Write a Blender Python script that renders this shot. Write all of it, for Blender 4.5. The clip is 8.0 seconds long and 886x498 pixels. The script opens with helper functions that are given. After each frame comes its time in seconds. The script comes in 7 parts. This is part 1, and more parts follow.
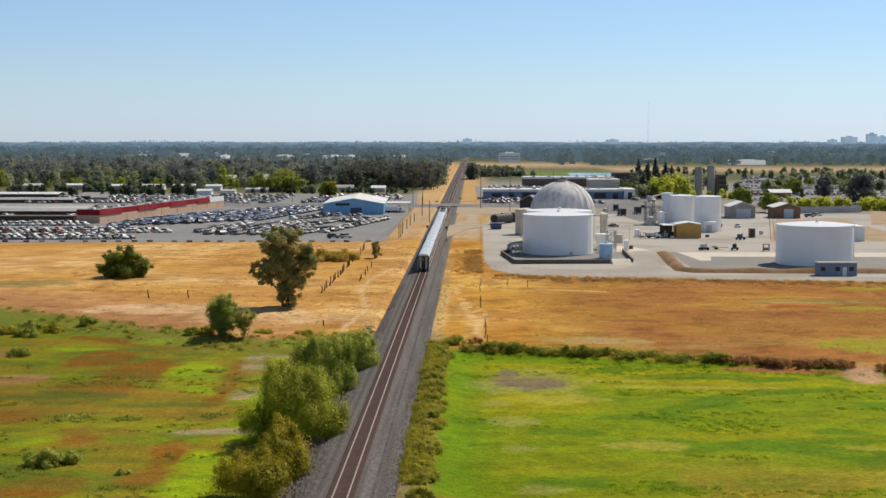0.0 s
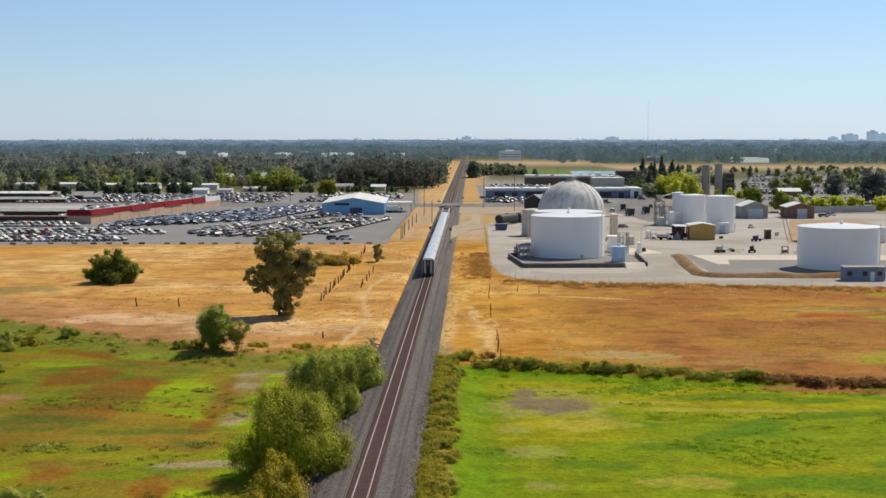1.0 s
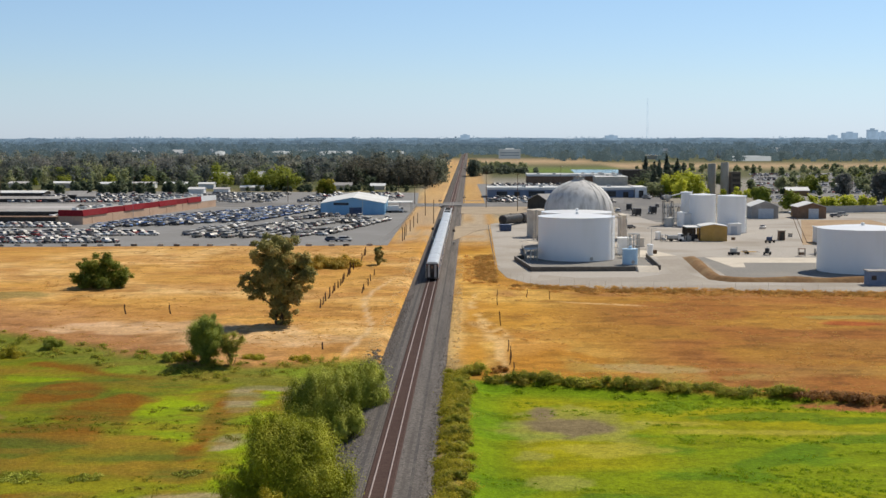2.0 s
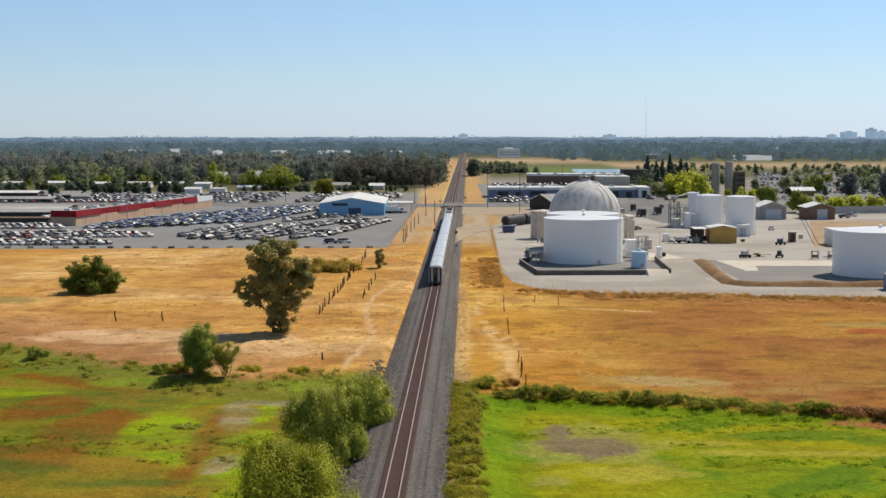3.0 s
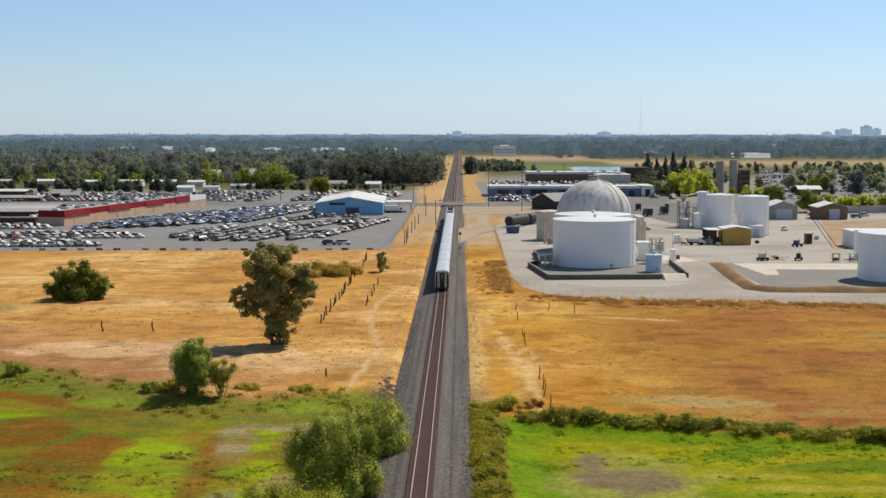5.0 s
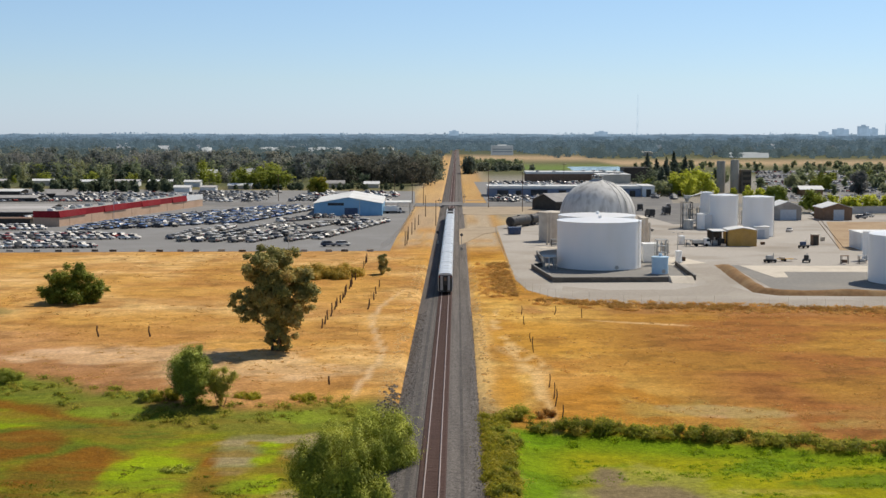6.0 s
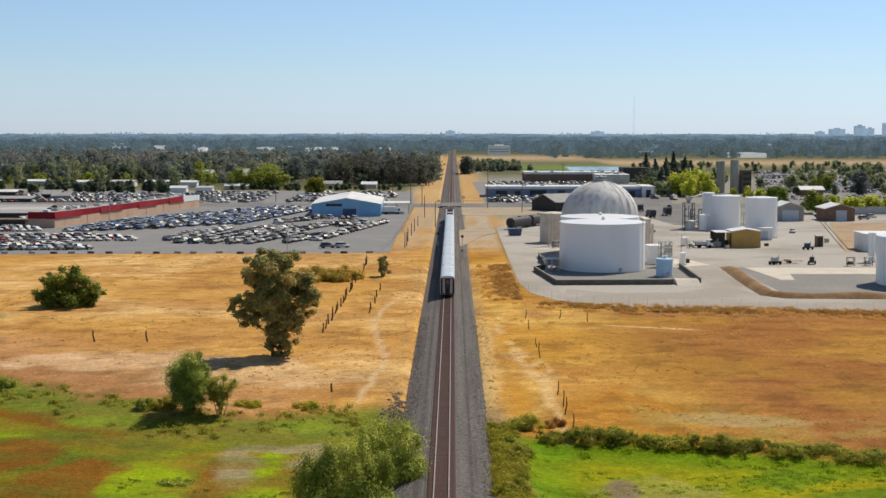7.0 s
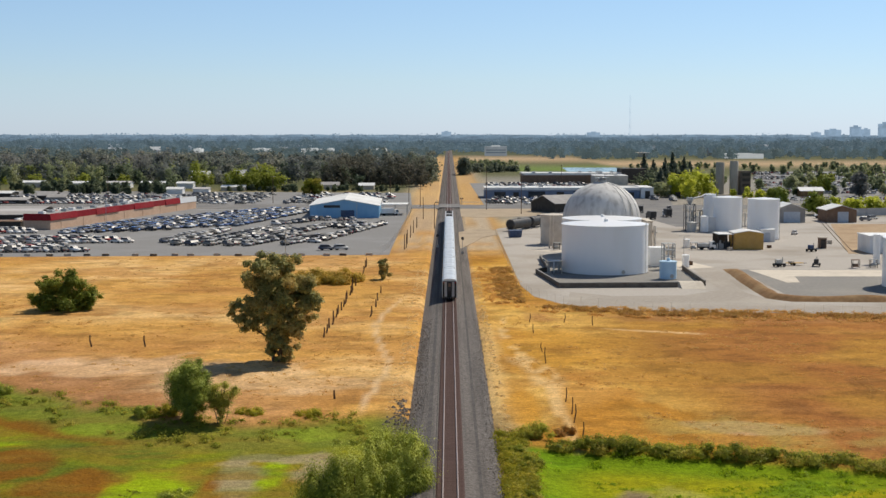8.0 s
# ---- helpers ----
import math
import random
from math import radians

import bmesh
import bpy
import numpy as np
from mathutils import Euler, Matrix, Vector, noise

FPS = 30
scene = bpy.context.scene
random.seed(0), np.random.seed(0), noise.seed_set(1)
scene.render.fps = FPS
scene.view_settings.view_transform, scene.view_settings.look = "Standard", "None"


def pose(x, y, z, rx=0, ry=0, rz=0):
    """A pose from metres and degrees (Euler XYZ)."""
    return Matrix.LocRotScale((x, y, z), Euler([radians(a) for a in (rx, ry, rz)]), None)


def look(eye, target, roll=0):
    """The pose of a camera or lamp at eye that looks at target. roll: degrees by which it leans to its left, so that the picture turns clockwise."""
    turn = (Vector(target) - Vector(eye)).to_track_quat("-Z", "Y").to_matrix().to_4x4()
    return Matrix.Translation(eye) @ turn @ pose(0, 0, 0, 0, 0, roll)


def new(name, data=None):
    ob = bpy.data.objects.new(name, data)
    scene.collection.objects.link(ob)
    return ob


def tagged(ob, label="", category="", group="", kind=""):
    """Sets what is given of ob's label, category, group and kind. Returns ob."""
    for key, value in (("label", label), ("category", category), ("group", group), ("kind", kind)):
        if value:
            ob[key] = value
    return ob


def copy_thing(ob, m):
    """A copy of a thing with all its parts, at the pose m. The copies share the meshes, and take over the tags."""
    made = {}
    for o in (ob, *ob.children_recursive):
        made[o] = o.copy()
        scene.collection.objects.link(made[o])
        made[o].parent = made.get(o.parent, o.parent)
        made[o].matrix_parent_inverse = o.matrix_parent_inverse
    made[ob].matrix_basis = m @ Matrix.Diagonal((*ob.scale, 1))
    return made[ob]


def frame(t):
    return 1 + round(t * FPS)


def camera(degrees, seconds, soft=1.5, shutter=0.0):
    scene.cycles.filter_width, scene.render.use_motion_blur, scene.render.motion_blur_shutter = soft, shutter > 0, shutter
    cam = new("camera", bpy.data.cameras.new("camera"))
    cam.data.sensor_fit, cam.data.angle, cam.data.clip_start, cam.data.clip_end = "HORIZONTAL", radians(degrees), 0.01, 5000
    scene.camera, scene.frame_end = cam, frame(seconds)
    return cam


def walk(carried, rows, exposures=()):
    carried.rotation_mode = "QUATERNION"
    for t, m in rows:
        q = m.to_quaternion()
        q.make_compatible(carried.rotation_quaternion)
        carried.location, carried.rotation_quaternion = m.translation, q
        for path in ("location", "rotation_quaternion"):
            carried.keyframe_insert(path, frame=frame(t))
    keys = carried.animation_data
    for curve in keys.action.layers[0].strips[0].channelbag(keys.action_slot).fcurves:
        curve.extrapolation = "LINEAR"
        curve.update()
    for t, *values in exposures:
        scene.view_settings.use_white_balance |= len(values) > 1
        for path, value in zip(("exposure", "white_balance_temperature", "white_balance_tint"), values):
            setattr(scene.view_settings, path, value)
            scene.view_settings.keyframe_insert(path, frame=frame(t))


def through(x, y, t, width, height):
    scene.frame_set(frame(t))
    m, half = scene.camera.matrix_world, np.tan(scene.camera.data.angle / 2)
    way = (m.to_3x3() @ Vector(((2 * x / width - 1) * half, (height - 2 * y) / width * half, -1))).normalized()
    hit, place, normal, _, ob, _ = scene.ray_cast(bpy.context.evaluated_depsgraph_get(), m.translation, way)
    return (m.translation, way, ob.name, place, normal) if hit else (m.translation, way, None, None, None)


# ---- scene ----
cam = camera(36.2, 8.0)
PATH = [
    (0.0, 13.333, 11.401, 36.430, 1.290, -4.735, -0.011),
    (0.5, 12.135, 20.971, 36.452, 1.262, -4.790, 0.005),
    (1.0, 11.138, 29.971, 36.418, 1.231, -4.831, 0.017),
    (1.5, 10.113, 38.221, 36.331, 1.189, -4.875, 0.028),
    (3.0, 7.540, 57.274, 36.193, 1.049, -4.933, 0.014),
    (3.5, 6.728, 62.093, 36.175, 0.985, -4.969, 0.009),
    (4.0, 5.823, 66.498, 36.167, 0.913, -4.996, 0.005),
    (4.5, 4.974, 70.601, 36.137, 0.833, -5.026, 0.000),
    (6.0, 2.524, 80.921, 36.154, 0.598, -5.066, -0.038),
    (6.5, 1.850, 83.518, 36.211, 0.513, -5.073, -0.035),
    (7.0, 1.147, 85.904, 36.258, 0.425, -5.073, -0.029),
    (7.5, 0.440, 88.017, 36.272, 0.333, -5.058, -0.022),
    (8.0, -0.188, 89.982, 36.278, 0.239, -5.037, -0.015),
]
walk(cam, [(t, pose(x, y, z, 90 + pitch, roll, yaw)) for t, x, y, z, yaw, pitch, roll in PATH])

# ---- light: high late-summer sun ahead and to the right, clear sky ----
SUN_EL, SUN_AZ = radians(51), radians(44)          # azimuth from +y towards +x
world = bpy.data.worlds.new("world")
scene.world = world
world.use_nodes = True
wn, wl = world.node_tree.nodes, world.node_tree.links
sky = wn.new("ShaderNodeTexSky")
sky.sky_type, sky.sun_disc = "NISHITA", False
sky.sun_elevation, sky.sun_rotation = SUN_EL, SUN_AZ
sky.air_density, sky.dust_density, sky.ozone_density = 1.0, 0.0, 3.0
# a little cooler and cleaner towards the horizon, as in dry clear air
co = wn.new("ShaderNodeTexCoord")
sep = wn.new("ShaderNodeSeparateXYZ")
wl.new(co.outputs["Generated"], sep.inputs[0])
grade = wn.new("ShaderNodeValToRGB")
ge = grade.color_ramp.elements
ge[0].position, ge[0].color = 0.0, (0.735, 0.944, 1.54, 1)
ge[1].position, ge[1].color = 0.12, (1.02, 1.106, 1.27, 1)
low = ge.new(0.035)
low.color = (0.87, 1.01, 1.34, 1)
high = ge.new(0.3)
high.color = (1.03, 0.97, 0.92, 1)
wl.new(sep.outputs["Z"], grade.inputs["Fac"])
tint = wn.new("ShaderNodeMix")
tint.data_type, tint.blend_type = "RGBA", "MULTIPLY"
tint.inputs[0].default_value = 1.0
wl.new(grade.outputs["Color"], tint.inputs[7])
wl.new(sky.outputs[0], tint.inputs[6])
wl.new(tint.outputs[2], wn["Background"].inputs["Color"])
wn["Background"].inputs["Strength"].default_value = 0.086
sun = new("sun", bpy.data.lights.new("sun", "SUN"))
sun.data.energy, sun.data.angle, sun.data.color = 4.45, radians(0.5), (1.0, 0.918, 0.785)
to_sun = Vector((math.sin(SUN_AZ) * math.cos(SUN_EL), math.cos(SUN_AZ) * math.cos(SUN_EL), math.sin(SUN_EL)))
sun.matrix_world = look(to_sun * 300, (0, 0, 0))
scene.view_settings.exposure = 0.0


# ---- materials ----
def surface(name, a, b, scale=1.0, rough=0.8, metal=0.0, bump=0.0, bump_scale=8.0, stain=None, stain_scale=0.15, stain_amount=0.5, stain_stretch=(1, 1, 1), per_object=0.0, alpha_mix=0.5, stretch=(1, 1, 1)):
    """Two tones mixed by noise, with larger stains, fine relief and some change from piece to piece."""
    m = bpy.data.materials.new(name)
    m.use_nodes = True
    n, l = m.node_tree.nodes, m.node_tree.links
    bsdf = n["Principled BSDF"]
    geo = n.new("ShaderNodeTexCoord")
    mapping = n.new("ShaderNodeMapping")
    mapping.inputs["Scale"].default_value = stretch
    l.new(geo.outputs["Object"], mapping.inputs["Vector"])
    fine = n.new("ShaderNodeTexNoise")
    fine.inputs["Scale"].default_value, fine.inputs["Detail"].default_value, fine.inputs["Roughness"].default_value = scale, 6.0, 0.65
    l.new(mapping.outputs[0], fine.inputs["Vector"])
    ramp = n.new("ShaderNodeValToRGB")
    ramp.color_ramp.elements[0].position, ramp.color_ramp.elements[1].position = 0.3, 0.7
    ramp.color_ramp.elements[0].color, ramp.color_ramp.elements[1].color = (*a, 1), (*b, 1)
    l.new(fine.outputs["Fac"], ramp.inputs["Fac"])
    out = ramp.outputs["Color"]
    if stain:
        big = n.new("ShaderNodeTexNoise")
        big.inputs["Scale"].default_value, big.inputs["Detail"].default_value = stain_scale, 5.0
        run = n.new("ShaderNodeMapping")
        run.inputs["Scale"].default_value = stain_stretch
        l.new(mapping.outputs[0], run.inputs["Vector"])
        l.new(run.outputs[0], big.inputs["Vector"])
        edge = n.new("ShaderNodeMapRange")
        edge.inputs["From Min"].default_value, edge.inputs["From Max"].default_value = 0.48, 0.68
        edge.inputs["To Max"].default_value = stain_amount
        l.new(big.outputs["Fac"], edge.inputs["Value"])
        mix = n.new("ShaderNodeMix")
        mix.data_type = "RGBA"
        l.new(edge.outputs[0], mix.inputs[0])
        l.new(out, mix.inputs[6])
        mix.inputs[7].default_value = (*stain, 1)
        out = mix.outputs[2]
    if per_object:
        info = n.new("ShaderNodeObjectInfo")
        span = n.new("ShaderNodeMapRange")
        span.inputs["To Min"].default_value, span.inputs["To Max"].default_value = 1 - per_object, 1 + per_object
        l.new(info.outputs["Random"], span.inputs["Value"])
        hsv = n.new("ShaderNodeHueSaturation")
        l.new(span.outputs[0], hsv.inputs["Value"])
        l.new(out, hsv.inputs["Color"])
        out = hsv.outputs["Color"]
    l.new(out, bsdf.inputs["Base Color"])
    bsdf.inputs["Roughness"].default_value, bsdf.inputs["Metallic"].default_value = rough, metal
    bsdf.inputs["Specular IOR Level"].default_value = 0.1 if rough > 0.75 else 0.4
    if bump:
        rel = n.new("ShaderNodeTexNoise")
        rel.inputs["Scale"].default_value, rel.inputs["Detail"].default_value = bump_scale, 4.0
        l.new(mapping.outputs[0], rel.inputs["Vector"])
        bm = n.new("ShaderNodeBump")
        bm.inputs["Strength"].default_value, bm.inputs["Distance"].default_value = bump, 0.1
        l.new(rel.outputs["Fac"], bm.inputs["Height"])
        l.new(bm.outputs[0], bsdf.inputs["Normal"])
    return m


def foliage(name, colours, through=0.3, rough=0.55):
    """Leaf clumps: a tone for each clump, some light passing through."""
    m = bpy.data.materials.new(name)
    m.use_nodes = True
    n, l = m.node_tree.nodes, m.node_tree.links
    bsdf = n["Principled BSDF"]
    tone = n.new("ShaderNodeAttribute")
    tone.attribute_name = "tone"
    ramp = n.new("ShaderNodeValToRGB")
    el = ramp.color_ramp.elements
    while len(el) < len(colours):
        el.new(0.5)
    for i, c in enumerate(colours):
        el[i].position, el[i].color = i / (len(colours) - 1), (*c, 1)
    l.new(tone.outputs["Fac"], ramp.inputs["Fac"])
    info = n.new("ShaderNodeObjectInfo")
    span = n.new("ShaderNodeMapRange")
    span.inputs["To Min"].default_value, span.inputs["To Max"].default_value = 0.85, 1.15
    l.new(info.outputs["Random"], span.inputs["Value"])
    hsv = n.new("ShaderNodeHueSaturation")
    l.new(span.outputs[0], hsv.inputs["Value"])
    l.new(ramp.outputs[0], hsv.inputs["Color"])
    bsdf.inputs["Roughness"].default_value = rough
    bsdf.inputs["Specular IOR Level"].default_value = 0.12
    l.new(hsv.outputs[0], bsdf.inputs["Base Color"])
    trans = n.new("ShaderNodeBsdfTranslucent")
    l.new(hsv.outputs[0], trans.inputs["Color"])
    mix = n.new("ShaderNodeMixShader")
    mix.inputs[0].default_value = through
    l.new(bsdf.outputs[0], mix.inputs[1])
    l.new(trans.outputs[0], mix.inputs[2])
    l.new(mix.outputs[0], n["Material Output"].inputs["Surface"])
    return m


def palette(name, colours, rough=0.3, metal=0.0, coat=0.0, island=False):
    """One of several plain paints for each object (or each loose piece)."""
    m = bpy.data.materials.new(name)
    m.use_nodes = True
    n, l = m.node_tree.nodes, m.node_tree.links
    bsdf = n["Principled BSDF"]
    src = n.new("ShaderNodeNewGeometry").outputs["Random Per Island"] if island else n.new("ShaderNodeObjectInfo").outputs["Random"]
    ramp = n.new("ShaderNodeValToRGB")
    ramp.color_ramp.interpolation = "CONSTANT"
    el = ramp.color_ramp.elements
    while len(el) < len(colours):
        el.new(0.5)
    for i, c in enumerate(colours):
        el[i].position, el[i].color = i / len(colours), (*c, 1)
    l.new(src, ramp.inputs["Fac"])
    dust = n.new("ShaderNodeTexNoise")
    dust.inputs["Scale"].default_value = 1.5
    co = n.new("ShaderNodeTexCoord")
    l.new(co.outputs["Object"], dust.inputs["Vector"])
    span = n.new("ShaderNodeMapRange")
    span.inputs["To Min"].default_value, span.inputs["To Max"].default_value = 0.0, 0.25
    l.new(dust.outputs["Fac"], span.inputs["Value"])
    mix = n.new("ShaderNodeMix")
    mix.data_type = "RGBA"
    l.new(span.outputs[0], mix.inputs[0])
    l.new(ramp.outputs[0], mix.inputs[6])
    mix.inputs[7].default_value = (0.35, 0.31, 0.25, 1)
    l.new(mix.outputs[2], bsdf.inputs["Base Color"])
    bsdf.inputs["Roughness"].default_value, bsdf.inputs["Metallic"].default_value = rough, metal
    bsdf.inputs["Coat Weight"].default_value, bsdf.inputs["Coat Roughness"].default_value = coat, 0.32
    bsdf.inputs["Specular IOR Level"].default_value = 0.25
    return m


def earth(name):
    """The open land: its tones lie in the mesh as a plan of what grows where; grain and relief come on top."""
    m = bpy.data.materials.new(name)
    m.use_nodes = True
    n, l = m.node_tree.nodes, m.node_tree.links
    bsdf = n["Principled BSDF"]
    cover = n.new("ShaderNodeAttribute")
    cover.attribute_name = "cover"
    co = n.new("ShaderNodeTexCoord")
    out = cover.outputs["Color"]
    for scale, lo, hi in ((5.0, 0.76, 1.26), (1.5, 0.70, 1.34), (0.35, 0.82, 1.20)):
        noise_node = n.new("ShaderNodeTexNoise")
        noise_node.inputs["Scale"].default_value, noise_node.inputs["Detail"].default_value, noise_node.inputs["Roughness"].default_value = scale, 5.0, 0.7
        l.new(co.outputs["Object"], noise_node.inputs["Vector"])
        span = n.new("ShaderNodeMapRange")
        span.inputs["From Min"].default_value, span.inputs["From Max"].default_value = 0.3, 0.7
        span.inputs["To Min"].default_value, span.inputs["To Max"].default_value = lo, hi
        l.new(noise_node.outputs["Fac"], span.inputs["Value"])
        hsv = n.new("ShaderNodeHueSaturation")
        l.new(span.outputs[0], hsv.inputs["Value"])
        l.new(out, hsv.inputs["Color"])
        out = hsv.outputs["Color"]
    l.new(out, bsdf.inputs["Base Color"])
    bsdf.inputs["Roughness"].default_value, bsdf.inputs["Specular IOR Level"].default_value = 0.95, 0.05
    rel = n.new("ShaderNodeTexNoise")
    rel.inputs["Scale"].default_value, rel.inputs["Detail"].default_value = 3.0, 6.0
    l.new(co.outputs["Object"], rel.inputs["Vector"])
    bump = n.new("ShaderNodeBump")
    bump.inputs["Strength"].default_value, bump.inputs["Distance"].default_value = 0.5, 0.3
    l.new(rel.outputs["Fac"], bump.inputs["Height"])
    l.new(bump.outputs[0], bsdf.inputs["Normal"])
    return m


M_EARTH = earth("earth")
M_BALLAST = surface("ballast", (0.072, 0.063, 0.057), (0.235, 0.21, 0.19), 2.6, 0.95, bump=1.0, bump_scale=9.0, stain=(0.085, 0.075, 0.068), stain_scale=0.9, stain_amount=0.75, stain_stretch=(1, 0.03, 1))
M_STONE = surface("stone", (0.20, 0.175, 0.15), (0.36, 0.32, 0.275), 3.0, 0.95, per_object=0.4)
M_DARKSTRIP = surface("dark_fine_gravel", (0.062, 0.056, 0.053), (0.125, 0.115, 0.108), 3.0, 0.95, bump=0.8, bump_scale=10.0, stain=(0.15, 0.135, 0.12), stain_scale=0.5, stain_amount=0.7)
M_RIPRAP = surface("bank_rock", (0.11, 0.092, 0.075), (0.24, 0.20, 0.16), 1.5, 0.95)
M_TIE_BED = surface("oiled_ballast", (0.062, 0.038, 0.033), (0.112, 0.071, 0.061), 3.0, 0.95, bump=0.8, bump_scale=12.0)
M_TIE = surface("tie_wood", (0.066, 0.041, 0.034), (0.106, 0.067, 0.055), 4.0, 0.9, per_object=0.15, bump=0.3)
M_RAIL = surface("rail_steel", (0.31, 0.235, 0.20), (0.43, 0.345, 0.30), 2.0, 0.45, 0.3)
M_ASPHALT = surface("asphalt", (0.19, 0.185, 0.18), (0.27, 0.262, 0.25), 2.0, 0.9, stain=(0.28, 0.275, 0.27), stain_scale=0.06, stain_amount=0.6, bump=0.2)
M_ROAD = surface("road", (0.15, 0.145, 0.14), (0.22, 0.21, 0.20), 1.5, 0.9, stain=(0.3, 0.28, 0.25), stain_scale=0.08)
M_PAD = surface("gravel_yard", (0.372, 0.338, 0.297), (0.475, 0.435, 0.385), 1.2, 0.95, stain=(0.30, 0.262, 0.215), stain_scale=0.035, stain_amount=0.85, bump=0.5)
M_LANE = surface("gravel_lane", (0.30, 0.265, 0.222), (0.395, 0.352, 0.30), 1.0, 0.95, stain=(0.44, 0.395, 0.335), stain_scale=0.06, stain_amount=0.8, bump=0.5)
M_PADDARK = surface("basin_floor", (0.21, 0.20, 0.185), (0.28, 0.265, 0.24), 1.0, 0.95, stain=(0.33, 0.30, 0.26), stain_scale=0.07, bump=0.3)
M_DIRT = surface("packed_dirt", (0.35, 0.275, 0.19), (0.46, 0.37, 0.265), 0.6, 0.95, bump=0.5, stain=(0.30, 0.24, 0.17), stain_scale=0.12, stain_amount=0.7)
M_REDDIRT = surface("bare_tan_earth", (0.34, 0.24, 0.145), (0.46, 0.34, 0.22), 0.5, 0.95, bump=0.5, stain=(0.30, 0.20, 0.12), stain_scale=0.1, stain_amount=0.7)
M_CONCRETE = surface("concrete", (0.55, 0.49, 0.40), (0.66, 0.59, 0.49), 1.0, 0.9, stain=(0.45, 0.39, 0.31), stain_scale=0.2)
M_BERM = surface("berm_earth", (0.19, 0.105, 0.05), (0.31, 0.185, 0.088), 0.7, 0.95, bump=0.8, bump_scale=2.0, stain=(0.36, 0.26, 0.14), stain_scale=0.15)
M_WHITE = surface("white_tank_paint", (0.86, 0.86, 0.86), (0.90, 0.90, 0.89), 0.25, 0.32, stain=(0.74, 0.73, 0.70), stain_scale=0.25, stain_amount=0.35, stretch=(1, 1, 0.2))
M_WHITE2 = surface("white_wall_paint", (0.72, 0.72, 0.71), (0.82, 0.82, 0.81), 0.8, 0.6, stain=(0.6, 0.58, 0.54), stain_scale=0.2, stain_amount=0.4)
M_DOME = surface("dome_membrane", (0.54, 0.525, 0.50), (0.68, 0.665, 0.64), 0.5, 0.75, 0.0, stain=(0.36, 0.345, 0.325), stain_scale=0.6, stain_amount=0.85, stretch=(1, 1, 0.12))
M_TAN = surface("tan_steel", (0.54, 0.47, 0.39), (0.64, 0.57, 0.48), 0.5, 0.7, stain=(0.42, 0.35, 0.28), stain_scale=0.3)
M_DARK = surface("dark_wall", (0.05, 0.045, 0.04), (0.09, 0.08, 0.07), 1.0, 0.85)
M_BLACK = surface("black_steel", (0.02, 0.02, 0.022), (0.05, 0.048, 0.045), 2.0, 0.55, stain=(0.12, 0.075, 0.05), stain_scale=0.5, stain_amount=0.35)
M_STEEL = surface("galvanised_steel", (0.35, 0.35, 0.34), (0.5, 0.5, 0.49), 3.0, 0.5, 0.6)
M_BLUETANK = surface("pale_blue_paint", (0.40, 0.58, 0.74), (0.50, 0.68, 0.82), 0.8, 0.5, stain=(0.55, 0.66, 0.72), stain_scale=0.4)
M_NAVY = surface("navy_paint", (0.03, 0.055, 0.12), (0.06, 0.10, 0.20), 1.2, 0.5, stain=(0.12, 0.12, 0.13), stain_scale=0.5)
M_BLUEWALL = surface("blue_cladding", (0.18, 0.385, 0.60), (0.23, 0.45, 0.67), 0.6, 0.65, stain=(0.24, 0.42, 0.58), stain_scale=0.12, stretch=(1, 1, 0.3))
M_SLATE = surface("blue_grey_wall", (0.13, 0.17, 0.255), (0.19, 0.24, 0.34), 0.5, 0.75, stain=(0.25, 0.29, 0.36), stain_scale=0.1)
M_LTROOF = surface("pale_roof", (0.62, 0.62, 0.60), (0.75, 0.75, 0.73), 0.4, 0.7, stain=(0.5, 0.48, 0.44), stain_scale=0.08)
M_GREYROOF = surface("grey_roof", (0.30, 0.285, 0.27), (0.42, 0.40, 0.38), 0.4, 0.8, stain=(0.2, 0.18, 0.16), stain_scale=0.08)
M_REDROOF = surface("red_roof", (0.20, 0.014, 0.020), (0.30, 0.025, 0.032), 0.8, 0.8, stain=(0.24, 0.04, 0.042), stain_scale=0.12)
M_BRICK = surface("brick_wall", (0.50, 0.33, 0.23), (0.62, 0.44, 0.32), 1.2, 0.85, stain=(0.42, 0.28, 0.19), stain_scale=0.12)
M_BROWN = surface("brown_wall", (0.17, 0.11, 0.075), (0.25, 0.165, 0.115), 0.8, 0.85)
M_YELLOW = surface("ochre_cladding", (0.44, 0.26, 0.06), (0.54, 0.33, 0.09), 0.8, 0.7, stain=(0.38, 0.24, 0.09), stain_scale=0.3)
M_DOORGREY = surface("roller_door", (0.42, 0.46, 0.52), (0.52, 0.56, 0.61), 1.0, 0.6)
M_GLASS = surface("dark_glass", (0.02, 0.025, 0.03), (0.05, 0.06, 0.07), 0.5, 0.08)
M_WOOD = surface("weathered_wood", (0.09, 0.055, 0.035), (0.17, 0.11, 0.07), 3.0, 0.9, per_object=0.25)
M_BARK = surface("bark", (0.09, 0.065, 0.045), (0.19, 0.145, 0.10), 3.0, 0.95, bump=0.6)
M_TYRE = surface("tyre_rubber", (0.012, 0.012, 0.012), (0.03, 0.03, 0.03), 5.0, 0.85)
M_TRAIN = surface("stainless_roof", (0.56, 0.59, 0.61), (0.68, 0.71, 0.73), 0.25, 0.42, 0.25, stain=(0.42, 0.44, 0.46), stain_scale=0.3, stain_amount=0.4)
M_TRAINSIDE = surface("stainless_side", (0.58, 0.56, 0.53), (0.72, 0.70, 0.67), 0.5, 0.38, 0.45, stretch=(1, 0.1, 3))
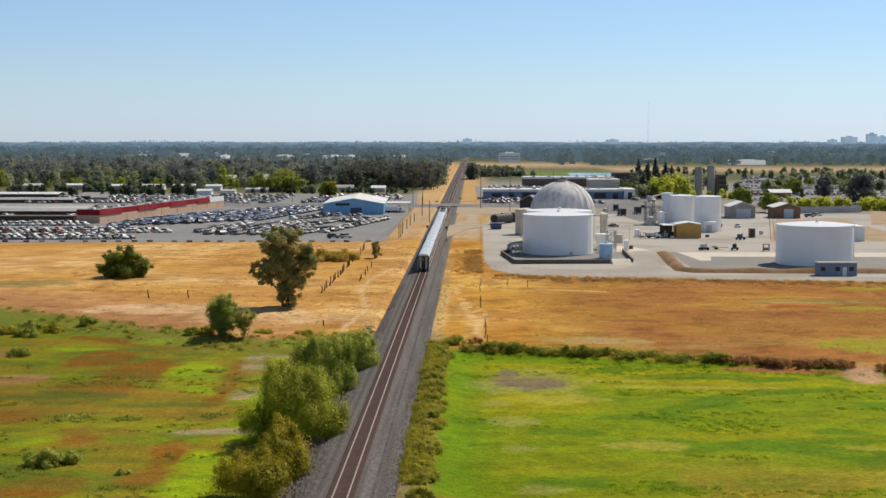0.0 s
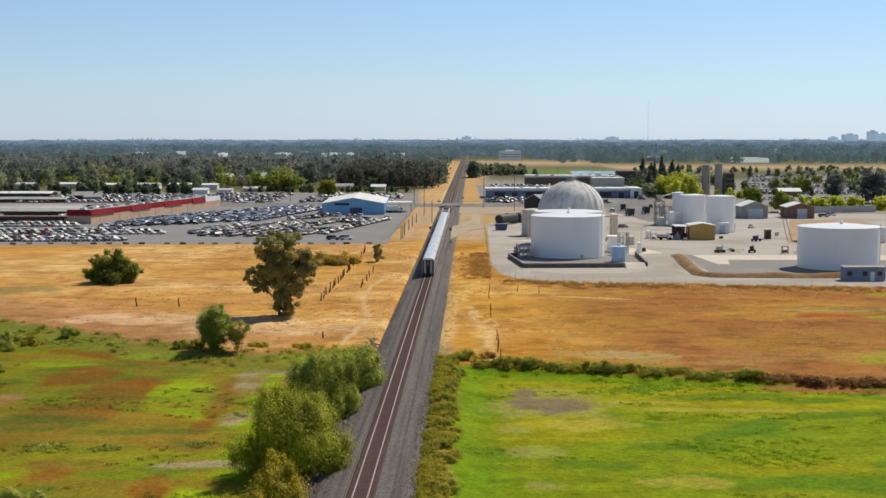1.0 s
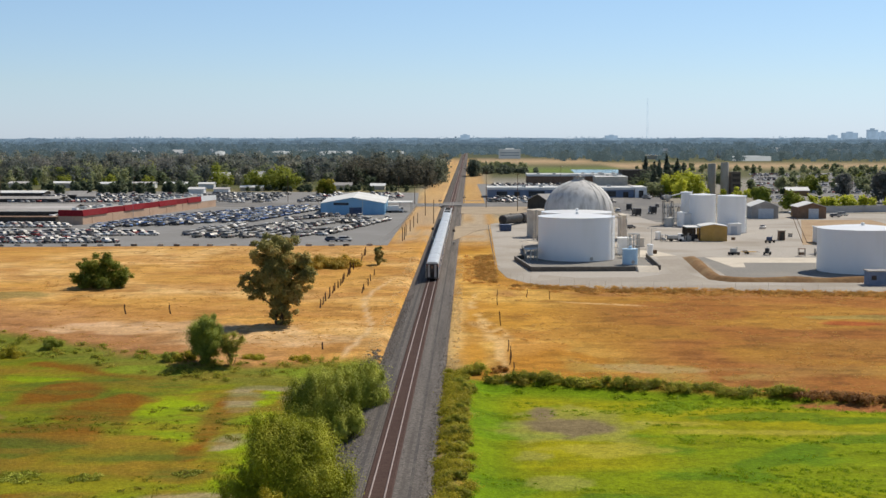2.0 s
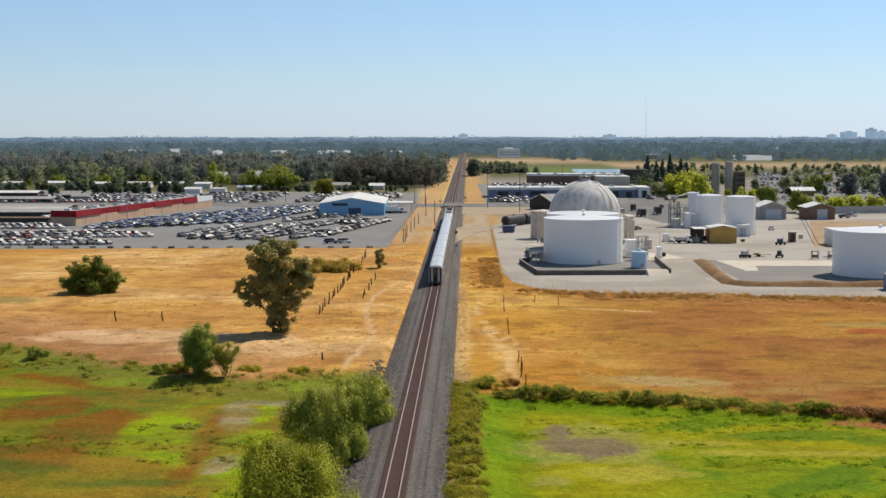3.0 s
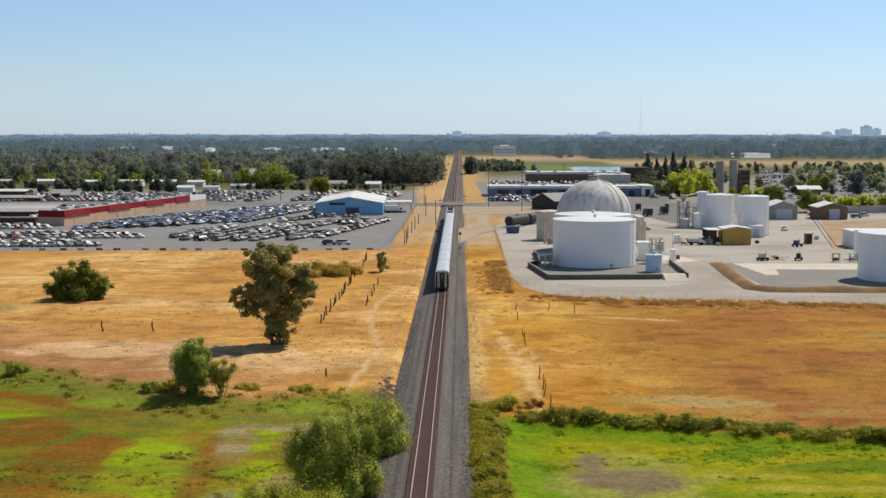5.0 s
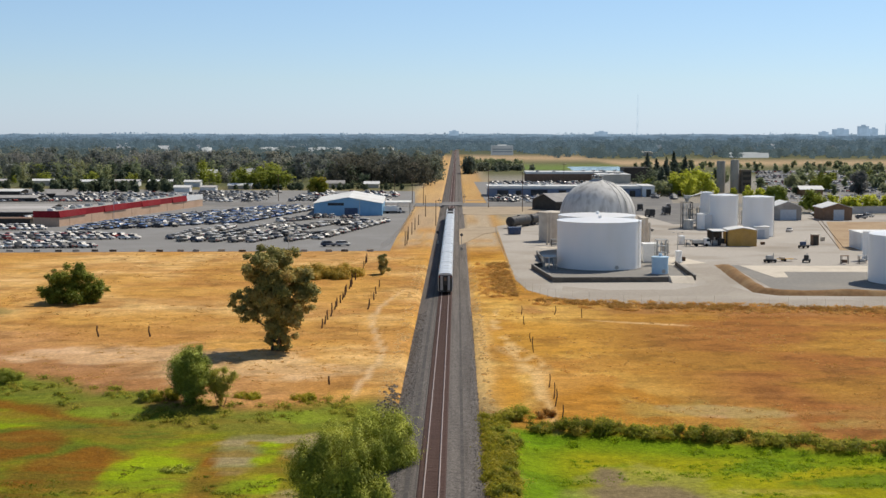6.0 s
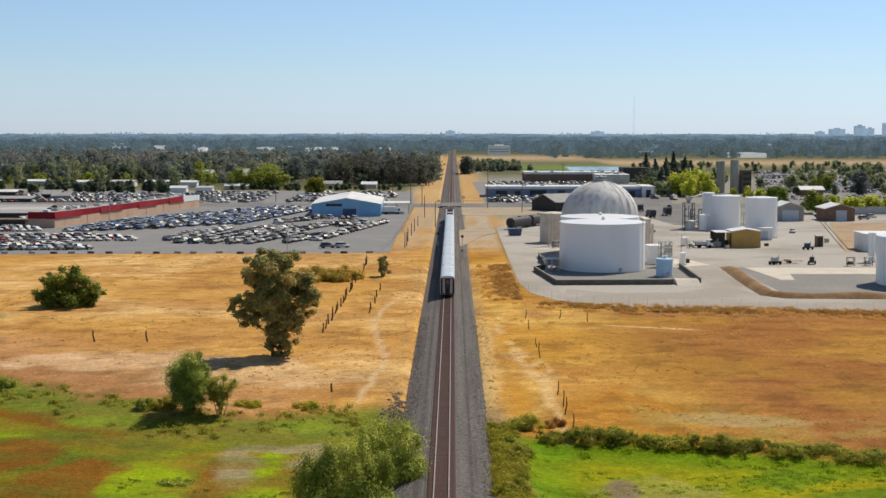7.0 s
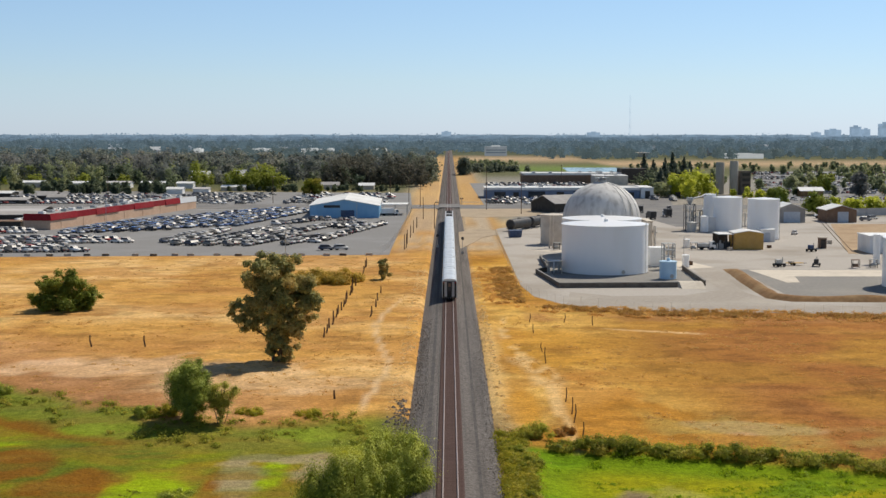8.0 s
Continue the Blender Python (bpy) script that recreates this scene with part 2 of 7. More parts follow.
M_TRAINDARK = surface("train_underframe", (0.018, 0.018, 0.018), (0.05, 0.045, 0.04), 2.0, 0.8)
M_TRAINBLUE = surface("train_blue_band", (0.03, 0.06, 0.16), (0.05, 0.09, 0.21), 1.0, 0.4)
M_RED = surface("red_paint", (0.6, 0.03, 0.03), (0.7, 0.05, 0.04), 1.0, 0.6)
M_WATER = surface("pond_water", (0.10, 0.16, 0.17), (0.14, 0.21, 0.22), 0.05, 0.12)

G_WILLOW = foliage("willow_leaves", [(0.202, 0.220, 0.013), (0.304, 0.321, 0.019), (0.414, 0.422, 0.030), (0.510, 0.484, 0.056)], 0.16)
G_SILVER = foliage("grey_willow_leaves", [(0.196, 0.229, 0.025), (0.311, 0.340, 0.040), (0.431, 0.447, 0.063), (0.562, 0.564, 0.107)], 0.16)
G_YOUNG = foliage("young_willow_leaves", [(0.144, 0.188, 0.027), (0.237, 0.281, 0.043), (0.362, 0.400, 0.065), (0.525, 0.537, 0.106)], 0.16)
G_SCRUB = foliage("scrub_leaves", [(0.269, 0.203, 0.029), (0.430, 0.312, 0.042), (0.627, 0.414, 0.064), (0.771, 0.499, 0.099)], 0.3)
G_STRAW = foliage("pale_straw_blades", [(0.66, 0.47, 0.20), (0.74, 0.56, 0.28), (0.80, 0.63, 0.36)], 0.6)
G_THIN = foliage("pale_willow_leaves", [(0.34, 0.33, 0.06), (0.50, 0.47, 0.09), (0.66, 0.60, 0.14)], 0.55)
G_OLIVE = foliage("olive_shrub_leaves", [(0.243, 0.211, 0.011), (0.378, 0.320, 0.016), (0.504, 0.405, 0.023), (0.594, 0.459, 0.038)], 0.18)
G_EUCA = foliage("eucalyptus_leaves", [(0.163, 0.177, 0.061), (0.286, 0.269, 0.088), (0.429, 0.353, 0.114), (0.647, 0.446, 0.155)], 0.26)
G_OAK = foliage("oak_leaves", [(0.134, 0.172, 0.021), (0.222, 0.262, 0.032), (0.349, 0.363, 0.048)], 0.22)
# distance haze is put into the woodland tones, lifted towards blue-grey
G_WOODS = foliage("hazed_woodland_leaves", [(0.074, 0.096, 0.092), (0.132, 0.154, 0.131), (0.206, 0.218, 0.173), (0.335, 0.304, 0.258)], 0.45)
G_LOTS = foliage("lot_tree_leaves", [(0.157, 0.200, 0.112), (0.265, 0.308, 0.160), (0.386, 0.415, 0.206), (0.515, 0.494, 0.319)], 0.5)
G_BRIGHT = foliage("light_green_leaves", [(0.176, 0.209, 0.033), (0.275, 0.308, 0.050), (0.374, 0.396, 0.077)], 0.55)
G_CONIFER = foliage("conifer_needles", [(0.086, 0.110, 0.085), (0.140, 0.164, 0.113), (0.211, 0.226, 0.151)], 0.3)
G_HEDGE = foliage("bank_weeds", [(0.188, 0.213, 0.024), (0.300, 0.319, 0.039), (0.425, 0.400, 0.055), (0.550, 0.425, 0.088)], 0.62)
G_BROWNWEED = foliage("dry_brush", [(0.28, 0.12, 0.045), (0.38, 0.19, 0.065), (0.48, 0.28, 0.10)], 0.45)
G_RUSTGRASS = foliage("rusty_grass_blades", [(0.383, 0.189, 0.053), (0.479, 0.276, 0.072), (0.585, 0.376, 0.106)], 0.5)
G_DRY = foliage("dry_grass_blades", [(0.528, 0.275, 0.072), (0.638, 0.374, 0.110), (0.700, 0.484, 0.187)], 0.6)
G_MEADOW = foliage("meadow_blades", [(0.15, 0.25, 0.008), (0.22, 0.31, 0.010), (0.30, 0.36, 0.014)], 0.55)
G_MARSH = foliage("marsh_blades", [(0.14, 0.17, 0.018), (0.21, 0.23, 0.022), (0.28, 0.19, 0.03)], 0.5)
G_BANK = foliage("bank_shrub_leaves", [(0.215, 0.215, 0.020), (0.340, 0.325, 0.028), (0.470, 0.410, 0.037), (0.620, 0.490, 0.061)], 0.5)


# ---- building helpers ----
def box(bm, x0, x1, y0, y1, z0, z1, bevel=0.0):
    m = Matrix.LocRotScale(((x0 + x1) / 2, (y0 + y1) / 2, (z0 + z1) / 2), None, (x1 - x0, y1 - y0, z1 - z0))
    made = bmesh.ops.create_cube(bm, size=1.0, matrix=m)["verts"]
    if bevel:
        edges = list({e for v in made for e in v.link_edges})
        bmesh.ops.bevel(bm, geom=edges, offset=bevel, segments=2, affect="EDGES", profile=0.6)
    return bm


def tube(bm, p, q, r, r2=None, seg=10, caps=True):
    p, q = Vector(p), Vector(q)
    d = q - p
    m = Matrix.Translation((p + q) / 2) @ d.to_track_quat("Z", "Y").to_matrix().to_4x4()
    bmesh.ops.create_cone(bm, cap_ends=caps, segments=seg, radius1=r, radius2=r if r2 is None else r2, depth=d.length, matrix=m)
    return bm


def lathe(bm, profile, seg=48, x=0.0, y=0.0):
    """A turned body from (radius, height) pairs."""
    rings = []
    for r, z in profile:
        rings.append([bm.verts.new((x + r * math.cos(2 * math.pi * k / seg), y + r * math.sin(2 * math.pi * k / seg), z)) for k in range(seg)])
    for a, b in zip(rings, rings[1:]):
        for k in range(seg):
            bm.faces.new((a[k], a[(k + 1) % seg], b[(k + 1) % seg], b[k]))
    if profile[0][0] > 0.01:
        bm.faces.new(rings[0][::-1])
    bm.faces.new(rings[-1])
    return bm


def prism(bm, outline, axis, a, b):
    """An outline drawn in two coordinates, carried along the third from a to b."""
    def place(u, v, w):
        return {"x": (w, u, v), "y": (u, w, v), "z": (u, v, w)}[axis]
    lo = [bm.verts.new(place(u, v, a)) for u, v in outline]
    hi = [bm.verts.new(place(u, v, b)) for u, v in outline]
    n = len(outline)
    for k in range(n):
        bm.faces.new((lo[k], lo[(k + 1) % n], hi[(k + 1) % n], hi[k]))
    bm.faces.new(lo[::-1])
    bm.faces.new(hi)
    bmesh.ops.recalc_face_normals(bm, faces=bm.faces)
    return bm


def finish(bm, name, material, smooth=False):
    me = bpy.data.meshes.new(name)
    bmesh.ops.recalc_face_normals(bm, faces=bm.faces)
    bm.to_mesh(me)
    bm.free()
    me.materials.append(material)
    if smooth:
        me.polygons.foreach_set("use_smooth", [True] * len(me.polygons))
        me.set_sharp_from_angle(angle=radians(40))
    return me


def part(name, bm, material, parent, label="", smooth=False):
    ob = new(name, finish(bm, name, material, smooth))
    ob.parent = parent
    return tagged(ob, label=label)


def thing(name, label, category, x=0, y=0, z=0, turn=0, group="", kind=""):
    ob = new(name)
    ob.matrix_basis = pose(x, y, z, 0, 0, turn)
    return tagged(ob, label, category, group, kind)


def quads_mesh(name, corners, material, tone=None):
    """A mesh of loose four-cornered blades from an array (n, 4, 3), each with a tone from 0 to 1."""
    n = len(corners)
    me = bpy.data.meshes.new(name)
    me.vertices.add(4 * n)
    me.vertices.foreach_set("co", np.ascontiguousarray(corners, dtype=np.float32).ravel())
    me.loops.add(4 * n)
    me.loops.foreach_set("vertex_index", np.arange(4 * n, dtype=np.int32))
    me.polygons.add(n)
    me.polygons.foreach_set("loop_start", np.arange(0, 4 * n, 4, dtype=np.int32))
    me.update(calc_edges=True)
    me.validate()
    if tone is None:
        tone = np.random.default_rng(n).random(n)
    attr = me.attributes.new("tone", "FLOAT", "POINT")
    attr.data.foreach_set("value", np.repeat(np.clip(tone, 0, 1), 4).astype(np.float32))
    me.materials.append(material)
    return me


def lattice(x, y, cell, seed):
    """Smooth value noise on the plane, 0 to 1."""
    rng = np.random.default_rng(seed)
    table = rng.random((256, 256))
    u, v = np.asarray(x) / cell, np.asarray(y) / cell
    i, j = np.floor(u).astype(int), np.floor(v).astype(int)
    fu, fv = u - i, v - j
    fu, fv = fu * fu * (3 - 2 * fu), fv * fv * (3 - 2 * fv)
    g = lambda a, b: table[a % 256, b % 256]
    return (g(i, j) * (1 - fu) + g(i + 1, j) * fu) * (1 - fv) + (g(i, j + 1) * (1 - fu) + g(i + 1, j + 1) * fu) * fv


def fbm(x, y, cell, seed, octaves=4):
    total, weight, norm = 0, 1.0, 0
    for k in range(octaves):
        total = total + weight * lattice(x, y, cell / 2 ** k, seed + k)
        norm += weight
        weight *= 0.55
    return total / norm


def ease(a, b, v):
    s = np.clip((v - a) / (b - a), 0, 1)
    return s * s * (3 - 2 * s)


# ---- the land ----
def left_edge(x):
    """Where the left meadow ends and the dry grass begins."""
    return 258.5 + np.clip(-x - 36, 0, 60) * 0.72 + 3.5 * (fbm(x, x * 0, 14, 5, 3) - 0.5) * 2


def right_edge(x):
    return 243.5 - np.clip(x - 10, 0, 120) * 0.29 + 1.4 * (fbm(x, x * 0, 12, 8, 3) - 0.5) * 2


def land_height(x, y):
    x, y = np.asarray(x, float), np.asarray(y, float)
    left = ease(-3.6, -6.2, x) * ease(4, -14, y - left_edge(x))
    right = ease(8, 13, x) * ease(2, -4, y - right_edge(x))
    h = -1.3 * left - 0.9 * right + 0.25 * (fbm(x, y, 18, 21, 3) - 0.5) * ease(5, 9, np.abs(x)) * np.where(x > 10, ease(350, 338, y), ease(470, 450, y))
    h = h - 0.8 * ease(5.9, 5.1, np.abs(x))
    return h


def patch(x, y, cx, cy, rx, ry, turn=0.0, ragged=0.6, seed=500, cell=6.0):
    """1 inside a ragged-edged oval, 0 outside."""
    c, s = math.cos(math.radians(turn)), math.sin(math.radians(turn))
    u, v = ((x - cx) * c + (y - cy) * s) / rx, (-(x - cx) * s + (y - cy) * c) / ry
    d = np.sqrt(u * u + v * v) + ragged * 2 * (fbm(x, y * 0.7, cell, seed) - 0.5)
    return ease(1.14, 0.78, d)


def most(x, y, spots, ragged=0.6, seed=500, cell=6.0):
    k = np.zeros_like(x)
    for q, spot in enumerate(spots):
        k = np.maximum(k, patch(x, y, *spot, ragged=ragged, seed=seed + 7 * q, cell=cell))
    return k


# ovals of ground cover: centre x, y, half sizes, turn
BRIGHT_MARSH = [(-30.6, 223, 4.8, 17, 10), (-15.5, 188, 4.2, 16, 0), (-17.4, 160, 4.0, 16, 0), (-19.4, 235, 2.0, 8, 0), (-18.8, 216, 3.4, 13, 0), (-43, 178, 5, 5, 0), (-18, 252.5, 5, 2.6, 0), (-42, 255, 8, 2.4, -20), (-56, 251, 5, 4, 0), (-13.5, 194, 2.5, 10, 0)]
RUST_MARSH = [(-24.2, 219, 1.9, 21, 1), (-23.0, 170, 2.4, 9, 8), (-23.0, 158, 2.6, 4, 0), (-41, 227, 7, 9, 0), (-50, 239, 6, 10, 0), (-31, 217.5, 2.5, 4, 0), (-49, 191, 5, 5, 0), (-38, 178, 5, 5, 0), (-34, 153, 5, 6, 0), (-46, 256, 17, 3.6, -25), (-24, 256.5, 7, 2.6, 0), (-30, 249.5, 9, 2.4, -10), (-43, 212, 6, 6, 0)]
MUD_MARSH = [(-22.8, 234, 2.3, 8.5, 8), (-14.2, 238, 3.0, 7.0, 0), (-20.6, 208, 2.0, 5, 0), (-15.2, 210.5, 2.4, 7.5, 0), (-19.5, 182, 6.0, 2.2, 10), (-18.8, 242.5, 6.0, 2.0, 0)]
MUD_MEADOW = [(22.4, 214.5, 5.6, 6.4, -8), (18.8, 222.5, 1.9, 5.0, 0)]
SILT_MEADOW = [(18.8, 187.3, 3.0, 2.6, 0), (18.6, 171.8, 2.6, 2.2, 0), (20.7, 152.8, 3.4, 2.0, 0), (16.3, 199.3, 2.2, 2.6, 0), (21, 216, 8.5, 10, 0)]
DEEP_MEADOW = [(47, 221.5, 10, 2.6, 8), (45, 199, 9, 2.6, 48), (59, 209, 9, 2.4, 17), (57.2, 219.5, 6, 2.0, 0), (60.5, 182, 5, 2.2, 0), (32, 203, 6, 2.0, 0), (36, 190, 6, 2.2, 0), (25, 181, 5, 2.0, 0)]
PALE_MEADOW = [(37, 217.2, 8, 1.2, -3), (34.8, 173.7, 6, 2.4, 0), (24, 203, 8, 3.0, 0), (61, 173, 4, 1.5, 0), (45, 212.5, 12, 1.3, 0)]
GREEN_FIELD = [(84, 249, 11, 9, 0), (97, 257, 12, 8, 0), (110, 340, 9, 3, 0), (98, 300, 8, 3, 0)]


def land_cover(x, y):
    """Base colour of what grows where."""
    def tone(r, g, b):
        return np.stack([np.full_like(x, r), np.full_like(x, g), np.full_like(x, b)], -1)

    def blend(a, b, k):
        return a + (b - a) * np.clip(k, 0, 1)[..., None]

    n1, n2, n3 = fbm(x * 0.6, y * 0.45, 16, 31), fbm(x * 0.7, y * 0.5, 6, 41), fbm(x * 0.4, y, 30, 51)
    streak = fbm(x * 0.45, y * 0.8, 9, 57)
    dry = blend(tone(0.50, 0.27, 0.065), tone(0.60, 0.375, 0.14), ease(0.42, 0.72, n1))
    dry = blend(dry, tone(0.36, 0.17, 0.045), ease(0.50, 0.68, n2) * 0.6)
    dry = blend(dry, tone(0.40, 0.19, 0.05), ease(0.52, 0.64, streak) * 0.55)
    # left: reddish tan band above the marsh, dusty brown by the far end
    low = ease(48, 14, y - left_edge(x) + 26 * (n3 - 0.5)) * (x < -6)
    dry = blend(dry, tone(0.40, 0.205, 0.085), low * ease(-14, -40, x) * 0.8)
    dry = blend(dry, tone(0.30, 0.14, 0.05), ease(17, 4, np.abs(y - left_edge(x) - 6 + 12 * (n2 - 0.5))) * ease(-24, -42, x) * 0.7)
    dry = blend(dry, tone(0.55, 0.36, 0.19), patch(x, y, -52, 296, 22, 9, 0, 0.7) * 0.7)
    dry = blend(dry, tone(0.60, 0.41, 0.21), patch(x, y, -31, 286, 17, 13, 0, 0.8) * 0.55)
    dry = blend(dry, tone(0.19, 0.16, 0.05), patch(x, y, -99, 345, 16, 8, 0, 0.5) * 0.7)
    # right field: browner, redder away from the track
    away = ease(19, 40, x + 9 * (n3 - 0.5)) * ease(480, 330, y)
    field = blend(tone(0.335, 0.165, 0.055), tone(0.43, 0.225, 0.06), ease(0.35, 0.65, n1))
    field = blend(field, tone(0.34, 0.135, 0.058), ease(0.45, 0.62, fbm(x * 0.45, y, 17, 61)) * ease(30, 50, x) * 0.8)
    field = blend(field, tone(0.42, 0.26, 0.12), ease(0.50, 0.64, fbm(x * 0.35, y, 12, 66)) * ease(270, 235, y) * 0.8)
    dry = blend(dry, field * 0.88, away * 0.95)
    dry = blend(dry, tone(0.36, 0.10, 0.045), patch(x, y, 82, 303, 6, 3.2, 0, 0.5) * 0.9)
    dry = blend(dry, tone(0.30, 0.27, 0.13), patch(x, y, 92, 312, 16, 3, 0, 0.6) * 0.6)
    dry = blend(dry, tone(0.40, 0.17, 0.045), patch(x, y, 19, 262, 7, 26, 0, 0.7) * 0.55)
    dry = blend(dry, tone(0.38, 0.125, 0.05), patch(x, y, 60, 228, 10, 2.2, -14, 0.5) * 0.9)
    dry = blend(dry, tone(0.46, 0.27, 0.15), patch(x, y, 75.5, 224, 3.0, 6, 0, 0.5) * 0.9)
    dry = np.where((x > 6)[..., None], dry * np.array([0.94, 0.93, 0.62]), dry)
    dry = blend(dry, tone(0.40, 0.185, 0.022), patch(x, y, 22, 250, 9, 20, 0, 0.7) * 0.8)
    fleck, pale = fbm(x * 0.75, y, 3.4, 63), fbm(x * 0.6, y, 4.2, 64)
    dry = blend(dry, dry * 0.66, ease(0.56, 0.68, fleck) * 0.75)
    dry = blend(dry, dry * np.array([1.22, 1.28, 1.5]), ease(0.55, 0.68, pale) * 0.6)
    # pale trodden trail near the line
    trail = np.interp(y, [246, 262, 281, 295, 304, 330, 352], [14.8, 14.3, 14.5, 13.2, 11.4, 9.4, 10.6]) + 1.0 * (fbm(y * 0 + 3.0, y, 9, 77) - 0.5)
    wide = 0.9 + 1.7 * ease(262, 284, y) * ease(316, 300, y)
    worn = ease(1.0, 0.3, np.abs(x - trail) / wide - 0.8 * (n2 - 0.45)) * ease(356, 345, y) * (x > 0)
    dry = blend(dry, tone(0.66, 0.47, 0.20), ease(9.6, 7.0, x + 2.4 * (n2 - 0.5)) * (x > 5) * ease(350, 330, y) * 0.6)
    dry = blend(dry, tone(0.47, 0.235, 0.03), patch(x, y, 9.8, 266, 2.6, 13, 0, 0.5) * 0.75)
    dry = blend(dry, tone(0.70, 0.52, 0.26), worn * ease(0.40, 0.56, fbm(x * 1.5, y * 0.35, 2.2, 79)) * 0.52)
    dry = blend(dry, tone(0.66, 0.47, 0.25), patch(x, y, 38.5, 332, 11, 1.0, -20, 0.6) * 0.75)
    dry = blend(dry, tone(0.44, 0.30, 0.16), patch(x, y, 37, 252.5, 8, 3.2, -14, 0.7) * 0.7)
    path = -11.4 + 2.2 * np.sin((y - 262) / 17.0) * ease(262, 300, y)
    dry = blend(dry, tone(0.66, 0.50, 0.31), ease(0.75, 0.25, np.abs(x - path - 0.8 * (n2 - 0.5))) * ease(258, 268, y) * ease(395, 360, y) * (0.3 + 0.35 * n2))
    # rough brown margin below the yard
    dry = blend(dry, tone(0.33, 0.165, 0.06), ease(8, 3, np.abs(y - 352 + 0.05 * x)) * (x > 14) * ease(0.35, 0.6, n2) * 0.7)
    # green patches at the far right, sprouts above the hedge
    dry = blend(dry, tone(0.27, 0.27, 0.02), most(x, y, GREEN_FIELD, 0.8, 600, 7.0) * 0.85)
    sprout = ease(0.52, 0.64, fbm(x, y, 7, 75)) * ease(20, 27, x) * ease(62, 46, x) * ease(13, 5, np.abs(y - right_edge(x) - 15))
    dry = blend(dry, tone(0.30, 0.25, 0.07), sprout * 0.5)
    dry = np.where((x > 6)[..., None], dry * np.array([1.0, 0.96, 0.93]), dry * np.array([1.0, 1.0, 1.02]))
    # meadow on the right
    g1, g2 = fbm(x * 0.4, y, 20, 81), fbm(x * 0.5, y, 6, 91)
    lush = blend(tone(0.165, 0.23, 0.005), tone(0.265, 0.265, 0.006), ease(0.33, 0.66, g1))
    lush = blend(lush, tone(0.085, 0.185, 0.008), ease(0.54, 0.68, g2) * 0.75)
    lush = blend(lush, tone(0.120, 0.225, 0.006), np.clip(ease(8, 2, right_edge(x) - y) * 0.7 + ease(18, 11, x) * 0.75, 0, 1))
    lush = blend(lush, tone(0.33, 0.28, 0.02), ease(0.50, 0.68, fbm(x * 0.3, y, 13, 96)) * ease(205, 160, y) * ease(12, 24, x) * 0.45)
    lush = blend(lush, tone(0.34, 0.23, 0.04), ease(0.60, 0.70, fbm(x * 0.35, y, 8, 97)) * ease(175, 150, y) * 0.6)
    lush = blend(lush, lush * 0.72, ease(0.54, 0.66, fbm(x * 0.4, y, 3.0, 99)) * 0.55)
    lush = blend(lush, lush * 1.2, ease(0.54, 0.66, fbm(x * 0.35, y, 4.0, 98)) * 0.5)
    lush = blend(lush, tone(0.075, 0.165, 0.008), most(x, y, DEEP_MEADOW, 0.8, 610, 4.0) * 0.75)
    lush = blend(lush, tone(0.33, 0.31, 0.05), most(x, y, PALE_MEADOW, 0.8, 620, 4.0) * 0.7)
    lush = blend(lush, tone(0.29, 0.29, 0.10), most(x, y, SILT_MEADOW, 0.9, 640, 4.0) * 0.5)
    lush = blend(lush, tone(0.185, 0.15, 0.105), most(x, y, MUD_MEADOW, 0.55, 641, 4.0) * 0.95)
    lush = lush * (1 - 0.13 * ease(180, 150, y))[..., None] * np.array([1.0, 0.93, 0.72])
    # marsh on the left
    marsh = blend(tone(0.170, 0.210, 0.010), tone(0.235, 0.220, 0.013), ease(0.40, 0.60, fbm(x * 0.6, y, 15, 83)))
    marsh = blend(marsh, tone(0.10, 0.135, 0.018), ease(0.52, 0.66, fbm(x * 0.45, y, 6, 93)) * 0.65)
    marsh = blend(marsh, tone(0.29, 0.165, 0.02), ease(0.48, 0.62, fbm(x * 0.7, y * 0.8, 9, 103)) * ease(-12, -17, x) * 0.55)
    marsh = blend(marsh, tone(0.235, 0.092, 0.012), most(x, y, RUST_MARSH, 0.55, 660, 5.0) * 0.9)
    marsh = blend(marsh, tone(0.255, 0.345, 0.006), most(x, y, BRIGHT_MARSH, 0.6, 700, 5.0) * 0.95)
    marsh = blend(marsh, tone(0.33, 0.265, 0.17), most(x, y, MUD_MARSH, 0.55, 760, 3.0) * 0.95)
    marsh = blend(marsh, tone(0.36, 0.19, 0.115), np.maximum(patch(x, y, -58, 218, 5.5, 5.5, 0, 0.5), patch(x, y, -69, 244, 4, 4, 0, 0.5)) * 0.9)
    marsh = blend(marsh, tone(0.075, 0.125, 0.02), most(x, y, [(-22.5, 192, 3.6, 2.4, 0), (-47, 205, 9, 5, 0), (-30, 199, 7, 2.0, 0), (-40, 246, 9, 2.0, -20)], 0.7, 720, 4.0) * 0.7)
    marsh = blend(marsh, tone(0.10, 0.12, 0.03), ease(-10.5, -7.5, x) * 0.8)
    marsh = blend(marsh, tone(0.11, 0.14, 0.02), ease(0.50, 0.66, fbm(x * 0.3, y * 1.2, 3.5, 107)) * 0.5)
    marsh = blend(marsh, tone(0.26, 0.15, 0.025), ease(0.52, 0.66, fbm(x * 0.35, y * 1.2, 4, 109)) * ease(-12, -17, x) * 0.55)
    marsh = marsh * (0.9 - 0.13 * ease(-32, -46, x))[..., None] * np.array([1.0, 1.0, 0.8])
    edge_l = ease(3.0, -3.0, y - left_edge(x) + 9 * (n2 - 0.5)) * ease(-4.5, -5.5, x)
    band = ease(9, 3, np.abs(y - left_edge(x) + 5)) * ease(-5, -8, x)
    marsh = blend(marsh, tone(0.16, 0.19, 0.03), band * 0.6)
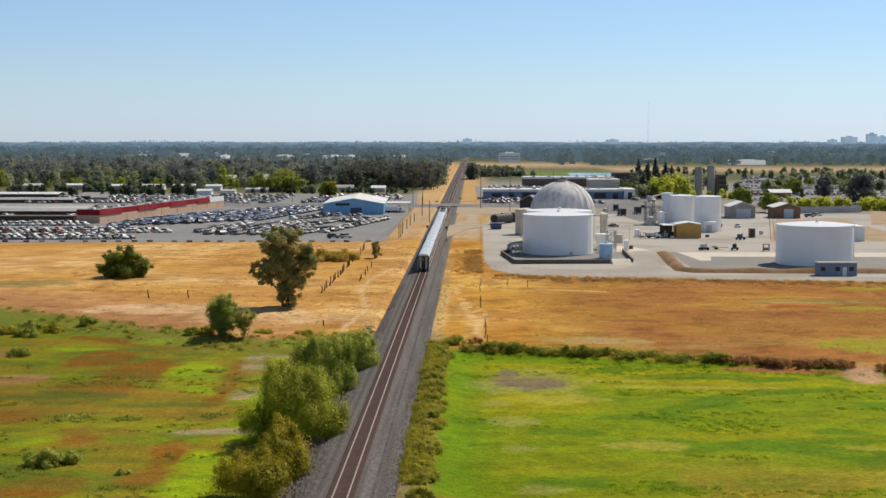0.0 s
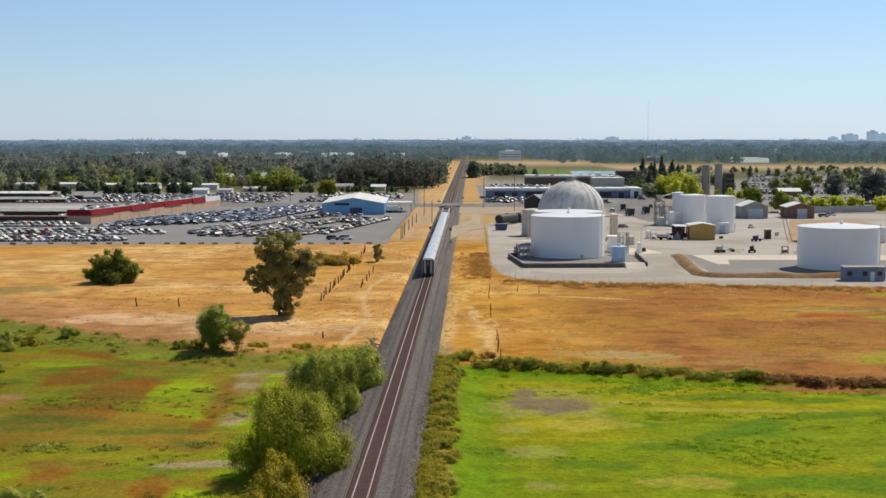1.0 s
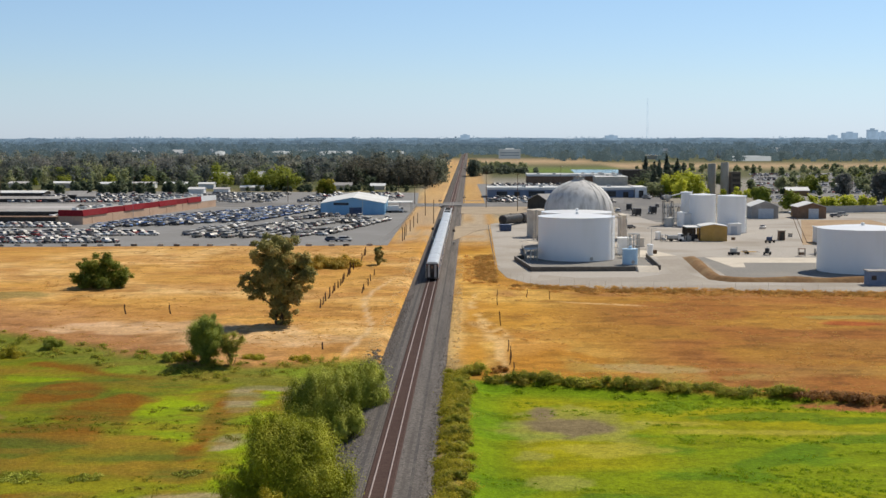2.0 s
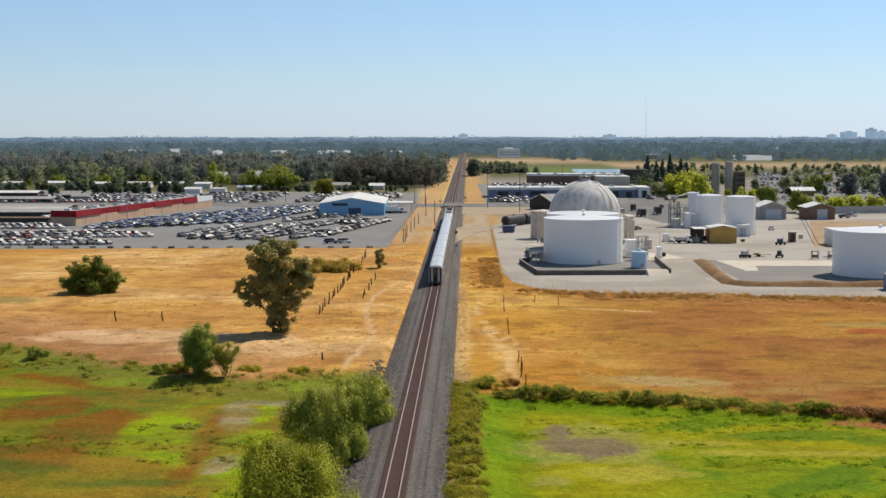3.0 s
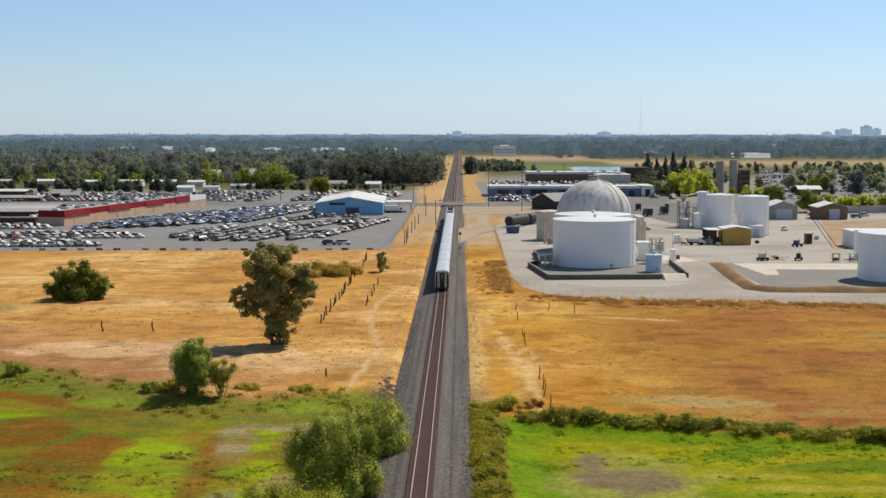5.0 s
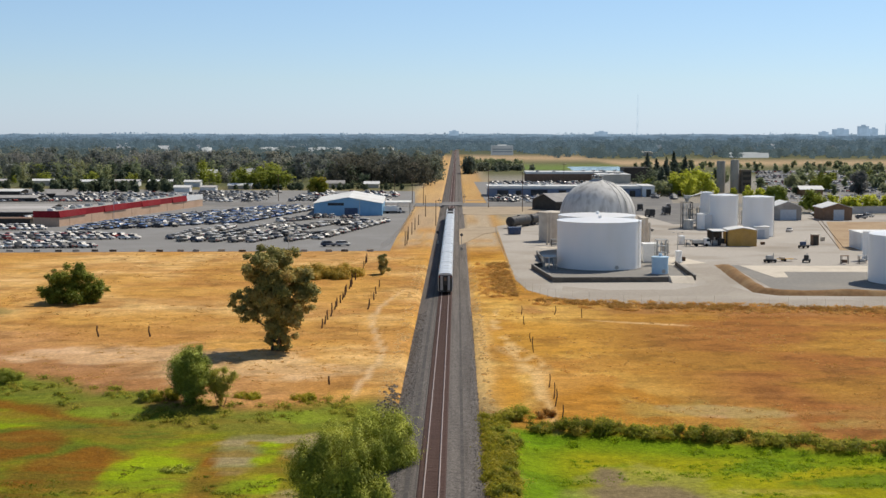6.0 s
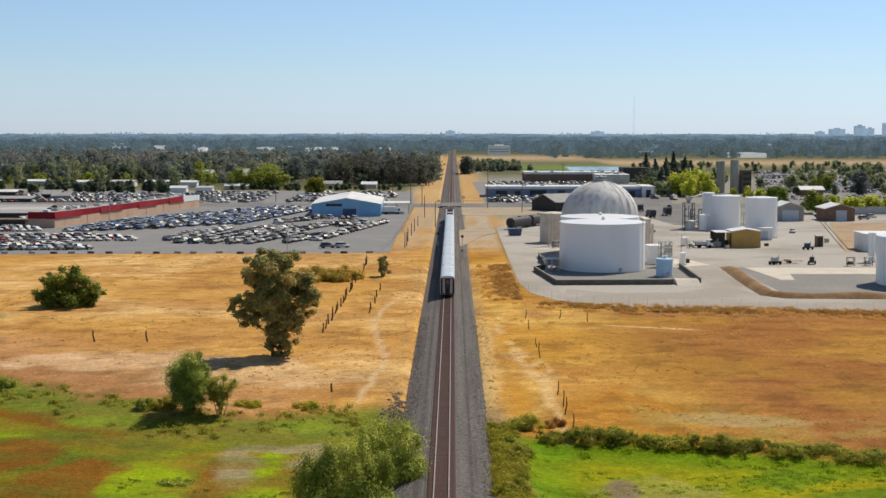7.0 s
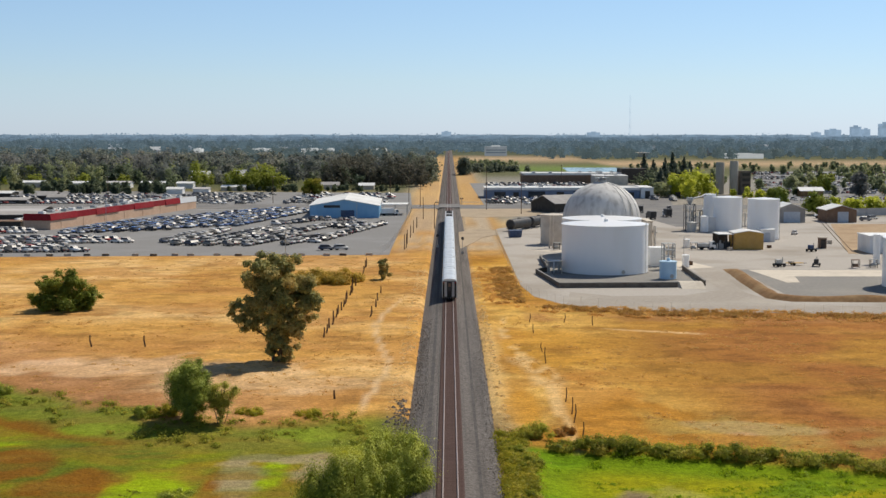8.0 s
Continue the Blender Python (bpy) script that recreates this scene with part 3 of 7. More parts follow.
    edge_r = ease(1.5, -1.5, y - right_edge(x) + 2 * (n2 - 0.5)) * ease(7.8, 9.4, x)
    out = blend(dry, marsh, edge_l)
    out = blend(out, lush, edge_r)
    # bare red earth along and through the field edge
    out = blend(out, tone(0.34, 0.12, 0.05), patch(x, y, 61, 226.6, 10, 1.6, -15, 0.5) * 0.9)
    out = blend(out, tone(0.46, 0.27, 0.15), patch(x, y, 75.0, 221.5, 3.2, 5, 0, 0.5) * 0.9)
    # weedy margin of the railway bed
    out = blend(out, tone(0.15, 0.12, 0.06), ease(2.6, 0.6, np.abs(np.abs(x) - 6.2) + 2 * (n2 - 0.5)) * ease(268, 252, y) * 0.7)
    out = blend(out, tone(0.18, 0.17, 0.035), ease(5.8, 6.8, x) * ease(9.2, 8.2, x + 1.4 * (n2 - 0.5)) * ease(250, 243, y) * 0.85)
    # greyish dirt beside the line towards the crossing
    out = blend(out, tone(0.41, 0.325, 0.225), ease(470, 520, y) * ease(745, 700, y) * ease(18, 14, np.abs(x)) * (np.where(x > 0, 0.5, 0.2) + 0.5 * ease(0.38, 0.52, n2)))
    out = blend(out, tone(0.46, 0.32, 0.17), ease(640, 760, y) * ease(20, 15, np.abs(x)) * (0.4 + 0.4 * n2))
    # land beyond the lots: dusty ground between trees, fields
    far = ease(470, 520, y)
    out = blend(out, blend(tone(0.30, 0.25, 0.17), tone(0.46, 0.33, 0.17), ease(0.4, 0.6, n3)), far * ease(14, 22, np.abs(x)))
    out = blend(out, tone(0.245, 0.235, 0.21), ease(600, 640, y) * ease(1120, 1050, y) * ease(22, 30, x) * 0.85)
    out = blend(out, tone(0.10, 0.105, 0.05), ease(842, 872, y) * ease(-18, -30, x))
    out = blend(out, tone(0.12, 0.12, 0.06), ease(1080, 1140, y) * ease(18, 30, x))
    straw = np.maximum(ease(1500, 1515, y) * ease(1750, 1720, y) * ease(150, 175, x), ease(1530, 1580, y) * ease(2260, 2200, y) * ease(14, 24, x) * ease(190, 150, x))
    out = blend(out, tone(0.47, 0.33, 0.20), straw * (0.75 + 0.25 * n3))
    grass = ease(1225, 1250, y) * ease(1530, 1500, y) * ease(55, 65, x) * ease(170, 150, x)
    out = blend(out, tone(0.14, 0.20, 0.05), grass)
    out = blend(out, tone(0.09, 0.10, 0.06), ease(1850, 2000, y))
    return np.clip(out, 0, 1)


def axis_steps(lo, hi, step, far_lo, far_hi):
    mid = np.arange(lo, hi + 0.01, step)
    up, down, d = [], [], step
    v = hi
    while v < far_hi:
        d *= 1.22
        v += d
        up.append(min(v, far_hi))
    v, d = lo, step
    while v > far_lo:
        d *= 1.22
        v -= d
        down.append(max(v, far_lo))
    return np.array(down[::-1] + list(mid) + up)


def build_ground():
    xs, ys = axis_steps(-105, 135, 0.9, -4000, 4000), axis_steps(118, 470, 0.9, -400, 4990)
    gx, gy = np.meshgrid(xs, ys)
    z = land_height(gx, gy)
    n, m = gx.shape
    me = bpy.data.meshes.new("ground")
    co = np.stack([gx, gy, z], -1).astype(np.float32)
    me.vertices.add(n * m)
    me.vertices.foreach_set("co", co.ravel())
    a = (np.arange(n - 1)[:, None] * m + np.arange(m - 1)[None, :]).ravel()
    quad = np.stack([a, a + 1, a + m + 1, a + m], -1).astype(np.int32)
    me.loops.add(quad.size)
    me.loops.foreach_set("vertex_index", quad.ravel())
    me.polygons.add(len(quad))
    me.polygons.foreach_set("loop_start", np.arange(0, quad.size, 4, dtype=np.int32))
    me.update(calc_edges=True)
    me.polygons.foreach_set("use_smooth", np.ones(len(quad), dtype=bool))
    attr = me.attributes.new("cover", "FLOAT_COLOR", "POINT")
    rgb = land_cover(gx.ravel(), gy.ravel())
    attr.data.foreach_set("color", np.concatenate([rgb, np.ones((len(rgb), 1))], 1).astype(np.float32).ravel())
    me.materials.append(M_EARTH)
    return tagged(new("ground", me), "dry golden grassland and green wet meadows on flat land", "ground", kind="structure")


build_ground()


def slab(name, outline, z, thick, material, label, category):
    bm = bmesh.new()
    prism(bm, outline, "z", z - thick, z)
    return tagged(new(name, finish(bm, name, material)), label, category, kind="structure")


# ---- railway ----
def build_track():
    bm = bmesh.new()
    prism(bm, [(-8.0, -1.7), (-3.4, 0.05), (-1.9, 0.33), (1.9, 0.33), (3.3, 0.12), (5.0, 0.05), (6.6, -1.3)], "y", -200, 4900)
    tagged(new("railway_bed", finish(bm, "railway_bed", M_BALLAST)), "grey crushed-stone railway bed with a gravel track beside it", "railway bed", kind="structure")
    track = thing("railway_track", "single railway track with worn steel rails on dark ties", "railway track", kind="structure")
    bm = bmesh.new()
    prism(bm, [(-1.5, 0.30), (-1.3, 0.432), (1.3, 0.432), (1.5, 0.30)], "y", -200, 4900)
    part("tie_bed", bm, M_TIE_BED, track, "dark brown oiled stone between the rails")
    # flat dark-coloured strips; the right-hand one paints a groove's dark line on the bed
    for x0, x1, z0, z1 in ((-2.75, -1.56, 0.185, 0.325), (2.95, 3.3, 0.155, 0.155)):
        bm = bmesh.new()
        prism(bm, [(x0, z0 - 0.05), (x0, z0 + 0.02), (x1, z1 + 0.02), (x1, z1 - 0.05)], "y", -200, 4900)
        part("dark_strip", bm, M_DARKSTRIP, track, "flat strip of dark fine gravel along the bed")
    for side in (-0.755, 0.755):
        bm = bmesh.new()
        prism(bm, [(side - 0.07, 0.44), (side - 0.02, 0.47), (side - 0.037, 0.57), (side - 0.037, 0.615), (side + 0.037, 0.615), (side + 0.037, 0.57), (side + 0.02, 0.47), (side + 0.075, 0.44)], "y", -200, 4900)
        part("rail", bm, M_RAIL, track, "worn steel rail")
    bm = bmesh.new()
    box(bm, -1.3, 1.3, -0.115, 0.115, 0.3, 0.445, 0.02)
    tie = finish(bm, "tie", M_TIE)
    for k in range(300):
        ob = new("tie", tie)
        ob.parent, ob.location = track, (0, 134 + 0.56 * k, 0.0)
    bm = bmesh.new()
    for k in range(700):
        box(bm, -1.3, 1.3, 302 + 0.56 * k - 0.115, 302 + 0.56 * k + 0.115, 0.3, 0.445)
    tagged(part("tie_row", bm, M_TIE, track), kind="stuff")


build_track()


# ---- train ----
TRAIN_REAR, COACH = 372.0, 25.9


def build_coach(y0, last):
    t = thing("rail_coach", "silver double-deck passenger coach on the railway track" if not last else "last silver double-deck coach with a dark end door and red lamps", "train coach", 0, y0, 0.615, group="coaches of the train")
    length = COACH - 0.6
    bm = bmesh.new()
    side = [(-1.52, 0.55), (-1.55, 1.0), (-1.55, 3.6), (-1.40, 4.15), (1.40, 4.15), (1.55, 3.6), (1.55, 1.0), (1.52, 0.55)]
    prism(bm, side, "y", 0, length)
    part("body", bm, M_TRAINSIDE, t)
    bm = bmesh.new()
    prism(bm, [(-1.43, 4.12), (-1.2, 4.42), (-0.6, 4.55), (0.6, 4.55), (1.2, 4.42), (1.43, 4.12)], "y", 0.02, length - 0.02)
    roof = part("roof", bm, M_TRAIN, t, "pale ribbed metal roof")
    for yy in (3.2, 9.5, 15.8, 22.0):
        bm = bmesh.new()
        prism(bm, [(-1.42, 4.16), (-1.2, 4.455), (-0.6, 4.585), (0.6, 4.585), (1.2, 4.455), (1.42, 4.16)], "y", yy, yy + 0.12)
        part("roof_rib", bm, M_TRAINSIDE, roof)
    for xx in (-1.05, 1.05):
        bm = bmesh.new()
        box(bm, xx - 0.16, xx + 0.16, 23.2, 24.6, 4.3, 4.5, 0.05)
        part("vent", bm, M_STEEL, roof, "grey roof vent")
    bm = bmesh.new()
    prism(bm, [(-1.575, 2.25), (-1.575, 2.62), (1.575, 2.62), (1.575, 2.25)], "y", 0.05, length - 0.05)
    part("stripe", bm, M_TRAINBLUE, t, "dark blue stripe")
    for z0 in (1.35, 2.95):
        for s in (-1, 1):
            for k in range(9):
                bm = bmesh.new()
                x = s * 1.56
                box(bm, x - 0.03, x + 0.03, 1.6 + 2.6 * k, 3.3 + 2.6 * k, z0, z0 + 0.62)
                part("window", bm, M_GLASS, t)
    bm = bmesh.new()
    box(bm, -1.3, 1.3, 1.0, length - 1.0, 0.3, 0.58)
    part("underframe", bm, M_TRAINDARK, t)
    for yy in (3.2, length - 3.2):
        bm = bmesh.new()
        box(bm, -1.15, 1.15, yy - 1.7, yy + 1.7, 0.28, 0.62, 0.05)
        for wy in (-1.25, 1.25):
            for s in (-0.755, 0.755):
                tube(bm, (s - 0.07, yy + wy, 0.46), (s + 0.07, yy + wy, 0.46), 0.46, seg=16)
        part("bogie", bm, M_TRAINDARK, t)
    bm = bmesh.new()
    box(bm, -1.44, 1.44, -0.05, 0.02, 0.6, 4.05, 0.02)
    end = part("end_wall", bm, M_TRAINDARK if last else M_TRAINSIDE, t, "dark grey coach end")
    bm = bmesh.new()
    for s in (-1, 1):
        box(bm, min(s * 0.5, s * 1.05), max(s * 0.5, s * 1.05), -0.09, -0.04, 0.8, 3.9, 0.01)
    part("end_panel", bm, M_STEEL, end)
    bm = bmesh.new()
    box(bm, -0.55, 0.55, -0.3, -0.05, 1.95, 4.0, 0.04)
    part("diaphragm", bm, M_BLACK, end, "black gangway door")
    if last:
        for s in (-1, 1):
            bm = bmesh.new()
            tube(bm, (s * 1.2, -0.12, 3.75), (s * 1.2, -0.04, 3.75), 0.1, seg=10)
            part("tail_lamp", bm, M_RED, end)
        bm = bmesh.new()
        box(bm, -0.25, 0.25, -0.33, -0.29, 2.9, 3.6, 0.01)
        part("door_window", bm, M_BROWN, end, "dull brown-red door window")
    bm = bmesh.new()
    box(bm, -0.18, 0.18, -0.75, 0.1, 0.3, 0.6, 0.04)
    part("coupler", bm, M_TRAINDARK, t)
    return t


def build_locomotive(y0):
    t = thing("locomotive", "grey diesel locomotive with a blue stripe and dark roof gear", "locomotive", 0, y0, 0.615, group="locomotives of the train")
    bm = bmesh.new()
    prism(bm, [(0.0, 0.9), (0.0, 3.6), (0.5, 4.05), (17.0, 4.05), (18.6, 3.3), (20.4, 2.4), (20.6, 0.9)], "x", -1.5, 1.5)
    body = part("body", bm, M_TRAINSIDE, t)
    for yy in (2.5, 6.5, 10.5):
        bm = bmesh.new()
        box(bm, -1.1, 1.1, yy, yy + 2.6, 4.03, 4.32, 0.08)
        part("roof_fan", bm, M_TRAINDARK, body, "dark cooling fan housing")
    bm = bmesh.new()
    box(bm, -1.52, 1.52, 0.1, 17.0, 2.3, 2.8)
    part("stripe", bm, M_TRAINBLUE, body)
    bm = bmesh.new()
    box(bm, -1.53, 1.53, 16.2, 17.3, 2.9, 3.7)
    part("cab_window", bm, M_GLASS, body)
    bm = bmesh.new()
    box(bm, -1.2, 1.2, 7.0, 13.5, 0.25, 0.95, 0.1)
    part("fuel_tank", bm, M_TRAINDARK, t)
    for yy in (3.6, 16.8):
        bm = bmesh.new()
        box(bm, -1.2, 1.2, yy - 1.9, yy + 1.9, 0.3, 0.9, 0.05)
        for wy in (-1.3, 1.3):
            for s in (-0.755, 0.755):
                tube(bm, (s - 0.07, yy + wy, 0.5), (s + 0.07, yy + wy, 0.5), 0.5, seg=16)
        part("bogie", bm, M_TRAINDARK, t)
    return t


for k in range(8):
    build_coach(TRAIN_REAR + COACH * k, k == 0)
for k in range(2):
    build_locomotive(TRAIN_REAR + COACH * 8 + 0.3 + 21.4 * k)


# ---- paved ground ----
slab("pavement_yard", [(17.2, 585), (16.6, 441), (16.6, 405), (18.4, 384), (24.0, 369.5), (37, 361), (92, 354), (300, 348), (300, 655), (48, 655), (30, 610)], 0.03, 0.3, M_PAD, "pale dusty gravel yard round the storage tanks", "yard")
slab("pavement_lane", [(24.6, 370.0), (37.2, 361.6), (92, 354.6), (299, 348.6), (299, 362), (95, 365), (70, 371), (66, 392), (70, 444), (64, 446), (61.5, 396), (52, 386), (36, 384), (27, 392)], 0.042, 0.1, M_LANE, "grey-brown gravel lane along the yard fence", "lane")
slab("pavement_parking_lot", [(-260, 470), (-137, 474), (-85, 478), (-17.5, 482), (-17.8, 560), (-17.5, 712), (-260, 712)], 0.03, 0.3, M_ASPHALT, "worn grey asphalt parking lot full of cars", "parking lot")
slab("pavement_back_lot", [(-260, 745), (-18, 745), (-22, 868), (-260, 895)], 0.03, 0.3, M_ASPHALT, "worn grey asphalt lot behind the road", "parking lot")
slab("road_crossing", [(-400, 713), (-5, 713), (400, 713), (400, 744), (-5, 744), (-400, 744)], 0.04, 0.3, M_ROAD, "grey two-lane road crossing the railway", "road")
slab("road_branch", [(76, 656), (104, 656), (106, 712.5), (82, 712.5)], 0.034, 0.3, M_ROAD, "grey side road beside the yard", "road")
slab("road_yard_branch", [(85, 597), (104, 597), (111, 620), (117, 655.6), (80, 655.6)], 0.055, 0.06, M_ROAD, "grey asphalt drive leading into the yard", "road")
slab("road_side", [(88, 744.5), (108, 744.5), (141, 985), (118, 985)], 0.034, 0.3, M_ROAD, "grey side street running away between trees", "road")
slab("pavement_dirt_crossing", [(2.0, 500), (4.2, 505), (12.0, 548), (17.0, 556), (17.0, 577), (11, 585), (2.0, 565)], 0.135, 0.3, M_DIRT, "packed grey-tan dirt crossing beside the track", "dirt road")
slab("pavement_dirt_verge", [(3.0, 655), (14, 650), (40, 662), (40, 712.6), (3.0, 712.6)], 0.045, 0.3, M_DIRT, "packed grey-tan dirt verge by the road", "dirt road")
slab("pavement_shop_lot", [(17, 745), (88, 744.6), (118, 985), (122, 1010), (14, 1010)], 0.032, 0.3, M_ASPHALT, "grey asphalt lot round low blue buildings", "parking lot")
slab("pavement_far_lot", [(165, 760), (420, 760), (520, 1270), (262, 1270)], 0.032, 0.3, M_ASPHALT, "wide grey lot with rows of parked vehicles among trees", "parking lot")
slab("pavement_level_crossing", [(-4.5, 713.4), (5, 713.4), (5, 743.6), (-4.5, 743.6)], 0.56, 0.3, M_ROAD, "grey road surface of the level crossing", "level crossing")


# ---- storage tanks ----
def build_tank(name, label, x, y, r, h, material, cone=0.6, ladder=True, hatch=True, seams=True, group="storage tanks"):
    t = thing(name, label, "storage tank", x, y, 0.03, group=group)
    bm = bmesh.new()
    lathe(bm, [(r, 0), (r, h)], 72)
    shell = part("shell", bm, material, t, smooth=True)
    bm = bmesh.new()
    lathe(bm, [(r + 0.10, h - 0.25), (r + 0.12, h + 0.02), (r * 0.98, h + 0.06), (r * 0.5, h + 0.02 + cone * 0.55), (0.05, h + cone)], 72)
    part("roof", bm, material, t, "shallow white cone roof" if material == M_WHITE else "", smooth=True)
    bm = bmesh.new()
    lathe(bm, [(r + 0.35, 0.0), (r + 0.30, 0.16)], 72)
    part("base_ring", bm, M_PADDARK, t, "grey concrete footing")
    if seams:
        for k in range(1, int(h / 2.4)):
            bm = bmesh.new()
            lathe(bm, [(r + 0.002, 2.4 * k - 0.02), (r + 0.012, 2.4 * k), (r + 0.002, 2.4 * k + 0.02)], 72)
            part("weld_seam", bm, material, shell)
    if hatch:
        bm = bmesh.new()
        lathe(bm, [(0.45, h + cone * 0.55), (0.45, h + cone + 0.5), (0.2, h + cone + 0.6)], 16, 0.0, -r * 0.2)
        part("roof_hatch", bm, material, t)
        a = -1.25
        bm = bmesh.new()
        tube(bm, (r * math.cos(a) * 0.99, r * math.sin(a) * 0.99, 0.9), (r * math.cos(a) * 1.015, r * math.sin(a) * 1.015, 0.9), 0.5, seg=18)
        part("manhole", bm, M_STEEL, shell, "grey bolted manhole cover")
    if ladder:
        a = -0.55
        c, s = math.cos(a) * (r + 0.3), math.sin(a) * (r + 0.3)
        bm = bmesh.new()
        for d in (-0.25, 0.25):
            tube(bm, (c - d * math.sin(a), s + d * math.cos(a), 0.2), (c - d * math.sin(a), s + d * math.cos(a), h + 0.9), 0.04, seg=6)
        for k in range(int(h / 0.6)):
            tube(bm, (c + 0.25 * math.sin(a), s - 0.25 * math.cos(a), 0.5 + 0.6 * k), (c - 0.25 * math.sin(a), s + 0.25 * math.cos(a), 0.5 + 0.6 * k), 0.025, seg=5)
        part("ladder", bm, M_STEEL, t)
    return t


build_tank("storage_tank", "large white steel storage tank inside a low concrete wall", 39.8, 436.0, 11.0, 12.3, M_WHITE, cone=0.9)
build_tank("storage_tank", "white steel storage tank close behind a larger one", 41.6, 459.5, 10.7, 12.2, M_WHITE, ladder=False)
build_tank("storage_tank", "broad white steel storage tank in an earth-banked basin", 111.3, 401.5, 10.9, 11.4, M_WHITE, cone=1.0)
build_tank("storage_tank", "slim tall white steel tank among process pipes", 94.6, 582.0, 2.2, 12.9, M_WHITE, 0.3, hatch=False)
build_tank("storage_tank", "white steel tank beside a taller twin", 99.7, 575.0, 5.1, 12.2, M_WHITE, 0.5, hatch=False)
build_tank("storage_tank", "white steel tank with a small box shed at its foot", 104.3, 539.5, 5.2, 13.4, M_WHITE, 0.5, hatch=False)
build_tank("storage_tank", "tan steel tank with tall pipes up its side", 33.2, 519.0, 4.2, 9.4, M_TAN, 0.5, hatch=False, ladder=False)
build_tank("storage_tank", "small pale blue steel tank by the concrete wall", 53.2, 418.2, 2.05, 4.4, M_BLUETANK, 0.25, hatch=True, seams=False, ladder=False)
build_tank("storage_tank", "narrow white upright tank beside a white shed", 115.6, 455.6, 0.9, 8.0, M_WHITE, 0.3, hatch=False, seams=False, ladder=False)


def build_dome():
    t = thing("digester_dome", "large grey domed gas holder with a cap on top", "gas holder", 44.3, 484.0, 0.03)
    r, base = 11.2, 10.6
    bm = bmesh.new()
    lathe(bm, [(r + 0.3, 0), (r + 0.3, base)], 64)
    part("drum", bm, M_TAN, t, "tan drum wall", smooth=True)
    bm = bmesh.new()
    prof = [(r * math.cos(a), base + 10.4 * math.sin(a) + 0.35 * (a / 1.57) ** 6) for a in [radians(v) for v in range(0, 88, 6)]] + [(0.4, base + 10.75)]
    lathe(bm, prof, 64)
    shell = part("dome_shell", bm, M_DOME, t, smooth=True)
    for k in range(24):
        a = 2 * math.pi * k / 24
        bm = bmesh.new()
        for e0, e1 in zip(range(0, 84, 12), range(12, 96, 12)):
            p = [((r - 0.012) * math.cos(radians(e)) * math.cos(a), (r - 0.012) * math.cos(radians(e)) * math.sin(a), base + 10.39 * math.sin(radians(e))) for e in (e0, e1)]
            tube(bm, p[0], p[1], 0.035, seg=4)
        part("panel_seam", bm, M_DOME, shell)
    for k in range(3):
        a = radians(-58 + 14 * k)
        bm = bmesh.new()
        for e0, e1 in zip(range(4, 84, 8), range(12, 92, 8)):
            p = [((r + 0.15) * math.cos(radians(e)) * math.cos(a), (r + 0.15) * math.cos(radians(e)) * math.sin(a), base + 10.55 * math.sin(radians(e))) for e in (e0, e1)]
            tube(bm, p[0], p[1], 0.05 if k != 1 else 0.08, seg=8)
        part("gas_pipe", bm, M_STEEL if k != 1 else M_DOME, shell, "pipe running over the dome")
    bm = bmesh.new()
    lathe(bm, [(1.5, base + 10.3), (1.5, base + 11.1), (0.9, base + 11.5), (0.5, base + 12.0)], 20)
    part("cap", bm, M_STEEL, t)
    bm = bmesh.new()
    lathe(bm, [(1.86, base + 11.66), (1.94, base + 11.66), (1.94, base + 11.74), (1.86, base + 11.74)], 24)
    rail = part("top_railing", bm, M_STEEL, t)
    for k in range(12):
        a = 2 * math.pi * k / 12
        bm = bmesh.new()
        tube(bm, (1.9 * math.cos(a), 1.9 * math.sin(a), base + 10.3), (1.9 * math.cos(a), 1.9 * math.sin(a), base + 11.7), 0.04, seg=5)
        part("railing_post", bm, M_STEEL, rail)
    bm = bmesh.new()
    tube(bm, (13.0, -6.0, 0), (13.0, -6.0, 9.6), 0.4, seg=14)
    tube(bm, (14.6, -6.0, 0), (14.6, -6.0, 8.8), 0.4, seg=14)
    tube(bm, (13.0, -6.0, 9.4), (10.4, -4.9, 9.4), 0.3, seg=12)
    part("riser_pipe", bm, M_TAN, t, "tan riser pipes")
    bm = bmesh.new()
    tube(bm, (-12.6, 20.0, 0), (-12.6, 20.0, 10.2), 0.3, seg=12)
    tube(bm, (-13.6, 20.0, 0), (-13.6, 20.0, 9.8), 0.3, seg=12)
    part("riser_pipe", bm, M_TAN, t)
    return t


build_dome()


def build_wall_run(name, points, h, thick, material, label, cap=None):
    """A low wall along a line of points, with a capping a little proud of it."""
    t = thing(name, label, "low wall", 0, 0, 0, kind="structure")
    for (xa, ya), (xb, yb) in zip(points, points[1:]):
        d = Vector((xb - xa, yb - ya, 0))
        length, ang = d.length, math.atan2(d.y, d.x)
        bm = bmesh.new()
        box(bm, -thick / 2, length + thick / 2, -thick / 2, thick / 2, 0, h)
        bmesh.ops.transform(bm, matrix=Matrix.Translation((xa, ya, 0)) @ Matrix.Rotation(ang, 4, "Z"), verts=bm.verts)
        part("wall_length", bm, material, t)
        if cap:
            bm = bmesh.new()
            box(bm, -thick / 2 - 0.05, length + thick / 2 + 0.05, -thick / 2 - 0.05, thick / 2 + 0.05, h, h + 0.12)
            bmesh.ops.transform(bm, matrix=Matrix.Translation((xa, ya, 0)) @ Matrix.Rotation(ang, 4, "Z"), verts=bm.verts)
            part("coping", bm, cap, t)
    return t


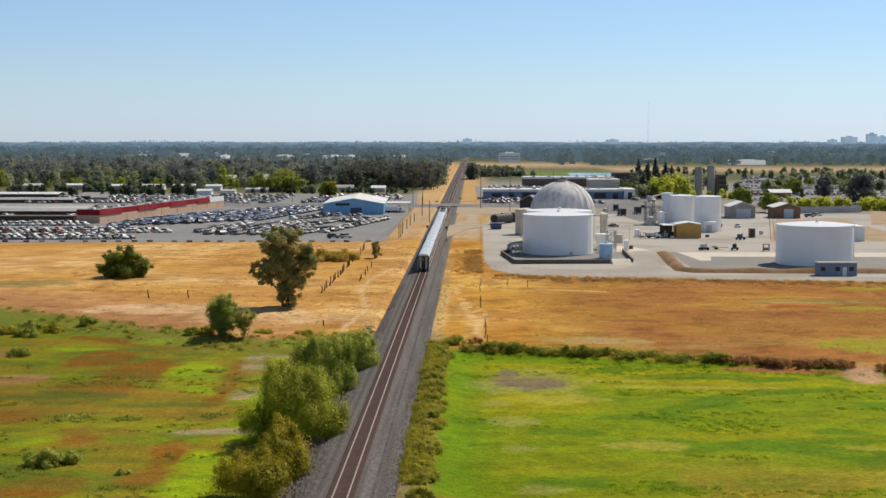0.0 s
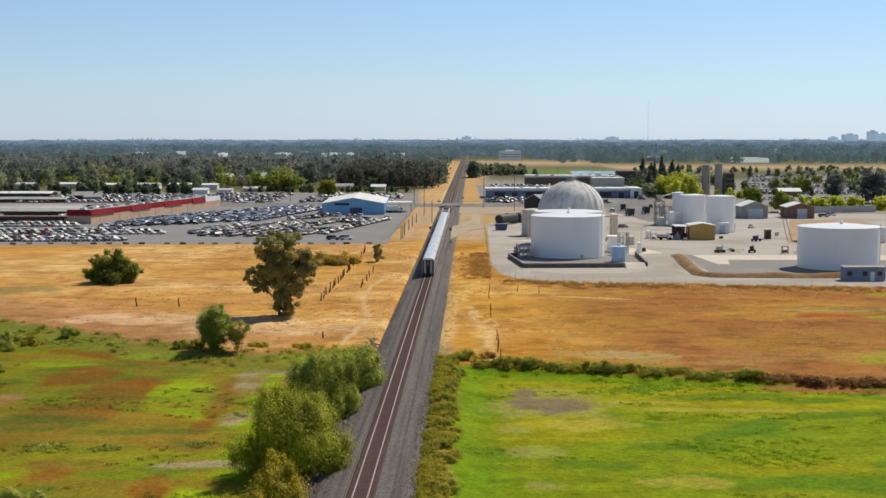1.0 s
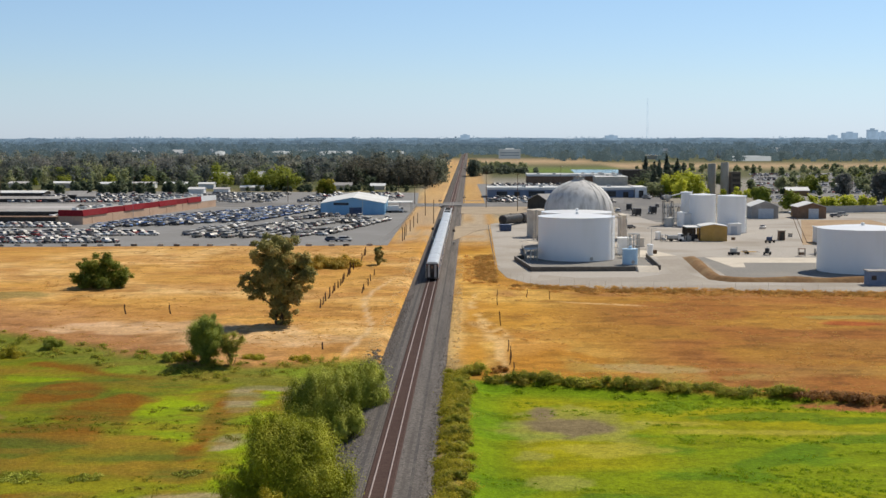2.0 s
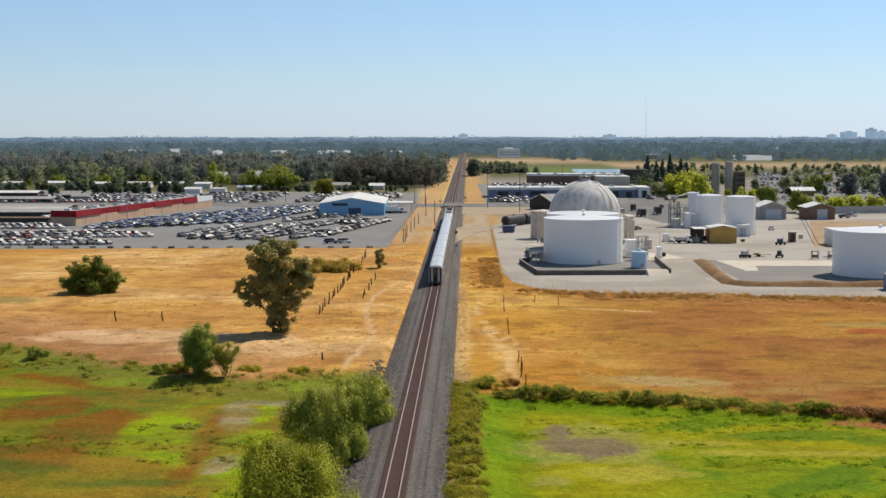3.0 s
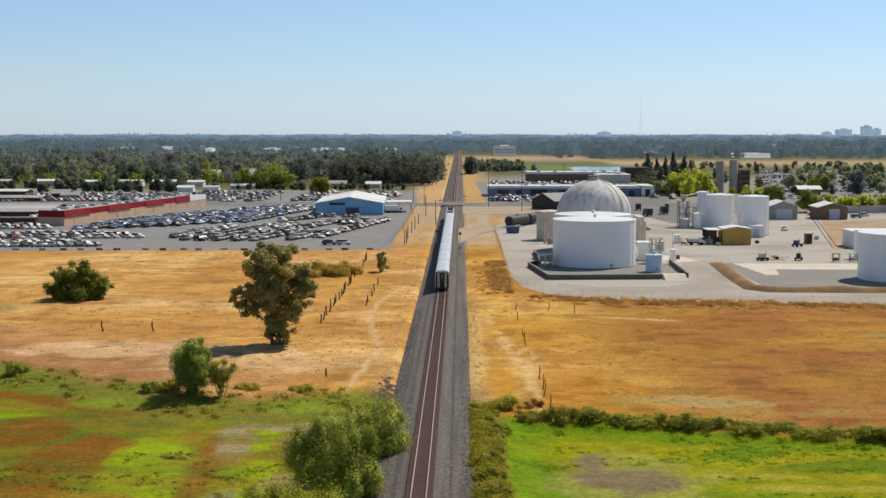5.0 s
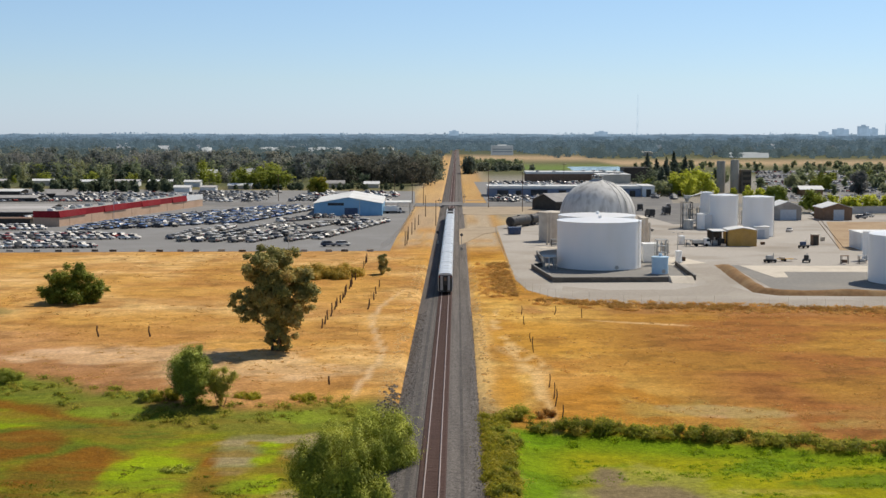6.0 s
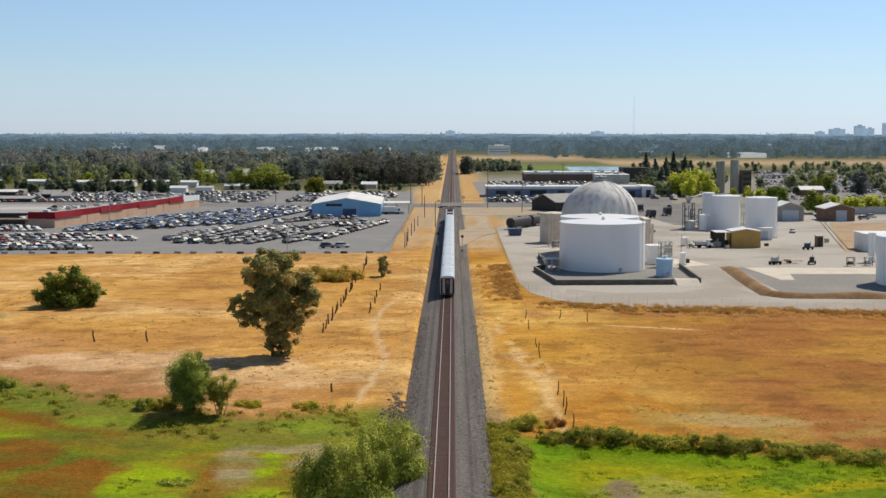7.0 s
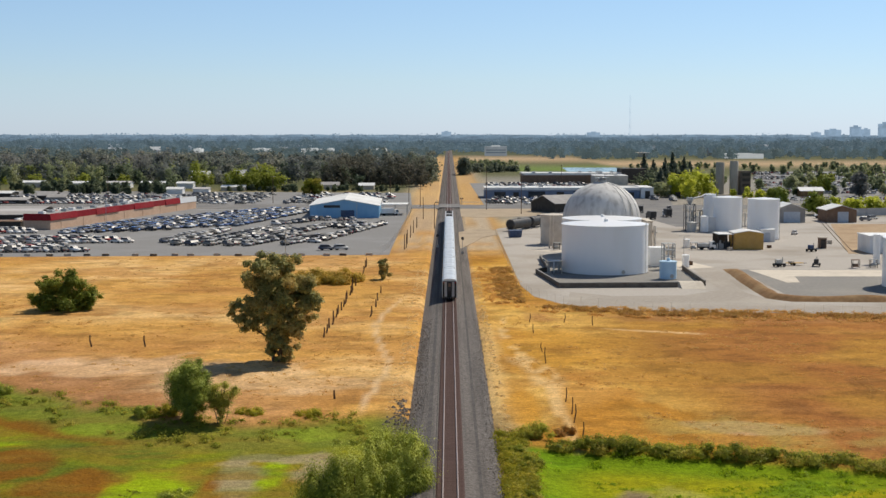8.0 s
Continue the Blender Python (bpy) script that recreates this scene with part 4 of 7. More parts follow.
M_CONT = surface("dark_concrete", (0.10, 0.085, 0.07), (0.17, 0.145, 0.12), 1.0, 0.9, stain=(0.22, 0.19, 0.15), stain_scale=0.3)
# shade on the wall sides is put into their dark tone; the coping stays lighter
build_wall_run("low_wall", [(25.6, 470), (25.4, 436), (22.0, 430.5), (25.4, 399.5), (52.5, 401.0)], 1.15, 0.35, M_CONT, "stained concrete wall round the tanks, shade painted dark on its sides", M_PADDARK)
build_wall_run("low_wall", [(59.6, 404.5), (60.6, 440)], 1.15, 0.35, M_CONT, "stained concrete wall round the tanks, shade painted dark on its sides", M_PADDARK)
slab("pavement_tank_basin", [(26, 400), (59, 403), (60, 470), (26, 470)], 0.05, 0.06, M_PADDARK, "grey gravel floor inside the low wall", "basin floor")
slab("pavement_slab_north", [(30.5, 492), (40, 492), (40, 497), (22.5, 497)], 0.06, 0.06, M_CONCRETE, "pale concrete slab", "slab")
slab("pavement_slab_east", [(57, 440), (70, 446), (66, 462), (57, 468)], 0.06, 0.06, M_CONCRETE, "pale concrete slab", "slab")

bm = bmesh.new()
prism(bm, [(398.0, 0.0), (401.5, 1.12), (404.5, 1.12), (408.5, 0.0)], "x", 53.2, 58.6)
tagged(new("concrete_ramp", finish(bm, "concrete_ramp", M_CONCRETE)), "pale concrete ramp over the low wall", "ramp")


def build_berm():
    """Earth bank: west side and front of the basin."""
    line = [(73.2, 441.5), (72.6, 428), (71.4, 410), (70.6, 392), (70.4, 381), (73.5, 376.6), (92, 376), (120, 376), (160, 376), (215, 376)]
    pts = []
    for (xa, ya), (xb, yb) in zip(line, line[1:]):
        n = max(1, int(math.hypot(xb - xa, yb - ya) / 2.5))
        pts += [(xa + (xb - xa) * k / n, ya + (yb - ya) * k / n) for k in range(n)]
    pts.append(line[-1])
    bm = bmesh.new()
    rows = []
    for i, (x, y) in enumerate(pts):
        a, b = pts[max(i - 1, 0)], pts[min(i + 1, len(pts) - 1)]
        d = Vector((b[0] - a[0], b[1] - a[1], 0)).normalized()
        side = Vector((-d.y, d.x, 0))
        rise = 1.25 + 0.35 * noise.noise((x * 0.12, y * 0.12, 0))
        rise *= min(1, i / 3 + 0.1)
        rows.append([bm.verts.new(Vector((x, y, 0)) + side * w + Vector((0.2 * noise.noise((x, y, w)), 0.2 * noise.noise((y, x, w)), h * rise))) for w, h in ((-2.2, 0), (-1.3, 0.55), (-0.5, 0.9), (0.5, 0.9), (1.3, 0.5), (2.2, 0))])
    for a, b in zip(rows, rows[1:]):
        for k in range(5):
            bm.faces.new((a[k], a[k + 1], b[k + 1], b[k]))
    ob = new("earth_bank", finish(bm, "earth_bank", M_BERM, smooth=True))
    return tagged(ob, "low brown earth bank round a tank basin", "earth bank", kind="structure")


build_berm()
slab("pavement_basin_floor", [(75.3, 441), (74.0, 378.5), (240, 378.5), (240, 441)], 0.05, 0.06, M_PADDARK, "grey gravel floor of the banked basin", "basin floor")
slab("pavement_pale_apron", [(77.5, 440), (80.2, 410.5), (83.5, 411), (85.5, 424), (240, 424), (240, 440)], 0.075, 0.06, M_CONCRETE, "pale concrete apron in the basin", "slab")


# ---- sheds and buildings ----
def gable_building(name, label, category, x0, x1, y0, y1, eave, ridge, wall, roof, axis="y", over=0.4, door=None, windows=(), turn=0.0, group=""):
    """A gabled building, ridge along y (gable faces the camera) or along x."""
    cx, cy = (x0 + x1) / 2, (y0 + y1) / 2
    t = thing(name, label, category, cx, cy, 0.03, turn, group=group)
    hx, hy = (x1 - x0) / 2, (y1 - y0) / 2
    bm = bmesh.new()
    if axis == "y":
        prism(bm, [(-hx, 0), (-hx, eave), (0, ridge), (hx, eave), (hx, 0)], "y", -hy, hy)
    else:
        prism(bm, [(-hy, 0), (-hy, eave), (0, ridge), (hy, eave), (hy, 0)], "x", -hx, hx)
    body = part("wall", bm, wall, t)
    half, run = (hx, hy) if axis == "y" else (hy, hx)
    slope = (ridge - eave) / half
    for s in (-1, 1):
        bm = bmesh.new()
        prism(bm, [(0, ridge + 0.03), (s * (half + over), eave - over * slope + 0.03), (s * (half + over), eave - over * slope + 0.23), (0, ridge + 0.23)], axis, -run - over, run + over)
        part("roof_slope", bm, roof, t)
    if door:
        dx0, dx1, dh, dm = door
        bm = bmesh.new()
        box(bm, dx0, dx1, -hy - 0.08, -hy + 0.02, 0, dh)
        d = part("door", bm, dm, body, "pale roller door")
        bm = bmesh.new()
        for k in range(1, int(dh / 0.5)):
            box(bm, dx0 + 0.03, dx1 - 0.03, -hy - 0.11, -hy - 0.07, 0.5 * k - 0.03, 0.5 * k + 0.03)
        part("door_rib", bm, dm, d)
    for wx0, wx1, wz0, wz1 in windows:
        bm = bmesh.new()
        box(bm, wx0, wx1, -hy - 0.05, -hy + 0.02, wz0, wz1)
        part("window", bm, M_GLASS, body)
    return t


def flat_building(name, label, category, x0, x1, y0, y1, h, wall, roof, fascia=0.0, fascia_mat=None, windows=(), doors=(), turn=0.0, units=0):
    cx, cy = (x0 + x1) / 2, (y0 + y1) / 2
    hx, hy = (x1 - x0) / 2, (y1 - y0) / 2
    t = thing(name, label, category, cx, cy, 0.03, turn)
    bm = bmesh.new()
    box(bm, -hx, hx, -hy, hy, 0, h)
    body = part("wall", bm, wall, t)
    bm = bmesh.new()
    box(bm, -hx - 0.25, hx + 0.25, -hy - 0.25, hy + 0.25, h, h + 0.25)
    top = part("roof", bm, roof, t)
    if fascia:
        bm = bmesh.new()
        for a, b, c, d in ((-hx - 0.35, hx + 0.35, -hy - 0.35, -hy + 0.1), (-hx - 0.35, hx + 0.35, hy - 0.1, hy + 0.35), (-hx - 0.35, -hx + 0.1, -hy + 0.1, hy - 0.1), (hx - 0.1, hx + 0.35, -hy + 0.1, hy - 0.1)):
            box(bm, a, b, c, d, h - fascia, h + 0.45)
        part("fascia", bm, fascia_mat, t)
    for wx0, wx1, wz0, wz1 in windows:
        bm = bmesh.new()
        box(bm, wx0, wx1, -hy - 0.06, -hy + 0.02, wz0, wz1)
        part("window", bm, M_GLASS, body)
    for wx0, wx1, wz1, dm in doors:
        bm = bmesh.new()
        box(bm, wx0, wx1, -hy - 0.08, -hy + 0.02, 0, wz1)
        part("door", bm, dm, body)
    rng = random.Random(int(abs(x0) * 7 + y0))
    for k in range(units):
        ux, uy = rng.uniform(-hx * 0.9, hx * 0.9), rng.uniform(-hy * 0.7, hy * 0.7)
        bm = bmesh.new()
        box(bm, ux - 1.1, ux + 1.1, uy - 0.9, uy + 0.9, h + 0.2, h + 1.3, 0.06)
        part("roof_unit", bm, M_STEEL, top, "grey rooftop air unit")
    return t


gable_building("warehouse", "light blue metal warehouse with a pale gabled roof", "warehouse", -58.2, -29.8, 646, 704, 5.0, 7.5, M_BLUEWALL, M_LTROOF, "y", 0.5, (-1.5, 4.0, 3.2, M_NAVY), [(-8.5, -1.8, 4.2, 5.3)], turn=2)
t = thing("canopy", "pale flat canopy on posts beside the blue warehouse", "canopy", -23.2, 672, 0.03)
bm = bmesh.new()
box(bm, -5.6, 5.6, -7, 7, 4.3, 4.6)
part("roof", bm, M_LTROOF, t)
for px in (-5.2, 0, 5.2):
    for py in (-6.6, 6.6):
        bm = bmesh.new()
        tube(bm, (px, py, 0), (px, py, 4.3), 0.12, seg=8)
        part("post", bm, M_STEEL, t)
flat_building("office_trailer", "grey-blue office trailer with small dark windows", "trailer", 103.9, 113.9, 367.5, 371.5, 3.3, M_SLATE, M_GREYROOF, windows=[(-4.4, -3.2, 1.3, 2.4), (-0.6, 0.6, 1.3, 2.4), (3.0, 4.2, 1.3, 2.4)], doors=[(1.3, 2.3, 2.3, M_WHITE2)])
gable_building("metal_shed", "ochre metal shed with a pale roof", "shed", 86.4, 95.2, 499.5, 508, 4.9, 5.6, M_YELLOW, M_LTROOF, "y", 0.25, None, [])
flat_building("box_shed", "small white box shed with a blue-grey door", "shed", 101.0, 105.6, 528.5, 532.5, 3.8, M_WHITE2, M_WHITE2, doors=[(-1.4, 0.8, 3.0, M_DOORGREY)])
gable_building("metal_shed", "grey metal shed with a pale roller door", "shed", 128.2, 139.5, 620.5, 634, 5.2, 7.3, M_GREYROOF, M_LTROOF, "y", 0.6, (-2.8, 3.6, 4.2, M_DOORGREY))
gable_building("metal_shed", "brown metal shed with a grey roller door", "shed", 148.0, 159.6, 620.5, 634, 4.9, 6.6, M_BROWN, M_LTROOF, "y", 0.6, (-1.6, 2.6, 4.2, M_DOORGREY))
flat_building("low_shed", "white flat-roofed shed with vertical ribs", "shed", 123.5, 150, 487, 499, 5.0, M_WHITE2, M_WHITE2)
gable_building("barn", "dark timber barn with a grey roof", "barn", 40, 59, 684, 702, 4.0, 7.2, M_DARK, M_GREYROOF, "x", 0.5, turn=32)


def build_bay():
    t = thing("lean_to", "open dark lean-to with a pale roof over machinery", "lean-to", 81.6, 500.5, 0.03)
    bm = bmesh.new()
    box(bm, 0, 4.75, -0.3, 9.0, 4.5, 4.7)
    part("roof", bm, M_LTROOF, t)
    bm = bmesh.new()
    box(bm, 0.1, 4.7, 8.8, 9.0, 0, 4.5)
    part("back_wall", bm, M_DARK, t)
    for xx in (0.2, 2.4, 4.5):
        bm = bmesh.new()
        box(bm, xx - 0.12, xx + 0.12, 0, 0.24, 0, 4.5)
        part("post", bm, M_BLACK, t)
    for k, (mx, my, sx, sz) in enumerate(((1.2, 2.5, 0.9, 1.6), (3.3, 3.0, 1.0, 2.1), (2.2, 5.0, 1.2, 1.4))):
        bm = bmesh.new()
        box(bm, mx - sx, mx + sx, my - 0.8, my + 0.8, 0, sz, 0.15)
        tube(bm, (mx, my, sz), (mx, my, sz + 0.9), 0.25, seg=10)
        part("machine", bm, M_BLACK if k else M_STEEL, t)


build_bay()

# long low shop buildings across the road
flat_building("shop_building", "long low blue-grey building with a pale roof edge", "building", 19, 101, 808, 832, 5.2, M_SLATE, M_LTROOF, 0.9, M_LTROOF, windows=[(-36, -30, 0.8, 3.4), (-18, -9, 0.5, 3.6), (6, 13, 0.5, 3.6), (24, 31, 0.5, 3.6)], doors=[(-26, -23, 3.2, M_DARK), (-3, 1, 3.4, M_DARK), (35, 38, 3.2, M_DARK)], units=7)
flat_building("shop_building", "long low brown building with a pale roof edge", "building", 50, 117, 1012, 1040, 6.4, M_BROWN, M_LTROOF, 1.0, M_LTROOF, units=8)
flat_building("shop_building", "low tan block with a flat pale roof", "building", 96, 118, 985, 1008, 5.8, M_CONCRETE, M_LTROOF, units=3)
flat_building("shop_building", "dark brown block beside a tall conifer", "building", 117.5, 135, 1016, 1040, 9.4, M_DARK, M_DARK)
flat_building("shop_building", "white-ended low building by the side road", "building", 101.5, 108, 806, 832, 5.6, M_WHITE2, M_LTROOF, doors=[(-1.2, 1.4, 4.0, M_DARK)])


# red-fronted building along the parking lot
def build_red_building():
    ang = math.degrees(math.atan2(705.0 - 579.0, -119.0 + 144.4)) - 90
    t = thing("retail_building", "long tan brick building with a red mansard edge", "building", -144.4, 579.0, 0.03, ang)
    length = 139.0
    bm = bmesh.new()
    box(bm, -10.5, 0, 0, length, 0, 3.3)
    part("wall", bm, M_BRICK, t)
    bm = bmesh.new()
    box(bm, -10.4, -0.1, 0.1, length - 0.1, 3.3, 5.2)
    part("upper_wall", bm, M_BRICK, t)
    runs = [(0, 21), (37, 57), (72, 91), (104, 120)]
    for k, (a, b) in enumerate(runs):
        bm = bmesh.new()
        prism(bm, [(0.35, 3.3), (0.35, 3.6), (-0.05, 5.75), (-0.5, 5.75), (-0.5, 3.3)], "y", a, b)
        part("red_panel", bm, M_REDROOF, t, "sloping red metal panel")
    for a, b in ((21, 37), (57, 72), (91, 104)):
        bm = bmesh.new()
        box(bm, -0.9, -0.03, a, b, 3.32, 5.62)
        part("recessed_panel", bm, M_REDROOF, t, "recessed red metal panel")
    bm = bmesh.new()
    prism(bm, [(-0.35, 3.3), (-0.35, 3.6), (0.05, 5.75), (0.5, 5.75), (0.5, 3.3)], "x", -10.5, -0.5)
    part("red_panel", bm, M_REDROOF, t)
    bm = bmesh.new()
    box(bm, -0.3, 0.12, 120, length, 3.2, 5.6)
    part("end_panel", bm, M_WHITE2, t, "pale end fascia")
    bm = bmesh.new()
    box(bm, -10.4, -0.5, 0.5, length - 0.1, 5.2, 5.4)
    roof = part("roof", bm, M_GREYROOF, t)
    rng = random.Random(4)
    for k in range(16):
        bm = bmesh.new()
        y = 6 + 8 * k
        x = rng.uniform(-8, -3)
        box(bm, x - 1.1, x + 1.1, y, y + 2.0, 5.35, 6.3, 0.08)
        part("roof_unit", bm, M_STEEL if k % 3 else M_WHITE2, roof)
    for k in range(7):
        bm = bmesh.new()
        box(bm, -0.02, 0.10, 8 + 18 * k, 8.4 + 18 * k, 0, 3.3)
        part("pilaster", bm, M_BRICK, t)
    return t


build_red_building()

# low sheds and long roofs west of it
M_OLDROOF = surface("weathered_roof", (0.42, 0.40, 0.385), (0.54, 0.52, 0.50), 0.5, 0.75, stain=(0.33, 0.29, 0.26), stain_scale=0.1, stretch=(0.3, 1, 1))
for k, (x0, x1, y0, y1, h, rm) in enumerate(((-330, -168, 636, 650, 2.7, M_GREYROOF), (-330, -171, 653, 667, 2.8, M_OLDROOF), (-330, -174, 670, 684, 2.9, M_GREYROOF), (-330, -207, 752, 768, 2.6, M_GREYROOF), (-330, -232, 806, 820, 3.4, M_LTROOF))):
    gable_building("long_shed", "long low storage shed with a %s ridged roof" % ("grey" if rm == M_GREYROOF else "pale"), "shed", x0, x1, y0, y1, h - 0.9, h, M_DARK, rm, "x", 0.5, group="long sheds")
flat_building("low_wall_building", "low dark wall with a flat top by the brick building", "shed", -215, -156.5, 583, 590, 2.6, M_DARK, M_BROWN)
for x, y, w, d, e, r, wm, rm, lab in ((-207, 790, 9, 9, 2.4, 4.2, M_DARK, M_GREYROOF, "dark house with a grey roof"), (-199, 779, 9, 8, 2.0, 3.4, M_GREYROOF, M_GREYROOF, "grey house with a ridged roof"), (-155, 858, 9, 7, 2.6, 3.6, M_WHITE2, M_LTROOF, "white house with a pale roof"), (-143, 874, 9, 7, 2.0, 2.8, M_WHITE2, M_OLDROOF, "white low house with a weathered roof"), (-184, 936, 15, 8, 3.0, 3.9, M_WHITE2, M_LTROOF, "pale low house under trees"), (-207, 938, 17, 8, 3.0, 3.9, M_WHITE2, M_OLDROOF, "pale low house under trees"), (-231, 938, 12, 8, 2.8, 3.8, M_TAN, M_LTROOF, "pale low house under trees"), (-262, 944, 14, 8, 3.0, 4.0, M_TAN, M_LTROOF, "pale low house under trees"), (-292, 946, 12, 8, 2.8, 3.8, M_TAN, M_OLDROOF, "pale low house under trees"), (-163, 930, 10, 8, 3.0, 3.9, M_WHITE2, M_LTROOF, "pale low house under trees"), (-128, 897, 14, 9, 2.2, 3.2, M_TAN, M_LTROOF, "tan house with a pale roof"), (-74, 918, 14, 9, 2.6, 4.2, M_TAN, M_GREYROOF, "tan house among trees"), (-50, 915, 9, 8, 2.4, 3.8, M_TAN, M_LTROOF, "tan low house with a bright roof")):
    gable_building("house", lab, "house", x - w / 2, x + w / 2, y - d / 2, y + d / 2, e, r, wm, rm, "x", 0.5, group="houses behind the lots")


# concrete silos behind the yard
M_OLDCONC = surface("old_concrete", (0.36, 0.33, 0.28), (0.48, 0.44, 0.38), 0.5, 0.9, stain=(0.26, 0.23, 0.19), stain_scale=0.3, stretch=(1, 1, 0.2))
gable_building("house", "low rust-walled building with a pale roof", "house", 191, 203, 826, 836, 3.2, 4.8, M_BERM, M_LTROOF, "x", 0.8, group="houses behind the lots")
build_wall_run("panel_wall", [(165, 661), (177, 664.5), (189, 668), (201, 671.5)], 3.0, 0.3, M_OLDROOF, "long pale grey panel wall beside the sheds", M_GREYROOF)
slab("pavement_bare_field", [(178, 575), (299, 575), (299, 712), (217, 712)], 0.06, 0.06, M_REDDIRT, "bare brown field beside the panel wall", "bare earth")


def build_silos():
    t = thing("silo_block", "old grey concrete silos with a dark hoist house", "silo", 157.5, 850, 0.0)
    for x, y, r, h in ((-4.6, 6, 2.4, 17.5), (2.0, 0, 2.4, 18.4)):
        bm = bmesh.new()
        lathe(bm, [(r, 0), (r, h), (r * 0.9, h + 0.5)], 24, x, y)
        part("silo", bm, M_OLDCONC, t, smooth=True)
    bm = bmesh.new()
    box(bm, 5.4, 11.0, -2, 6, 0, 13.2)
    part("hoist_house", bm, M_CONT, t)
    for z in (4.5, 7.5, 10.5):
        bm = bmesh.new()
        box(bm, 6.3, 10.6, -2.08, -1.95, z, z + 1.6)
        part("opening", bm, M_DARK, t)


build_silos()


# ---- plants ----
def blades(rng, centres, radii, count, leaf, aspect=1.7, hollow=0.55, up=0.75, tones=None, shell=False, shoot=0.0):
    """Leaf clumps spread through ellipsoids (centres, radii: arrays n x 3)."""
    centres, radii = np.asarray(centres, float), np.asarray(radii, float)
    w = (radii[:, 0] * radii[:, 2]) ** 1.0
    pick = rng.choice(len(centres), count, p=w / w.sum())
    d = rng.normal(size=(count, 3))
    d /= np.linalg.norm(d, axis=1)[:, None]
    rr = np.minimum(np.abs(rng.normal(size=count)) * 0.34 + hollow * rng.random(count), 1.25)
    if shell:
        rr = np.clip(1.0 - np.abs(rng.normal(size=count)) * 0.40 + 0.18 * rng.normal(size=count), 0.15, 1.6)
    if shoot:
        rr = rr + (rng.random(count) < 0.3) * (d[:, 2] > -0.1) * np.abs(rng.normal(size=count)) * 0.38
    pos = centres[pick] + d * radii[pick] * rr[:, None]
    nrm = d * (1.3 if shell else 0.8) + rng.normal(size=(count, 3)) * (0.38 if shell else 0.45) + np.array([0, 0, up * (0.6 if shell else 1.0)])
    nrm /= np.linalg.norm(nrm, axis=1)[:, None]
    t = np.cross(nrm, rng.normal(size=(count, 3)))
    if shoot:
        t = t / np.linalg.norm(t, axis=1)[:, None] * (1 - shoot) + shoot * (d * 0.45 + np.array([0, 0, 1.0]))
        t -= nrm * np.sum(t * nrm, axis=1)[:, None]
    t /= np.linalg.norm(t, axis=1)[:, None]
    b = np.cross(nrm, t)
    s = leaf * (0.55 + 0.9 * rng.random(count))[:, None]
    t, b = t * s * aspect * 0.5, b * s * 0.5
    bend = nrm * s * 0.18
    quads = np.stack([pos - t * 0.9 - bend, pos - b * 0.9 + bend * 0.4, pos + t - bend, pos + b * 1.1 + bend * 0.4], 1)
    lump_tone = rng.random(len(centres)) if tones is None else np.asarray(tones)
    own = 0.2 if shell else 0.32
    return quads, (1 - own) * lump_tone[pick] + own * rng.random(count)


def leaf_mesh(name, leaves, rng, *how, **more):
    quads, tone = blades(rng, *how, **more)
    return quads_mesh(name, quads, leaves, tone)


def crown_blobs(rng, w, h, base, n, top=1.0):
    """Lumps that make up a crown of width w between heights base and h: broad below the middle, ragged above."""
    c, r = [], []
    for k in range(n):
        a, f = rng.random() * 6.283, rng.random() ** 0.85
        z = base + (h - base) * (0.12 + 0.74 * f)
        reach = w / 2 * (1 - 0.9 * abs(f - 0.35) ** 1.5) * math.sqrt(rng.random()) * 0.88
        c.append((reach * math.cos(a), reach * math.sin(a), z))
        s = w * (0.12 + 0.12 * rng.random()) * min(1.0, (34 / n) ** 0.34)
        r.append((s, s, min(s * (0.8 + 0.5 * rng.random()), (h - base) * 0.22)))
    return c, r


